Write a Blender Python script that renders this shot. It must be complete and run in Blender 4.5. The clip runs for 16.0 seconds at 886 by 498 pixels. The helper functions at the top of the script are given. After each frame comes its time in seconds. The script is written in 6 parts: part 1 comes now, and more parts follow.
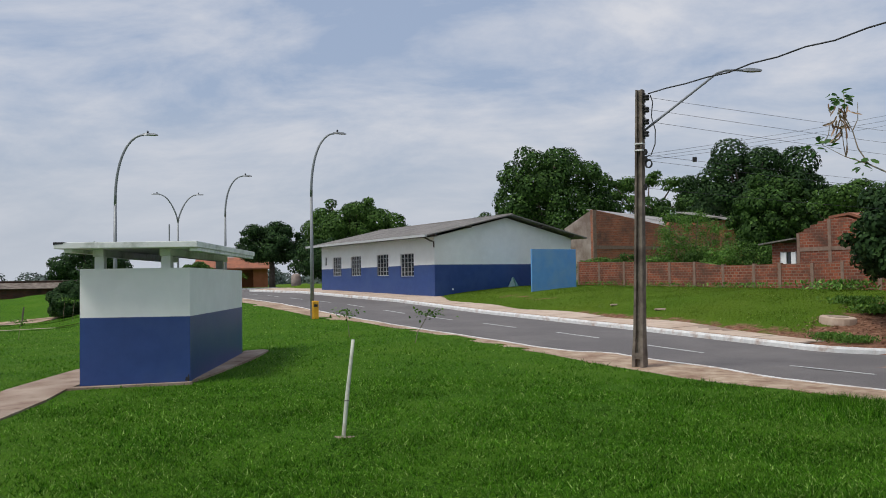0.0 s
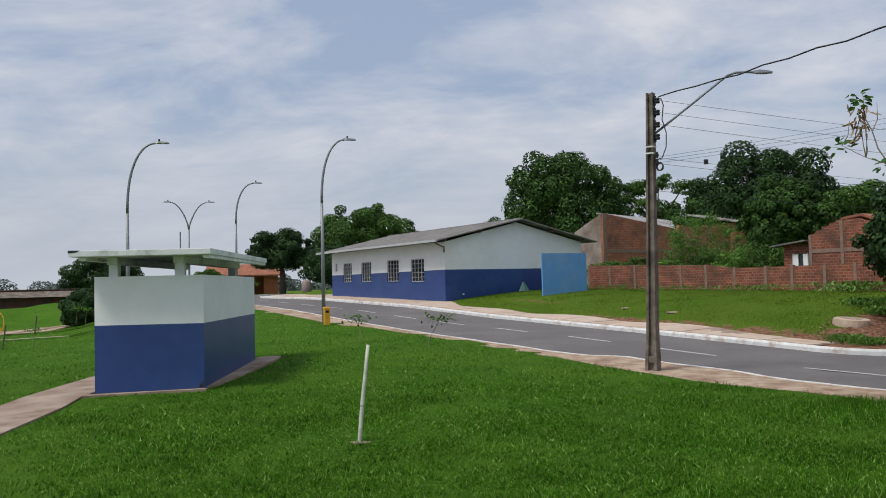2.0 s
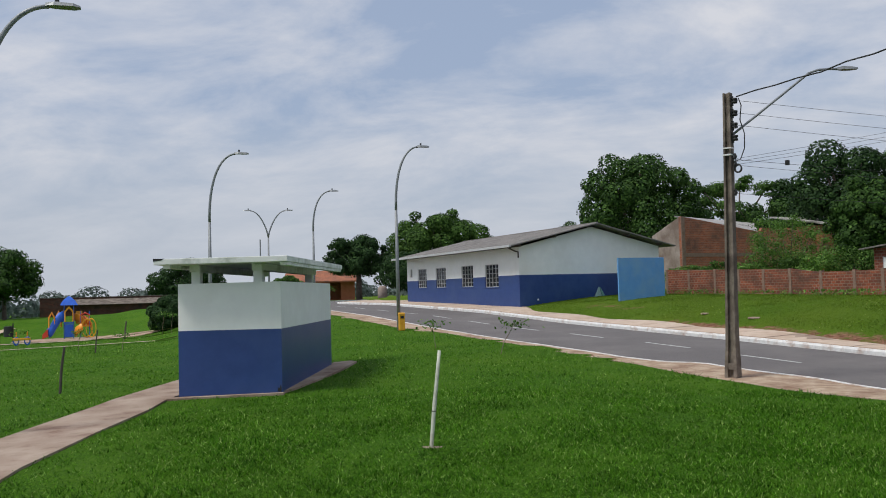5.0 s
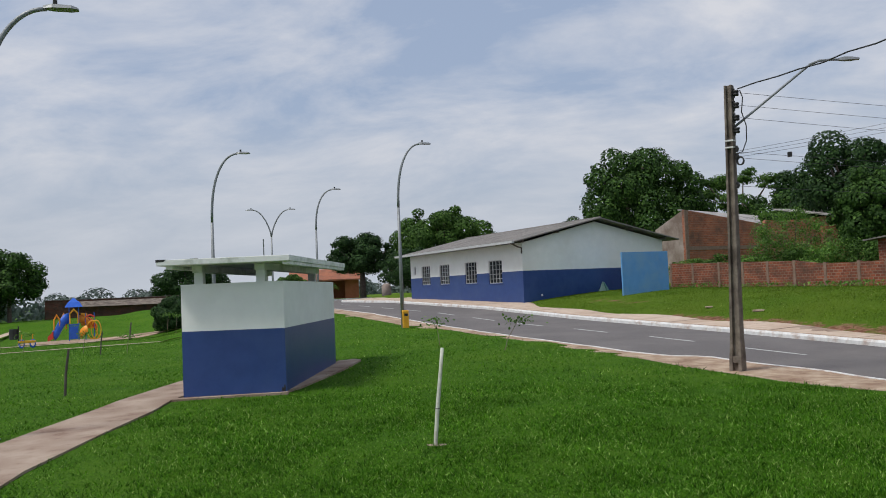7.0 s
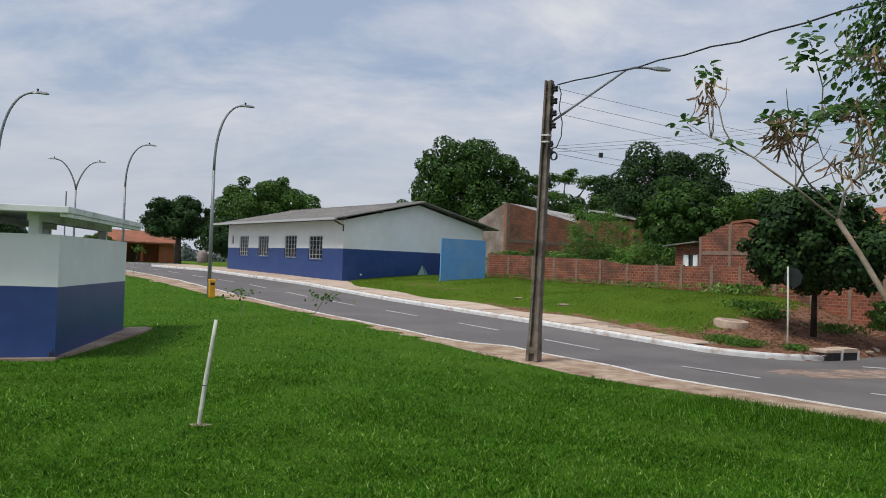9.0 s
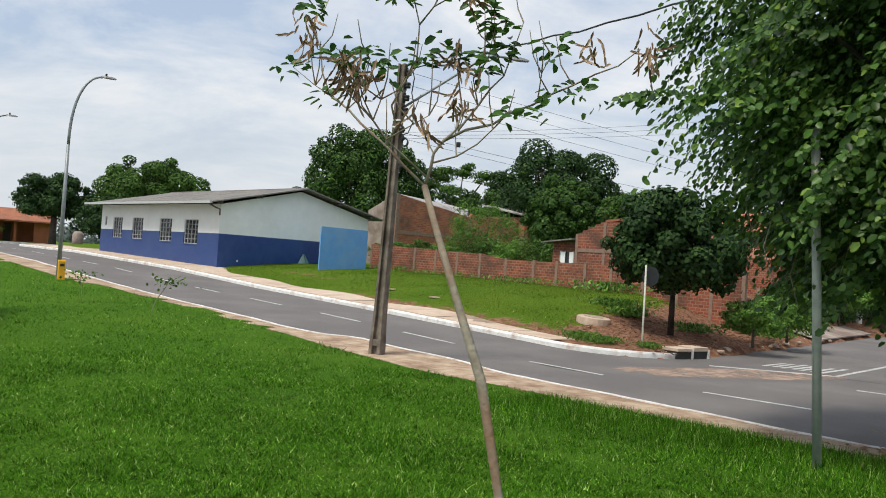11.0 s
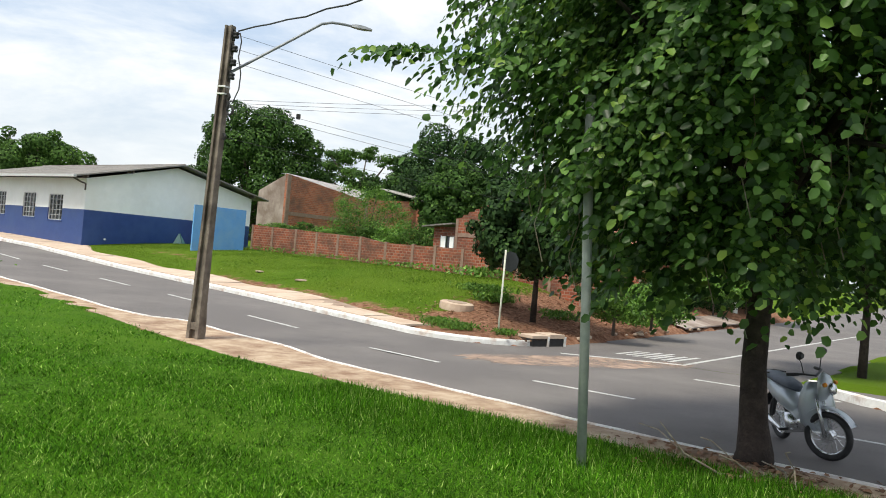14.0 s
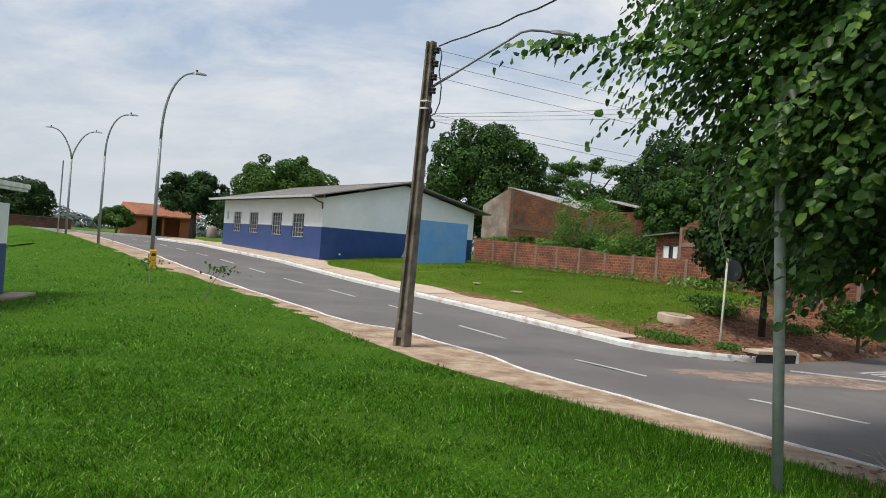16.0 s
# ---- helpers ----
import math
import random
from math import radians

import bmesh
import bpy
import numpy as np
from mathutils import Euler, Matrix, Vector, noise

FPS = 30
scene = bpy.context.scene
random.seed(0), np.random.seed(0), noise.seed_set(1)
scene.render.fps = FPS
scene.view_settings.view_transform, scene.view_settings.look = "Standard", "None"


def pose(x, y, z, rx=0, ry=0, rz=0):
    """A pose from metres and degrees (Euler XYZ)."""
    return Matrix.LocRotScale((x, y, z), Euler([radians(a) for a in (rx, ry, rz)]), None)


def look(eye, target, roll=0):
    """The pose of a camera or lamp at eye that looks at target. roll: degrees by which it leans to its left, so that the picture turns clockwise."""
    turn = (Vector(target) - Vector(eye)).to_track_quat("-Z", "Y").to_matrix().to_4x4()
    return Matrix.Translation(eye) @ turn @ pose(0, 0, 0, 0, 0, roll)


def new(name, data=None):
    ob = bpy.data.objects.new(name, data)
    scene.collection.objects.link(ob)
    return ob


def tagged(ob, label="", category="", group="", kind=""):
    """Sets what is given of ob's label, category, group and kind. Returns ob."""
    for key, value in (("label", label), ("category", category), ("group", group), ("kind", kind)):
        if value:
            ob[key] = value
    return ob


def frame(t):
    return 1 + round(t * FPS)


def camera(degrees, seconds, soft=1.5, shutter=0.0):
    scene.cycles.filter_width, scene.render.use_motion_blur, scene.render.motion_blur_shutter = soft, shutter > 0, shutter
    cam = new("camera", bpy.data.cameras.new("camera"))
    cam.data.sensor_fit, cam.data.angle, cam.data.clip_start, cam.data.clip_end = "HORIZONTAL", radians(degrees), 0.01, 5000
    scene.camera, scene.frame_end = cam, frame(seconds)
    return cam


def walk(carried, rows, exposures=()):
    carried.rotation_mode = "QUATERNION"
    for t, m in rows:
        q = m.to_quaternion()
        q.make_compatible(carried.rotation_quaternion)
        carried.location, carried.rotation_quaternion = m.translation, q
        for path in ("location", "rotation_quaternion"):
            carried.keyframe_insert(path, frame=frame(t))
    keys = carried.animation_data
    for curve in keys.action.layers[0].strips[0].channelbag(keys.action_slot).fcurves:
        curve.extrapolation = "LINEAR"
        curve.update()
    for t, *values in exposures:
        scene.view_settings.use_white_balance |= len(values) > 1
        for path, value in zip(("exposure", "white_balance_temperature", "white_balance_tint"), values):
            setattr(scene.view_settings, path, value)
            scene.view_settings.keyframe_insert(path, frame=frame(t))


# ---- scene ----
cam = camera(56.8, 16.0, soft=0.95)
PATH = [
    (0, (1.276, -0.963, 1.803), (1.102, 1.028, 1.876), -0.9),
    (0.5, (1.253, -0.952, 1.804), (1.076, 1.038, 1.886), -1.0),
    (1, (1.246, -0.964, 1.804), (1.064, 1.026, 1.891), -1.0),
    (1.5, (1.216, -0.973, 1.797), (1.028, 1.017, 1.887), -1.1),
    (2, (1.222, -0.988, 1.799), (1.026, 1.001, 1.885), -1.4),
    (2.5, (1.23, -0.986, 1.801), (1.027, 1.002, 1.888), -1.4),
    (3, (1.228, -0.967, 1.797), (1.02, 1.021, 1.882), -1.5),
    (3.5, (1.233, -0.944, 1.796), (1.022, 1.043, 1.881), -1.5),
    (4, (1.238, -0.972, 1.799), (1.023, 1.014, 1.888), -1.5),
    (4.5, (1.273, -0.975, 1.797), (1.051, 1.01, 1.888), -1.5),
    (5, (1.287, -1.02, 1.804), (0.91, 0.942, 1.908), -1.6),
    (5.2, (1.296, -1.028, 1.801), (0.873, 0.924, 1.908), -1.7),
    (7.3, (1.315, -0.966, 1.81), (0.951, 0.999, 1.903), -2.8),
    (7.5, (1.367, -0.908, 1.79), (1.119, 1.074, 1.878), -2.9),
    (8, (1.452, -0.797, 1.801), (1.355, 1.2, 1.864), -1.1),
    (8.2, (1.483, -0.709, 1.794), (1.389, 1.288, 1.851), 0.0),
    (10.5, (2.562, 0.066, 1.741), (2.785, 2.053, 1.784), 4.0),
    (11, (2.983, 0.182, 1.756), (3.235, 2.165, 1.795), 3.9),
    (11.5, (3.361, 0.309, 1.741), (3.769, 2.266, 1.777), 3.9),
    (12, (3.737, 0.44, 1.759), (4.215, 2.381, 1.798), 4.1),
    (12.5, (4.069, 0.467, 1.74), (4.551, 2.408, 1.754), 4.7),
    (13, (4.303, 0.549, 1.734), (4.788, 2.489, 1.734), 4.6),
    (13.5, (4.579, 0.755, 1.78), (5.064, 2.696, 1.785), 4.6),
    (14, (4.783, 0.816, 1.78), (5.236, 2.764, 1.801), 5.0),
    (14.5, (4.967, 0.837, 1.782), (5.142, 2.829, 1.791), 5.0),
    (15, (5.144, 0.959, 1.752), (5.233, 2.957, 1.765), 4.5),
    (15.5, (5.28, 1.048, 1.73), (5.321, 3.047, 1.743), 4.6),
    (16, (5.405, 1.023, 1.731), (5.298, 3.02, 1.74), 4.4),
]
walk(cam, [(t, look(eye, target, roll)) for t, eye, target, roll in PATH],
     exposures=[(0.0, -0.10, 6500, 10), (8.2, -0.10, 6500, 10), (10.3, 0.15, 6700, 8), (12.2, 0.64, 7000, 6), (13.0, 0.72, 7000, 6), (14.0, 0.68, 7000, 6), (15.0, 0.46, 6900, 6), (16.0, 0.2, 6800, 7)])

# ---- light ----
world = bpy.data.worlds.new("overcast_sky")
scene.world = world
world.use_nodes = True
nt = world.node_tree
nt.nodes.clear()


def node(tree, kind, **inputs):
    n = tree.nodes.new(kind)
    for k, v in inputs.items():
        n.inputs[k.replace("_", " ")].default_value = v
    return n


SUN_EL, SUN_AZ = radians(60), radians(232)   # azimuth: from north (+y) clockwise
sky = nt.nodes.new("ShaderNodeTexSky")
sky.sky_type, sky.sun_disc = "NISHITA", False
sky.sun_elevation, sky.sun_rotation = SUN_EL, SUN_AZ
sky.dust_density, sky.air_density = 3.0, 1.2
coord = nt.nodes.new("ShaderNodeTexCoord")
sep = nt.nodes.new("ShaderNodeSeparateXYZ")
nt.links.new(coord.outputs["Generated"], sep.inputs[0])
height = nt.nodes.new("ShaderNodeMath"); height.operation = "MAXIMUM"; height.inputs[1].default_value = 0.0
nt.links.new(sep.outputs["Z"], height.inputs[0])
lift = nt.nodes.new("ShaderNodeMath"); lift.operation = "ADD"; lift.inputs[1].default_value = 0.3
nt.links.new(height.outputs[0], lift.inputs[0])
flat = nt.nodes.new("ShaderNodeVectorMath"); flat.operation = "DIVIDE"
spread = nt.nodes.new("ShaderNodeCombineXYZ")
for k in range(3):
    nt.links.new(lift.outputs[0], spread.inputs[k])
nt.links.new(coord.outputs["Generated"], flat.inputs[0]); nt.links.new(spread.outputs[0], flat.inputs[1])
mapping = nt.nodes.new("ShaderNodeMapping")
mapping.inputs["Scale"].default_value = (0.8, 1.15, 0.3)
mapping.inputs["Rotation"].default_value = (0, 0, 0.12)
nt.links.new(flat.outputs[0], mapping.inputs[0])
cloud = nt.nodes.new("ShaderNodeTexNoise")
cloud.inputs["Scale"].default_value, cloud.inputs["Detail"].default_value = 2.7, 9.0
cloud.inputs["Roughness"].default_value, cloud.inputs["Distortion"].default_value = 0.6, 0.25
nt.links.new(mapping.outputs[0], cloud.inputs["Vector"])
band = nt.nodes.new("ShaderNodeValToRGB")
band.color_ramp.elements[0].position, band.color_ramp.elements[1].position = 0.40, 0.70
nt.links.new(cloud.outputs[0], band.inputs[0])
haze = nt.nodes.new("ShaderNodeValToRGB")       # haze thickens towards the horizon
haze.color_ramp.elements[0].color, haze.color_ramp.elements[1].color = (1, 1, 1, 1), (0, 0, 0, 1)
haze.color_ramp.elements[1].position = 0.22
nt.links.new(height.outputs[0], haze.inputs[0])
gain = nt.nodes.new("ShaderNodeVectorMath"); gain.operation = "SCALE"; gain.inputs["Scale"].default_value = 0.12
nt.links.new(sky.outputs[0], gain.inputs[0])
thin = nt.nodes.new("ShaderNodeMixRGB"); thin.inputs["Fac"].default_value = 0.72
thin.inputs["Color2"].default_value = (0.40, 0.49, 0.67, 1)
nt.links.new(gain.outputs[0], thin.inputs["Color1"])
over = nt.nodes.new("ShaderNodeMixRGB"); over.inputs["Color2"].default_value = (0.70, 0.72, 0.78, 1)
nt.links.new(band.outputs[0], over.inputs["Fac"]); nt.links.new(thin.outputs[0], over.inputs["Color1"])
low = nt.nodes.new("ShaderNodeMixRGB"); low.inputs["Color2"].default_value = (0.55, 0.595, 0.665, 1)
nt.links.new(haze.outputs[0], low.inputs["Fac"]); nt.links.new(over.outputs[0], low.inputs["Color1"])
back = nt.nodes.new("ShaderNodeBackground"); back.inputs["Strength"].default_value = 1.0
nt.links.new(low.outputs[0], back.inputs["Color"])
wout = nt.nodes.new("ShaderNodeOutputWorld")
nt.links.new(back.outputs[0], wout.inputs["Surface"])

sun = new("sun", bpy.data.lights.new("sun", "SUN"))
sun.data.energy, sun.data.angle, sun.data.color = 2.6, radians(14), (1.0, 0.96, 0.88)
sun_dir = Vector((math.sin(SUN_AZ) * math.cos(SUN_EL), math.cos(SUN_AZ) * math.cos(SUN_EL), math.sin(SUN_EL)))
sun.matrix_basis = look(sun_dir * 50, (0, 0, 0))


# ---- materials ----
def surface(name, c1, c2, scale=3.0, rough=0.8, bump=0.1, bump_scale=30.0, metal=0.0, c3=None, stain_scale=0.6, stain=0.45, spread=0.2, spec=0.4, dist=0.02):
    """Two-scale colour: c1..c2 by fine noise, stains of c3 by coarse noise; bump."""
    m = bpy.data.materials.new(name)
    m.use_nodes = True
    t = m.node_tree
    b = t.nodes["Principled BSDF"]
    b.inputs["Roughness"].default_value, b.inputs["Metallic"].default_value = rough, metal
    b.inputs["Specular IOR Level"].default_value = spec
    g = t.nodes.new("ShaderNodeNewGeometry")
    n1 = node(t, "ShaderNodeTexNoise", Scale=scale, Detail=6.0, Roughness=0.6)
    t.links.new(g.outputs["Position"], n1.inputs["Vector"])
    r = t.nodes.new("ShaderNodeValToRGB")
    r.color_ramp.elements[0].position, r.color_ramp.elements[1].position = 0.5 - spread, 0.5 + spread
    r.color_ramp.elements[0].color, r.color_ramp.elements[1].color = (*c1, 1), (*c2, 1)
    t.links.new(n1.outputs[0], r.inputs[0])
    colour = r.outputs[0]
    if c3:
        n2 = node(t, "ShaderNodeTexNoise", Scale=stain_scale, Detail=5.0, Roughness=0.65)
        t.links.new(g.outputs["Position"], n2.inputs["Vector"])
        r2 = t.nodes.new("ShaderNodeValToRGB")
        r2.color_ramp.elements[0].position, r2.color_ramp.elements[1].position = 1 - stain - 0.12, 1 - stain + 0.12
        t.links.new(n2.outputs[0], r2.inputs[0])
        mx = t.nodes.new("ShaderNodeMixRGB"); mx.inputs["Color2"].default_value = (*c3, 1)
        t.links.new(r2.outputs[0], mx.inputs["Fac"]); t.links.new(colour, mx.inputs["Color1"])
        colour = mx.outputs[0]
    t.links.new(colour, b.inputs["Base Color"])
    if bump:
        n3 = node(t, "ShaderNodeTexNoise", Scale=bump_scale, Detail=4.0)
        t.links.new(g.outputs["Position"], n3.inputs["Vector"])
        bp = t.nodes.new("ShaderNodeBump"); bp.inputs["Strength"].default_value, bp.inputs["Distance"].default_value = bump, dist
        t.links.new(n3.outputs[0], bp.inputs["Height"]); t.links.new(bp.outputs[0], b.inputs["Normal"])
    return m


def leaf_material(name, c1, c2, c3=None, rough=0.5, trans=0.25, spec=0.22):
    """Leaf colours drawn piece by piece, with light passing through the blade."""
    m = bpy.data.materials.new(name)
    m.use_nodes = True
    t = m.node_tree
    b = t.nodes["Principled BSDF"]
    b.inputs["Roughness"].default_value, b.inputs["Specular IOR Level"].default_value = rough, spec
    g = t.nodes.new("ShaderNodeNewGeometry")
    r = t.nodes.new("ShaderNodeValToRGB")
    r.color_ramp.elements[0].color, r.color_ramp.elements[1].color = (*c1, 1), (*c2, 1)
    if c3:
        r.color_ramp.elements[1].position = 0.88
        e = r.color_ramp.elements.new(1.0); e.color = (*c3, 1)
    t.links.new(g.outputs["Random Per Island"], r.inputs[0])
    n = node(t, "ShaderNodeTexNoise", Scale=0.7, Detail=3.0)
    t.links.new(g.outputs["Position"], n.inputs["Vector"])
    mr = t.nodes.new("ShaderNodeMapRange")
    mr.inputs["From Min"].default_value, mr.inputs["From Max"].default_value = 0.3, 0.7
    mr.inputs["To Min"].default_value, mr.inputs["To Max"].default_value = 0.75, 1.25
    t.links.new(n.outputs[0], mr.inputs[0])
    hs = t.nodes.new("ShaderNodeHueSaturation")
    t.links.new(r.outputs[0], hs.inputs["Color"]); t.links.new(mr.outputs[0], hs.inputs["Value"])
    t.links.new(hs.outputs[0], b.inputs["Base Color"])
    tr = t.nodes.new("ShaderNodeBsdfTranslucent")
    t.links.new(hs.outputs[0], tr.inputs["Color"])
    mx = t.nodes.new("ShaderNodeMixShader"); mx.inputs[0].default_value = trans
    t.links.new(b.outputs[0], mx.inputs[1]); t.links.new(tr.outputs[0], mx.inputs[2])
    t.links.new(mx.outputs[0], t.nodes["Material Output"].inputs["Surface"])
    return m


def brick_material(name, c1, c2, mortar, turn, width=0.22, row=0.12, worn=(0.33, 0.24, 0.2)):
    """Red hollow-brick masonry laid along a wall turned by `turn` degrees, with recessed joints and weathering."""
    m = bpy.data.materials.new(name)
    m.use_nodes = True
    t = m.node_tree
    b = t.nodes["Principled BSDF"]
    b.inputs["Roughness"].default_value = 0.92
    g = t.nodes.new("ShaderNodeNewGeometry")
    vr = t.nodes.new("ShaderNodeVectorRotate"); vr.rotation_type = "Z_AXIS"; vr.inputs["Angle"].default_value = -radians(turn)
    t.links.new(g.outputs["Position"], vr.inputs["Vector"])
    s = t.nodes.new("ShaderNodeSeparateXYZ"); t.links.new(vr.outputs[0], s.inputs[0])
    add = t.nodes.new("ShaderNodeMath"); add.operation = "ADD"
    t.links.new(s.outputs["X"], add.inputs[0]); t.links.new(s.outputs["Y"], add.inputs[1])
    c = t.nodes.new("ShaderNodeCombineXYZ")
    t.links.new(add.outputs[0], c.inputs["X"]); t.links.new(s.outputs["Z"], c.inputs["Y"])
    bt = t.nodes.new("ShaderNodeTexBrick")
    bt.inputs["Scale"].default_value = 1.0
    bt.inputs["Brick Width"].default_value, bt.inputs["Row Height"].default_value, bt.inputs["Mortar Size"].default_value = width, row, 0.016
    bt.inputs["Color1"].default_value, bt.inputs["Color2"].default_value, bt.inputs["Mortar"].default_value = (*c1, 1), (*c2, 1), (*mortar, 1)
    bt.inputs["Mortar Smooth"].default_value = 0.3
    t.links.new(c.outputs[0], bt.inputs["Vector"])
    n = node(t, "ShaderNodeTexNoise", Scale=0.9, Detail=7.0, Roughness=0.7)
    t.links.new(g.outputs["Position"], n.inputs["Vector"])
    r = t.nodes.new("ShaderNodeValToRGB")
    r.color_ramp.elements[0].position, r.color_ramp.elements[1].position = 0.44, 0.66
    t.links.new(n.outputs[0], r.inputs[0])
    mx = t.nodes.new("ShaderNodeMixRGB"); mx.inputs["Color2"].default_value = (*worn, 1)
    t.links.new(r.outputs[0], mx.inputs["Fac"]); t.links.new(bt.outputs["Color"], mx.inputs["Color1"])
    t.links.new(mx.outputs[0], b.inputs["Base Color"])
    bp = t.nodes.new("ShaderNodeBump"); bp.inputs["Strength"].default_value, bp.inputs["Distance"].default_value, bp.invert = 0.8, 0.02, True
    t.links.new(bt.outputs["Fac"], bp.inputs["Height"]); t.links.new(bp.outputs[0], b.inputs["Normal"])
    return m


def corrugated(name, c1, c2, turn, period=0.18):
    m = surface(name, c1, c2, 2.0, 0.85, 0, c3=(0.12, 0.115, 0.11), stain_scale=0.8, stain=0.42)
    t = m.node_tree
    g = t.nodes.new("ShaderNodeNewGeometry")
    vr = t.nodes.new("ShaderNodeVectorRotate"); vr.rotation_type = "Z_AXIS"; vr.inputs["Angle"].default_value = -radians(turn)
    t.links.new(g.outputs["Position"], vr.inputs["Vector"])
    wv = node(t, "ShaderNodeTexWave", Scale=0.314 / period)
    wv.bands_direction = "Y"
    t.links.new(vr.outputs[0], wv.inputs["Vector"])
    bp = t.nodes.new("ShaderNodeBump"); bp.inputs["Strength"].default_value, bp.inputs["Distance"].default_value = 0.9, 0.05
    t.links.new(wv.outputs["Fac"], bp.inputs["Height"]); t.links.new(bp.outputs[0], t.nodes["Principled BSDF"].inputs["Normal"])
    return m


WHITE = surface("white_wall_paint", (0.80, 0.82, 0.81), (0.86, 0.875, 0.865), 2.5, 0.75, 0.06, 60, c3=(0.76, 0.77, 0.75), stain_scale=0.5, stain=0.4)
NAVY = surface("blue_wall_paint", (0.023, 0.054, 0.190), (0.032, 0.069, 0.225), 3, 0.38, 0.05, 60, c3=(0.042, 0.080, 0.218), stain_scale=0.7, stain=0.42)
LIGHTBLUE = surface("light_blue_paint", (0.10, 0.29, 0.62), (0.13, 0.34, 0.68), 2, 0.6, 0.08, 40, c3=(0.17, 0.35, 0.6), stain_scale=0.8)
SLAB = surface("painted_slab", (0.70, 0.73, 0.70), (0.80, 0.82, 0.80), 3, 0.8, 0.1, 40, c3=(0.30, 0.34, 0.28), stain_scale=1.4, stain=0.38)
CONCRETE = surface("old_concrete", (0.28, 0.205, 0.155), (0.47, 0.375, 0.30), 3, 0.9, 0.35, 50, c3=(0.19, 0.115, 0.08), stain_scale=1.5, stain=0.45)
FOOTPATH = surface("pale_concrete_path", (0.46, 0.35, 0.27), (0.60, 0.485, 0.39), 3, 0.9, 0.2, 40, c3=(0.42, 0.30, 0.22), stain_scale=0.7, stain=0.42)
DIRT = surface("trodden_earth", (0.33, 0.225, 0.15), (0.52, 0.415, 0.31), 4, 0.95, 0.6, 40, c3=(0.22, 0.13, 0.085), stain_scale=1.5, stain=0.45)
KERB = surface("limewashed_kerb", (0.62, 0.62, 0.61), (0.80, 0.80, 0.79), 6, 0.85, 0.3, 40, c3=(0.42, 0.30, 0.24), stain_scale=2.5, stain=0.38)
ASPHALT = surface("asphalt", (0.106, 0.096, 0.095), (0.150, 0.138, 0.136), 40, 0.85, 0.5, 180, c3=(0.170, 0.156, 0.151), stain_scale=0.35, stain=0.45, dist=0.01)
ROADPAINT = surface("worn_road_paint", (0.38, 0.38, 0.38), (0.58, 0.58, 0.57), 8, 0.7, 0.2, 100, c3=(0.2, 0.2, 0.2), stain_scale=3, stain=0.36)
SAND = surface("washed_out_sand", (0.36, 0.25, 0.195), (0.44, 0.32, 0.255), 6, 0.95, 0.3, 60)
st = SAND.node_tree
sg = st.nodes.new("ShaderNodeNewGeometry")
sn = node(st, "ShaderNodeTexNoise", Scale=1.1, Detail=8.0, Roughness=0.7)
st.links.new(sg.outputs["Position"], sn.inputs["Vector"])
sr_ = st.nodes.new("ShaderNodeValToRGB")
sr_.color_ramp.elements[0].position, sr_.color_ramp.elements[1].position = 0.36, 0.66
st.links.new(sn.outputs[0], sr_.inputs[0]); st.links.new(sr_.outputs[0], st.nodes["Principled BSDF"].inputs["Alpha"])
POLE = surface("weathered_pole_concrete", (0.170, 0.138, 0.112), (0.275, 0.232, 0.195), 5, 0.95, 0.5, 30, c3=(0.09, 0.072, 0.06), stain_scale=2.2, stain=0.5)
GALV = surface("galvanised_steel", (0.19, 0.205, 0.215), (0.27, 0.285, 0.30), 12, 0.5, 0.05, 80, metal=0.35)
SIGNPOST = surface("dull_galvanised_post", (0.26, 0.285, 0.265), (0.37, 0.39, 0.365), 9, 0.6, 0.08, 60, metal=0.25)
DARK = surface("black_rubber_plastic_and_shade", (0.015, 0.015, 0.016), (0.03, 0.03, 0.032), 10, 0.6, 0.05, 80)
CABLE = surface("black_cable", (0.03, 0.03, 0.033), (0.05, 0.05, 0.055), 10, 0.6, 0)
YELLOW = surface("yellow_paint", (0.70, 0.33, 0.02), (0.80, 0.42, 0.03), 4, 0.5, 0.05, 40)
ORANGE = surface("orange_plastic", (0.80, 0.27, 0.02), (0.86, 0.36, 0.03), 4, 0.4, 0)
RED = surface("red_plastic", (0.62, 0.05, 0.03), (0.7, 0.08, 0.04), 4, 0.4, 0)
BLUE = surface("blue_plastic", (0.02, 0.10, 0.55), (0.03, 0.14, 0.62), 4, 0.4, 0)
BARK = surface("dark_bark", (0.030, 0.022, 0.018), (0.075, 0.055, 0.045), 14, 0.95, 0.9, 28, c3=(0.02, 0.015, 0.013), stain_scale=3, stain=0.5)
FARBARK = surface("grey_bark", (0.07, 0.055, 0.045), (0.13, 0.105, 0.085), 5, 0.95, 0.5, 20)
SAPBARK = surface("pale_sapling_bark", (0.17, 0.15, 0.115), (0.31, 0.28, 0.22), 18, 0.85, 0.4, 60, c3=(0.20, 0.12, 0.07), stain_scale=6, stain=0.45)
STICK = surface("weathered_stake_wood", (0.44, 0.46, 0.38), (0.60, 0.61, 0.52), 12, 0.85, 0.3, 60, c3=(0.30, 0.26, 0.20), stain_scale=5, stain=0.38)
TILE = surface("clay_roof_tile", (0.27, 0.095, 0.05), (0.40, 0.155, 0.085), 5, 0.9, 0.3, 20, c3=(0.2, 0.09, 0.06), stain_scale=1.0)
ORANGEWALL = surface("orange_plaster", (0.36, 0.115, 0.06), (0.44, 0.15, 0.085), 2, 0.85, 0.1, 30)
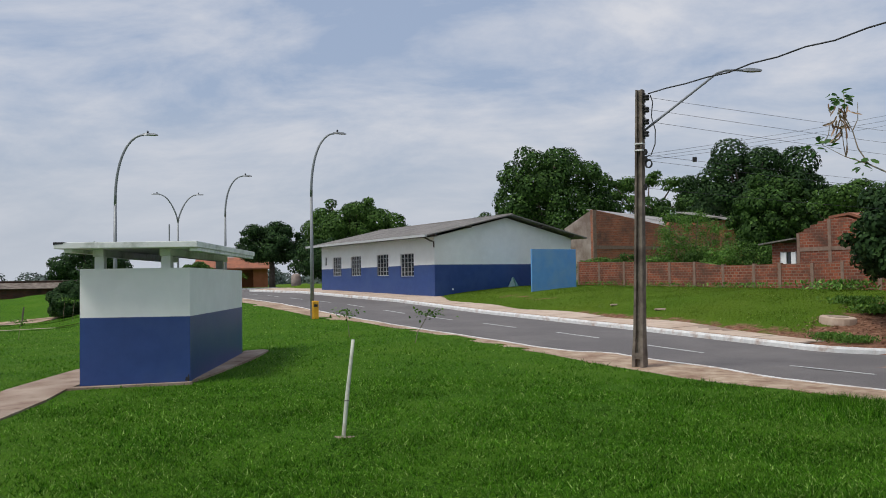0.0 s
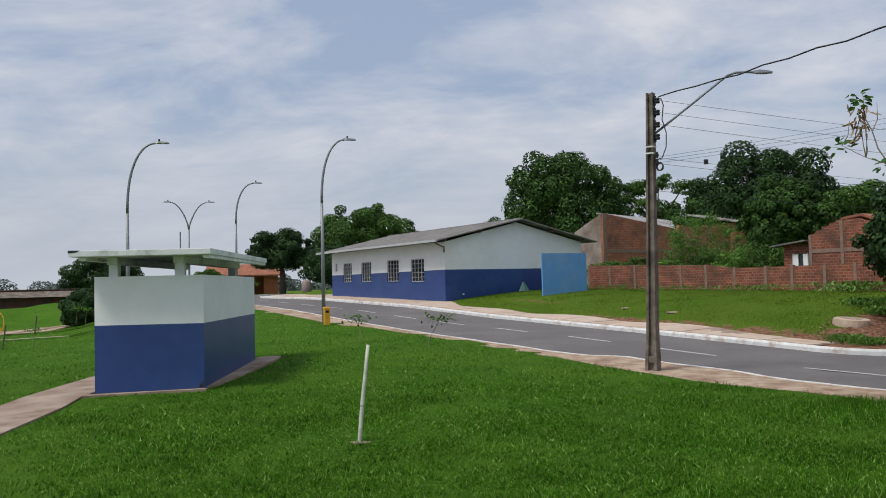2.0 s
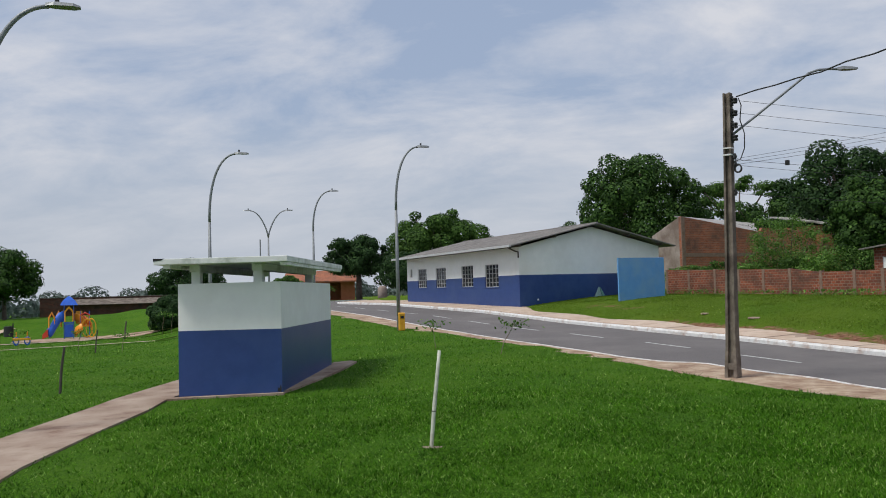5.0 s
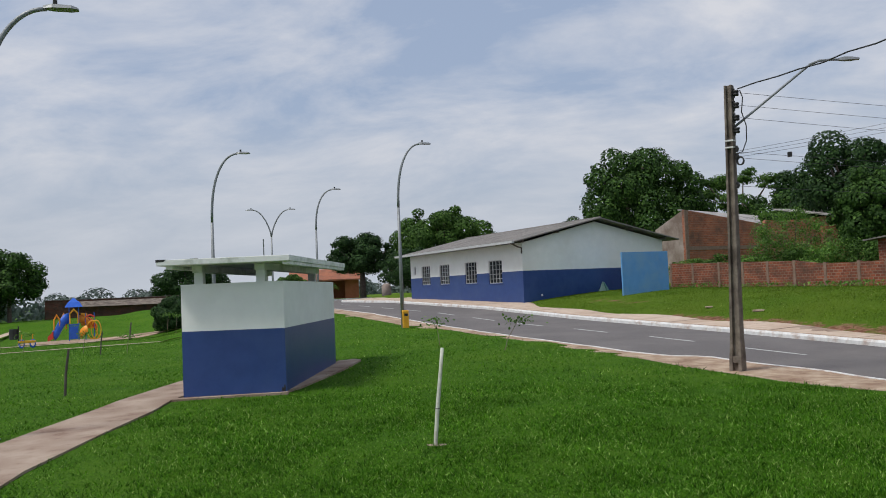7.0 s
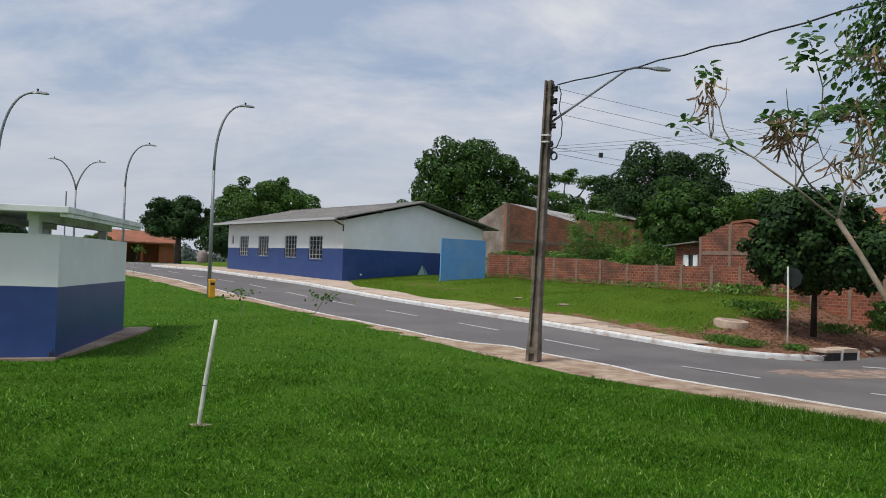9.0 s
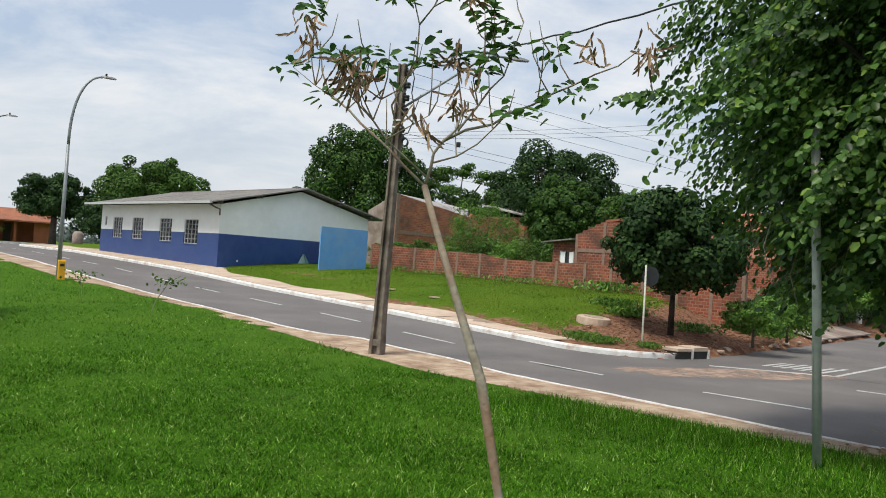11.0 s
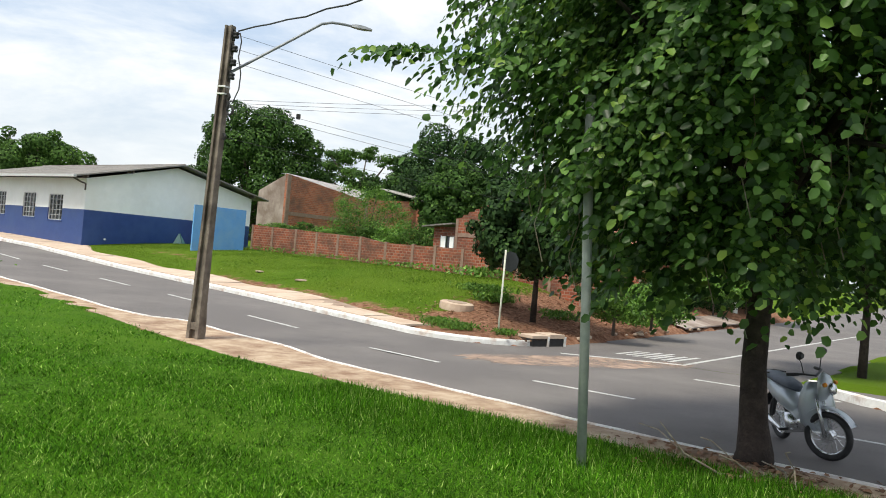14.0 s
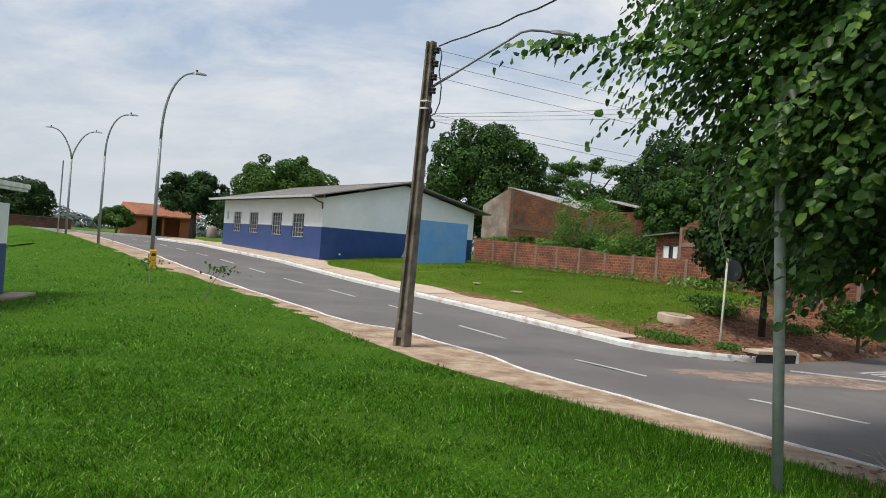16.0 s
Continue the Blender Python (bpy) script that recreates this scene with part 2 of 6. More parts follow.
PLASTER = surface("stained_grey_plaster", (0.30, 0.25, 0.22), (0.42, 0.36, 0.32), 1.6, 0.95, 0.2, 20, c3=(0.19, 0.14, 0.115), stain_scale=0.6, stain=0.5)
ROOFGREY = corrugated("fibre_cement_sheets", (0.17, 0.155, 0.145), (0.25, 0.235, 0.22), 37.5)
ROOFLIGHT = corrugated("pale_fibre_cement", (0.36, 0.34, 0.33), (0.48, 0.46, 0.44), 37.5)
WOODDARK = surface("dark_rafter_wood", (0.06, 0.05, 0.045), (0.11, 0.09, 0.08), 6, 0.8, 0.2, 30)
STEEL = surface("grey_window_steel", (0.42, 0.43, 0.44), (0.52, 0.53, 0.54), 8, 0.5, 0)
BRICK_ROAD = brick_material("red_hollow_brick", (0.19, 0.046, 0.024), (0.33, 0.092, 0.044), (0.30, 0.19, 0.14), 125.1, worn=(0.10, 0.05, 0.036))
BRICK_CROSS = brick_material("old_red_brick", (0.32, 0.082, 0.036), (0.48, 0.155, 0.072), (0.36, 0.21, 0.155), 37.5, worn=(0.17, 0.09, 0.065))
BRICK_OLD = brick_material("blackened_old_brick", (0.085, 0.032, 0.022), (0.15, 0.055, 0.036), (0.10, 0.07, 0.055), 29, worn=(0.05, 0.035, 0.028))
COLUMN = surface("grey_concrete_column", (0.19, 0.125, 0.095), (0.29, 0.20, 0.155), 5, 0.95, 0.3, 30)
SILVER = surface("silver_body_paint", (0.42, 0.46, 0.50), (0.50, 0.54, 0.58), 3, 0.28, 0, metal=0.35)
CHROME = surface("bright_metal", (0.62, 0.63, 0.64), (0.70, 0.71, 0.72), 20, 0.25, 0, metal=0.9)
SEAT = surface("blue_grey_vinyl", (0.06, 0.075, 0.10), (0.09, 0.105, 0.14), 8, 0.5, 0.1, 60)
LEAF_NEAR = leaf_material("orchid_tree_leaf", (0.017, 0.050, 0.013), (0.108, 0.225, 0.046), (0.25, 0.38, 0.065), 0.42, 0.44, 0.32)
LEAF_MANGO = leaf_material("mango_leaf", (0.016, 0.040, 0.010), (0.052, 0.115, 0.022), (0.10, 0.19, 0.036), 0.6, 0.14, 0.12)
LEAF_MID = leaf_material("mid_green_leaf", (0.026, 0.060, 0.012), (0.072, 0.152, 0.028), (0.13, 0.235, 0.045), 0.6, 0.18, 0.12)
LEAF_DARK = leaf_material("dark_leaf", (0.012, 0.032, 0.011), (0.036, 0.080, 0.022), (0.068, 0.13, 0.036), 0.6, 0.14, 0.12)
LEAF_LIGHT = leaf_material("light_weed_leaf", (0.045, 0.115, 0.016), (0.13, 0.26, 0.04), (0.22, 0.35, 0.07))
LEAF_SAP = leaf_material("sapling_leaf", (0.03, 0.085, 0.02), (0.085, 0.18, 0.035), None, 0.4, 0.3)
LEAF_DRY = leaf_material("dry_leaf", (0.15, 0.085, 0.05), (0.50, 0.35, 0.23), None, 0.8, 0.2)


def blade_material(name, c1, c2, c3):
    """Grass blades in light and dark tufts a hand wide, with broader patches over them."""
    m = leaf_material(name, c1, c2, c3, 0.6, 0.3, 0.06)
    t = m.node_tree
    hs = next(n for n in t.nodes if n.type == "HUE_SAT")
    wide = hs.inputs["Value"].links[0].from_socket
    g = t.nodes.new("ShaderNodeNewGeometry")
    n = node(t, "ShaderNodeTexNoise", Scale=26.0, Detail=4.0, Roughness=0.65)
    t.links.new(g.outputs["Position"], n.inputs["Vector"])
    mr = t.nodes.new("ShaderNodeMapRange")
    mr.inputs["From Min"].default_value, mr.inputs["From Max"].default_value = 0.34, 0.68
    mr.inputs["To Min"].default_value, mr.inputs["To Max"].default_value = 0.30, 1.75
    t.links.new(n.outputs[0], mr.inputs[0])
    mu = t.nodes.new("ShaderNodeMath"); mu.operation = "MULTIPLY"
    t.links.new(wide, mu.inputs[0]); t.links.new(mr.outputs[0], mu.inputs[1]); t.links.new(mu.outputs[0], hs.inputs["Value"])
    return m


BLADE = blade_material("grass_blade", (0.012, 0.062, 0.004), (0.100, 0.262, 0.015), (0.38, 0.52, 0.15))
LOTBLADE = blade_material("lot_grass_blade", (0.026, 0.07, 0.005), (0.15, 0.24, 0.022), (0.36, 0.40, 0.14))
LITTER = leaf_material("dead_leaf_litter", (0.16, 0.085, 0.05), (0.36, 0.22, 0.15), None, 0.9, 0.1)
# pale grey-green: the distance haze is mixed into the leaf colour
FARLEAF = leaf_material("haze_tinted_far_leaf", (0.085, 0.112, 0.10), (0.12, 0.15, 0.135), None, 0.9, 0.1, 0.1)

glass = bpy.data.materials.new("dark_window_glass")
glass.use_nodes = True
glass.node_tree.nodes["Principled BSDF"].inputs["Base Color"].default_value = (0.035, 0.04, 0.045, 1)
glass.node_tree.nodes["Principled BSDF"].inputs["Roughness"].default_value = 0.08


def ground_material():
    """Lawn, with bare earth where the sheet's own 'bare' value says so."""
    m = surface("lawn_ground", (0.010, 0.045, 0.003), (0.108, 0.258, 0.015), 34, 0.95, 1.0, 60, c3=(0.085, 0.180, 0.014), stain_scale=0.35, stain=0.45, spread=0.14, spec=0.08, dist=0.05)
    t = m.node_tree
    b = t.nodes["Principled BSDF"]
    grass = b.inputs["Base Color"].links[0].from_socket
    g = t.nodes.new("ShaderNodeNewGeometry")
    dry = t.nodes.new("ShaderNodeAttribute"); dry.attribute_name = "dry"
    tan = t.nodes.new("ShaderNodeMixRGB"); tan.inputs["Color2"].default_value = (0.115, 0.175, 0.016, 1)
    t.links.new(dry.outputs["Fac"], tan.inputs["Fac"]); t.links.new(grass, tan.inputs["Color1"])
    grass = tan.outputs[0]
    at = t.nodes.new("ShaderNodeAttribute"); at.attribute_name = "bare"
    n = node(t, "ShaderNodeTexNoise", Scale=1.6, Detail=7.0, Roughness=0.7)
    t.links.new(g.outputs["Position"], n.inputs["Vector"])
    ad = t.nodes.new("ShaderNodeMath"); ad.operation = "ADD"
    t.links.new(at.outputs["Fac"], ad.inputs[0]); t.links.new(n.outputs[0], ad.inputs[1])
    r = t.nodes.new("ShaderNodeValToRGB")
    r.color_ramp.elements[0].position, r.color_ramp.elements[1].position = 0.86, 1.0
    t.links.new(ad.outputs[0], r.inputs[0])
    n2 = node(t, "ShaderNodeTexNoise", Scale=7.0, Detail=6.0)
    t.links.new(g.outputs["Position"], n2.inputs["Vector"])
    r2 = t.nodes.new("ShaderNodeValToRGB")
    r2.color_ramp.elements[0].position, r2.color_ramp.elements[1].position = 0.35, 0.65
    r2.color_ramp.elements[0].color, r2.color_ramp.elements[1].color = (0.17, 0.075, 0.045, 1), (0.36, 0.20, 0.13, 1)
    t.links.new(n2.outputs[0], r2.inputs[0])
    mx = t.nodes.new("ShaderNodeMixRGB")
    t.links.new(r.outputs[0], mx.inputs["Fac"]); t.links.new(grass, mx.inputs["Color1"]); t.links.new(r2.outputs[0], mx.inputs["Color2"])
    t.links.new(mx.outputs[0], b.inputs["Base Color"])
    return m


LAWN = ground_material()


# ---- building helpers ----
class Mesh:
    """Collects boxes, tubes and sheets for one mesh."""
    def __init__(self):
        self.v, self.f = [], []

    def add(self, verts, faces):
        k = len(self.v)
        self.v += [tuple(p) for p in verts]
        self.f += [tuple(i + k for i in q) for q in faces]
        return self

    def box(self, x0, x1, y0, y1, z0, z1):
        return self.add([(x, y, z) for z in (z0, z1) for y in (y0, y1) for x in (x0, x1)],
                        [(0, 2, 3, 1), (4, 5, 7, 6), (0, 1, 5, 4), (2, 6, 7, 3), (0, 4, 6, 2), (1, 3, 7, 5)])

    def prism(self, poly, z0, z1):
        n = len(poly)
        top = [z1(*p) if callable(z1) else z1 for p in poly]
        bot = [z0(*p) if callable(z0) else z0 for p in poly]
        return self.add([(x, y, z) for (x, y), z in zip(poly, bot)] + [(x, y, z) for (x, y), z in zip(poly, top)],
                        [tuple(range(n))[::-1], tuple(range(n, 2 * n))] + [(i, (i + 1) % n, n + (i + 1) % n, n + i) for i in range(n)])

    def wallpoly(self, poly, y0, y1):
        """An upright slab: outline poly in x and z, between y0 and y1."""
        n = len(poly)
        return self.add([(x, y0, z) for x, z in poly] + [(x, y1, z) for x, z in poly],
                        [tuple(range(n)), tuple(range(n, 2 * n))[::-1]] + [(i, n + i, n + (i + 1) % n, (i + 1) % n) for i in range(n)])

    def tube(self, path, radius, sides=8, cap=True):
        pts = [Vector(p) for p in path]
        rad = radius if isinstance(radius, (list, tuple)) else [radius] * len(pts)
        rings = []
        ref = Vector((0.31, 0.87, 0.38)).normalized()
        for i, p in enumerate(pts):
            d = (pts[min(i + 1, len(pts) - 1)] - pts[max(i - 1, 0)]).normalized()
            a = d.cross(ref)
            if a.length < 0.05:
                a = d.cross(Vector((1, 0, 0)))
            a.normalize()
            b = d.cross(a)
            rings.append([p + rad[i] * (a * math.cos(2 * math.pi * k / sides) + b * math.sin(2 * math.pi * k / sides)) for k in range(sides)])
        faces = []
        for i in range(len(pts) - 1):
            for k in range(sides):
                j = (k + 1) % sides
                faces.append((i * sides + k, i * sides + j, (i + 1) * sides + j, (i + 1) * sides + k))
        if cap:
            faces.append(tuple(range(sides))[::-1]); faces.append(tuple((len(pts) - 1) * sides + k for k in range(sides)))
        return self.add([p for r in rings for p in r], faces)

    def ring(self, centre, axis, major, minor, n=28, m=8):
        axis = Vector(axis).normalized()
        a = axis.cross(Vector((0, 0, 1)) if abs(axis.z) < 0.9 else Vector((1, 0, 0))).normalized()
        b = axis.cross(a)
        verts = []
        for i in range(n):
            t = 2 * math.pi * i / n
            d = a * math.cos(t) + b * math.sin(t)
            for k in range(m):
                q = 2 * math.pi * k / m
                verts.append(Vector(centre) + d * (major + minor * math.cos(q)) + axis * (minor * math.sin(q)))
        return self.add(verts, [(i * m + k, ((i + 1) % n) * m + k, ((i + 1) % n) * m + (k + 1) % m, i * m + (k + 1) % m) for i in range(n) for k in range(m)])

    def loft(self, rings):
        """Closed skin through rings of equal length, capped at both ends."""
        n = len(rings[0])
        f = [(i * n + k, i * n + (k + 1) % n, (i + 1) * n + (k + 1) % n, (i + 1) * n + k) for i in range(len(rings) - 1) for k in range(n)]
        f += [tuple(range(n))[::-1], tuple((len(rings) - 1) * n + k for k in range(n))]
        return self.add([p for r in rings for p in r], f)

    def mesh(self, name, material, smooth=False, bevel=0.0):
        me = bpy.data.meshes.new(name)
        me.from_pydata(self.v, [], self.f)
        bm = bmesh.new(); bm.from_mesh(me)
        bmesh.ops.recalc_face_normals(bm, faces=bm.faces)
        if bevel:
            bmesh.ops.bevel(bm, geom=[e for e in bm.edges if len(e.link_faces) == 2 and e.calc_face_angle(0) > 0.6], offset=bevel, segments=2, affect="EDGES", profile=0.6)
        for f in bm.faces:
            f.smooth = smooth
        bm.to_mesh(me); bm.free()
        me.materials.append(material)
        return me


def thing(name, label, category, m=None, group=""):
    ob = tagged(new(name), label, category, group)
    ob.matrix_basis = m if m else Matrix()
    return ob


def part(name, mesh, material, parent, label="", smooth=False, bevel=0.0):
    ob = new(name, mesh.mesh(name, material, smooth, bevel) if isinstance(mesh, Mesh) else mesh)
    ob.parent = parent
    if label:
        ob["label"] = label
    return ob


def structure(name, mesh, material, label, category, smooth=False, bevel=0.0):
    return tagged(new(name, mesh.mesh(name, material, smooth, bevel) if isinstance(mesh, Mesh) else mesh), label, category, kind="structure")


def array_mesh(name, verts, k, material):
    """A mesh of loose k-sided faces from an array of corners."""
    me = bpy.data.meshes.new(name)
    n = len(verts)
    me.vertices.add(n); me.vertices.foreach_set("co", np.asarray(verts, dtype=np.float32).ravel())
    me.loops.add(n); me.loops.foreach_set("vertex_index", np.arange(n, dtype=np.int32))
    me.polygons.add(n // k); me.polygons.foreach_set("loop_start", np.arange(0, n, k, dtype=np.int32))
    me.update(calc_edges=True)
    me.materials.append(material)
    return me


def smooth(t):
    t = max(0.0, min(1.0, t))
    return t * t * (3 - 2 * t)


# ---- the lie of the land: s runs along the road, w across it ----
def at(s, w):
    return -0.575 * s + 0.818 * w, 0.818 * s + 0.575 * w


def across(x, y):
    return -0.575 * x + 0.818 * y, 0.818 * x + 0.575 * y


RISE = [(-400, -0.1), (-30, -0.1), (0, -0.17), (6, -0.27), (10, -0.30), (15, -0.12), (19, 0.02), (28, 0.3), (36, 0.65), (50, 1.0), (70, 1.1), (900, 1.1)]


def zr(s):
    s = max(-399.0, min(899.0, s))
    for (a, b), (c, d) in zip(RISE, RISE[1:]):
        if s <= c:
            return b + (d - b) * (s - a) / (c - a)


KERB_LINE = [(-400, 13.3), (1, 13.3), (3.2, 13.38), (5, 13.65), (7, 13.8), (8.7, 13.87), (10.5, 14.3), (12.2, 14.08), (13.7, 14.1), (14.6, 13.42), (16, 13.27), (22, 13.12), (30, 13.3), (45, 13.5), (60, 13.85), (900, 13.9)]


def near_edge(s):
    """The road's near kerb, which swings out round the utility pole."""
    s = max(-399.0, min(899.0, s))
    for (a, b), (c, d) in zip(KERB_LINE, KERB_LINE[1:]):
        if s <= c:
            return b + (d - b) * smooth((s - a) / (c - a)) + 0.02 * math.sin(s * 2.3)


def verge_edge(s):
    return 12.3 + 0.25 * math.exp(-((s - 18) / 6) ** 2) - 0.45 * smooth((s - 22) / 10) + 0.06 * math.sin(s * 2.1) + 0.05 * math.sin(s * 5.3 + 1)


def side_hi(w):          # far edge of the side street
    return 10.0 + 0.13 * (w - 22.6) + 0.0006 * max(0, w - 30) ** 2


def side_lo(w):
    return 3.6 + 0.11 * (w - 22.2)


def far_edge(s):
    """The road's far kerb, with the rounded corner into the side street."""
    if s >= 12.6:
        return 19.5
    if s >= 10.0:
        return 19.5 + 3.1 * (1 - math.sqrt(max(0.0, 1 - ((12.6 - s) / 2.6) ** 2)))
    return 22.6


def lot(s, w):
    base = zr(s) + 0.15
    x = max(0.0, min(1.0, (w - 20.9) / 8.5))
    rise = (1 - (1 - x) ** 2) * smooth((s - side_hi(w)) / 6)
    return base + rise * (max(base, 0.95 + 0.012 * s) - base) + 0.01 * max(0.0, w - 30) * smooth((s - side_hi(w)) / 12)


def ground_z(s, w):
    if w < 13.0:
        t = smooth((12.5 - w) / 9)
        flat_z = max(-4.0, 0.15 - 0.02 * (12.5 - w) - 0.012 * max(0.0, s - 7))
        rise = 1.5 * smooth((s - 66) / 16) * smooth((11 - w) / 6) * smooth((150 - s) / 45)
        return (1 - t) * (zr(s) + 0.13) + t * flat_z + rise
    if s > 73:
        return zr(s) + 0.1
    if s > 62 and w < 80:
        return zr(s) - 0.12
    if s < side_lo(max(w, 22.2)) - 0.6:
        return zr(s) + 0.12
    return lot(s, w)


def covered(s, w):
    """Where paving lies over the ground."""
    if s < 62 and verge_edge(s) + 0.25 < w and w < (20.6 if s > 13 else max(19.6, far_edge(s)) + 0.1) and s > 1.7:
        return True
    if s <= 1.7 and verge_edge(s) + 0.25 < w < 20.3:
        return True
    if 12 < w < 80 and 62 <= s < 72.3:
        return True
    return w >= 19.5 and side_lo(w) - 0.15 < s < side_hi(w) + 0.1


def bare(s, w):
    """How bare the earth is: round the street corner, along the footpath and on the worn strip by the building."""
    b = 0.0
    if w > 19.5:
        d = s - side_hi(max(w, 21.5))
        b = max(b, 0.85 * smooth((5.5 + 5 * smooth((w - 31) / 6) - d) / 3.0) * smooth((d + 1) / 0.6) * smooth((62 - w) / 12))
        b = max(b, 0.5 * smooth((22.2 - w) / 0.9) * smooth((30 - s) / 8))
        b = max(b, 0.42 * math.exp(-((w - 23.2) / 1.2) ** 2 - ((s - 30) / 4.5) ** 2))
    else:
        b = max(b, 0.40 * smooth((w - (verge_edge(s) - 0.35)) / 0.35))
        b = max(b, 0.75 * math.exp(-(((s - 1.2) / 1.6) ** 2 + ((w - 12.6) / 0.75) ** 2)))
    return b


s_lines = [-1500, -700, -300, -120, -60, -35] + [-20 + 0.5 * i for i in range(200)] + [85, 95, 110, 130, 170, 260, 500, 900, 1600]
w_lines = [-1500, -700, -350, -180, -110, -75] + [-50 + 1.0 * i for i in range(40)] + [-10 + 0.4 * i for i in range(120)] + [38 + 1.5 * i for i in range(24)] + [78, 90, 110, 140, 200, 350, 700, 1500]
verts, bares = [], []
for s in s_lines:
    for w in w_lines:
        z = ground_z(s, w)
        if covered(s, w):
            z = zr(s) - 0.14
        z += 0.02 * noise.noise(Vector((s * 0.6, w * 0.6, 0)))
        verts.append((*at(s, w), z)); bares.append(bare(s, w))
nw = len(w_lines)
faces = [(i * nw + j, (i + 1) * nw + j, (i + 1) * nw + j + 1, i * nw + j + 1) for i in range(len(s_lines) - 1) for j in range(nw - 1)]
me = bpy.data.meshes.new("ground")
me.from_pydata(verts, [], [f[::-1] for f in faces])
attr = me.attributes.new("bare", "FLOAT", "POINT"); attr.data.foreach_set("value", bares)
attr = me.attributes.new("dry", "FLOAT", "POINT")
attr.data.foreach_set("value", [(0.6 + 0.3 * noise.noise(Vector((s * 0.35, w * 0.35, 7)))) if w > 20 else 0.0 for s in s_lines for w in w_lines])
me.materials.append(LAWN)
for p in me.polygons:
    p.use_smooth = True
ground = tagged(new("ground", me), "green mown lawn with patches of bare reddish earth", "ground", kind="structure")


def strip(lines, zs, skirt=0.25):
    """A sheet through lines of (s, w) points of equal length, with its outer edges turned down."""
    m = Mesh()
    n = len(lines[0])
    m.add([(*at(s, w), zs(s, w)) for ln in lines for s, w in ln],
          [(i * n + j, (i + 1) * n + j, (i + 1) * n + j + 1, i * n + j + 1) for i in range(len(lines) - 1) for j in range(n - 1)])
    if skirt:
        for ln in (lines[0], lines[-1]):
            m.add([(*at(s, w), zs(s, w)) for s, w in ln] + [(*at(s, w), zs(s, w) - skirt) for s, w in ln], [(j, j + 1, n + j + 1, n + j) for j in range(n - 1)])
    return m


main_s = [-120, -60, -30] + [-15 + 0.5 * i for i in range(155)]
crown = lambda s, w: zr(s)
road_lines = [[(s, near_edge(s) + (f * ((22.6 if 10.0 > s > 1.9 else 20.1 if s <= 1.9 else far_edge(s)) - near_edge(s)))) for s in main_s] for f in (0, .25, .5, .75, 1)]
structure("road", strip(road_lines, crown), ASPHALT, "worn grey asphalt street", "road")
side_w = [22.6 + 0.6 * i for i in range(60)] + [60, 75, 95, 130]
structure("side_road", strip([[(side_lo(w) + f * (side_hi(w) - side_lo(w)), w) for w in side_w] for f in (0, .5, 1)], crown), ASPHALT, "grey asphalt side street meeting the road", "road")
structure("cross_road", strip([[(62 + 10 * f, w) for w in [14 + 3 * i for i in range(22)]] for f in (0, 1)], lambda s, w: zr(s) + 0.003), ASPHALT, "grey asphalt cross street at the far end", "road")

verge_s = [-40, -20] + [-8 + 0.4 * i for i in range(175)]
structure("verge_pavement", strip([[(s, verge_edge(s)) for s in verge_s], [(s, near_edge(s) - 0.06) for s in verge_s]], lambda s, w: zr(s) + 0.10 + 0.012 * noise.noise(Vector((s, w, 3)))), DIRT, "worn earthen and concrete pavement beside the road", "pavement")
structure("near_kerb", strip([[(s, near_edge(s) - 0.07) for s in verge_s], [(s, near_edge(s) + 0.01 + 0.012 * math.sin(s * 7)) for s in verge_s]], lambda s, w: zr(s) + 0.115), KERB, "low limewashed concrete kerb, chipped", "kerb")
far_s = [10.14 + 0.12 * i for i in range(32)] + [14 + 0.5 * i for i in range(96)]
structure("far_kerb", strip([[(s, far_edge(s)) for s in far_s], [(s, far_edge(s) + 0.03) for s in far_s], [(s, far_edge(s) + 0.17) for s in far_s]], lambda s, w: zr(s) + (0.15 if w > far_edge(s) + 0.02 else 0.10)), KERB, "limewashed concrete kerb along the footpath", "kerb")


def path_inner(s):
    return 20.6 + 0.55 * smooth((s - 12.6) / 4) + 0.12 * math.sin(s * 1.1) + 0.6 * smooth((s - 33) / 3)


foot_s = [12.6 + 0.5 * i for i in range(99)]
foot_z = lambda s, w: max(zr(s) + 0.16, lot(s, w) + 0.02)
footpath = structure("footpath", strip([[(s, 19.67) for s in foot_s], [(s, path_inner(s)) for s in foot_s]], lambda s, w: foot_z(s, w) - 0.012), CONCRETE, "pale sandy concrete footpath laid in slabs", "pavement")
random.seed(21)
for k in range(31):
    a, b = 12.7 + 1.55 * k, 12.7 + 1.55 * k + 1.525
    ss_ = [a + (b - a) * i / 3 for i in range(4)]
    up_, cut = random.uniform(0.0, 0.012), random.uniform(0.0, 0.14)
    part("slab", strip([[(v, 19.675) for v in ss_], [(v, path_inner(v) - cut) for v in ss_]], lambda s, w: foot_z(s, w) + up_, 0.05), FOOTPATH, footpath)
structure("island_kerb", strip([[(s, 20.1) for s in (-40, -20, -8, -2, 1.3)] + [(1.95, 20.4), (2.9, 21.2), (3.45, 22.2)],
          [(s, 20.32) for s in (-40, -20, -8, -2, 1.2)] + [(1.78, 20.55), (2.7, 21.35), (3.25, 22.3)]], lambda s, w: zr(s) + 0.15), KERB, "limewashed kerb round the grass corner", "kerb")
structure("far_cross_kerb", strip([[(72, w) for w in (12, 20, 30, 50, 78)], [(72.3, w) for w in (12, 20, 30, 50, 78)]], lambda s, w: zr(s) + 0.16), KERB, "limewashed kerb of the cross street", "kerb")
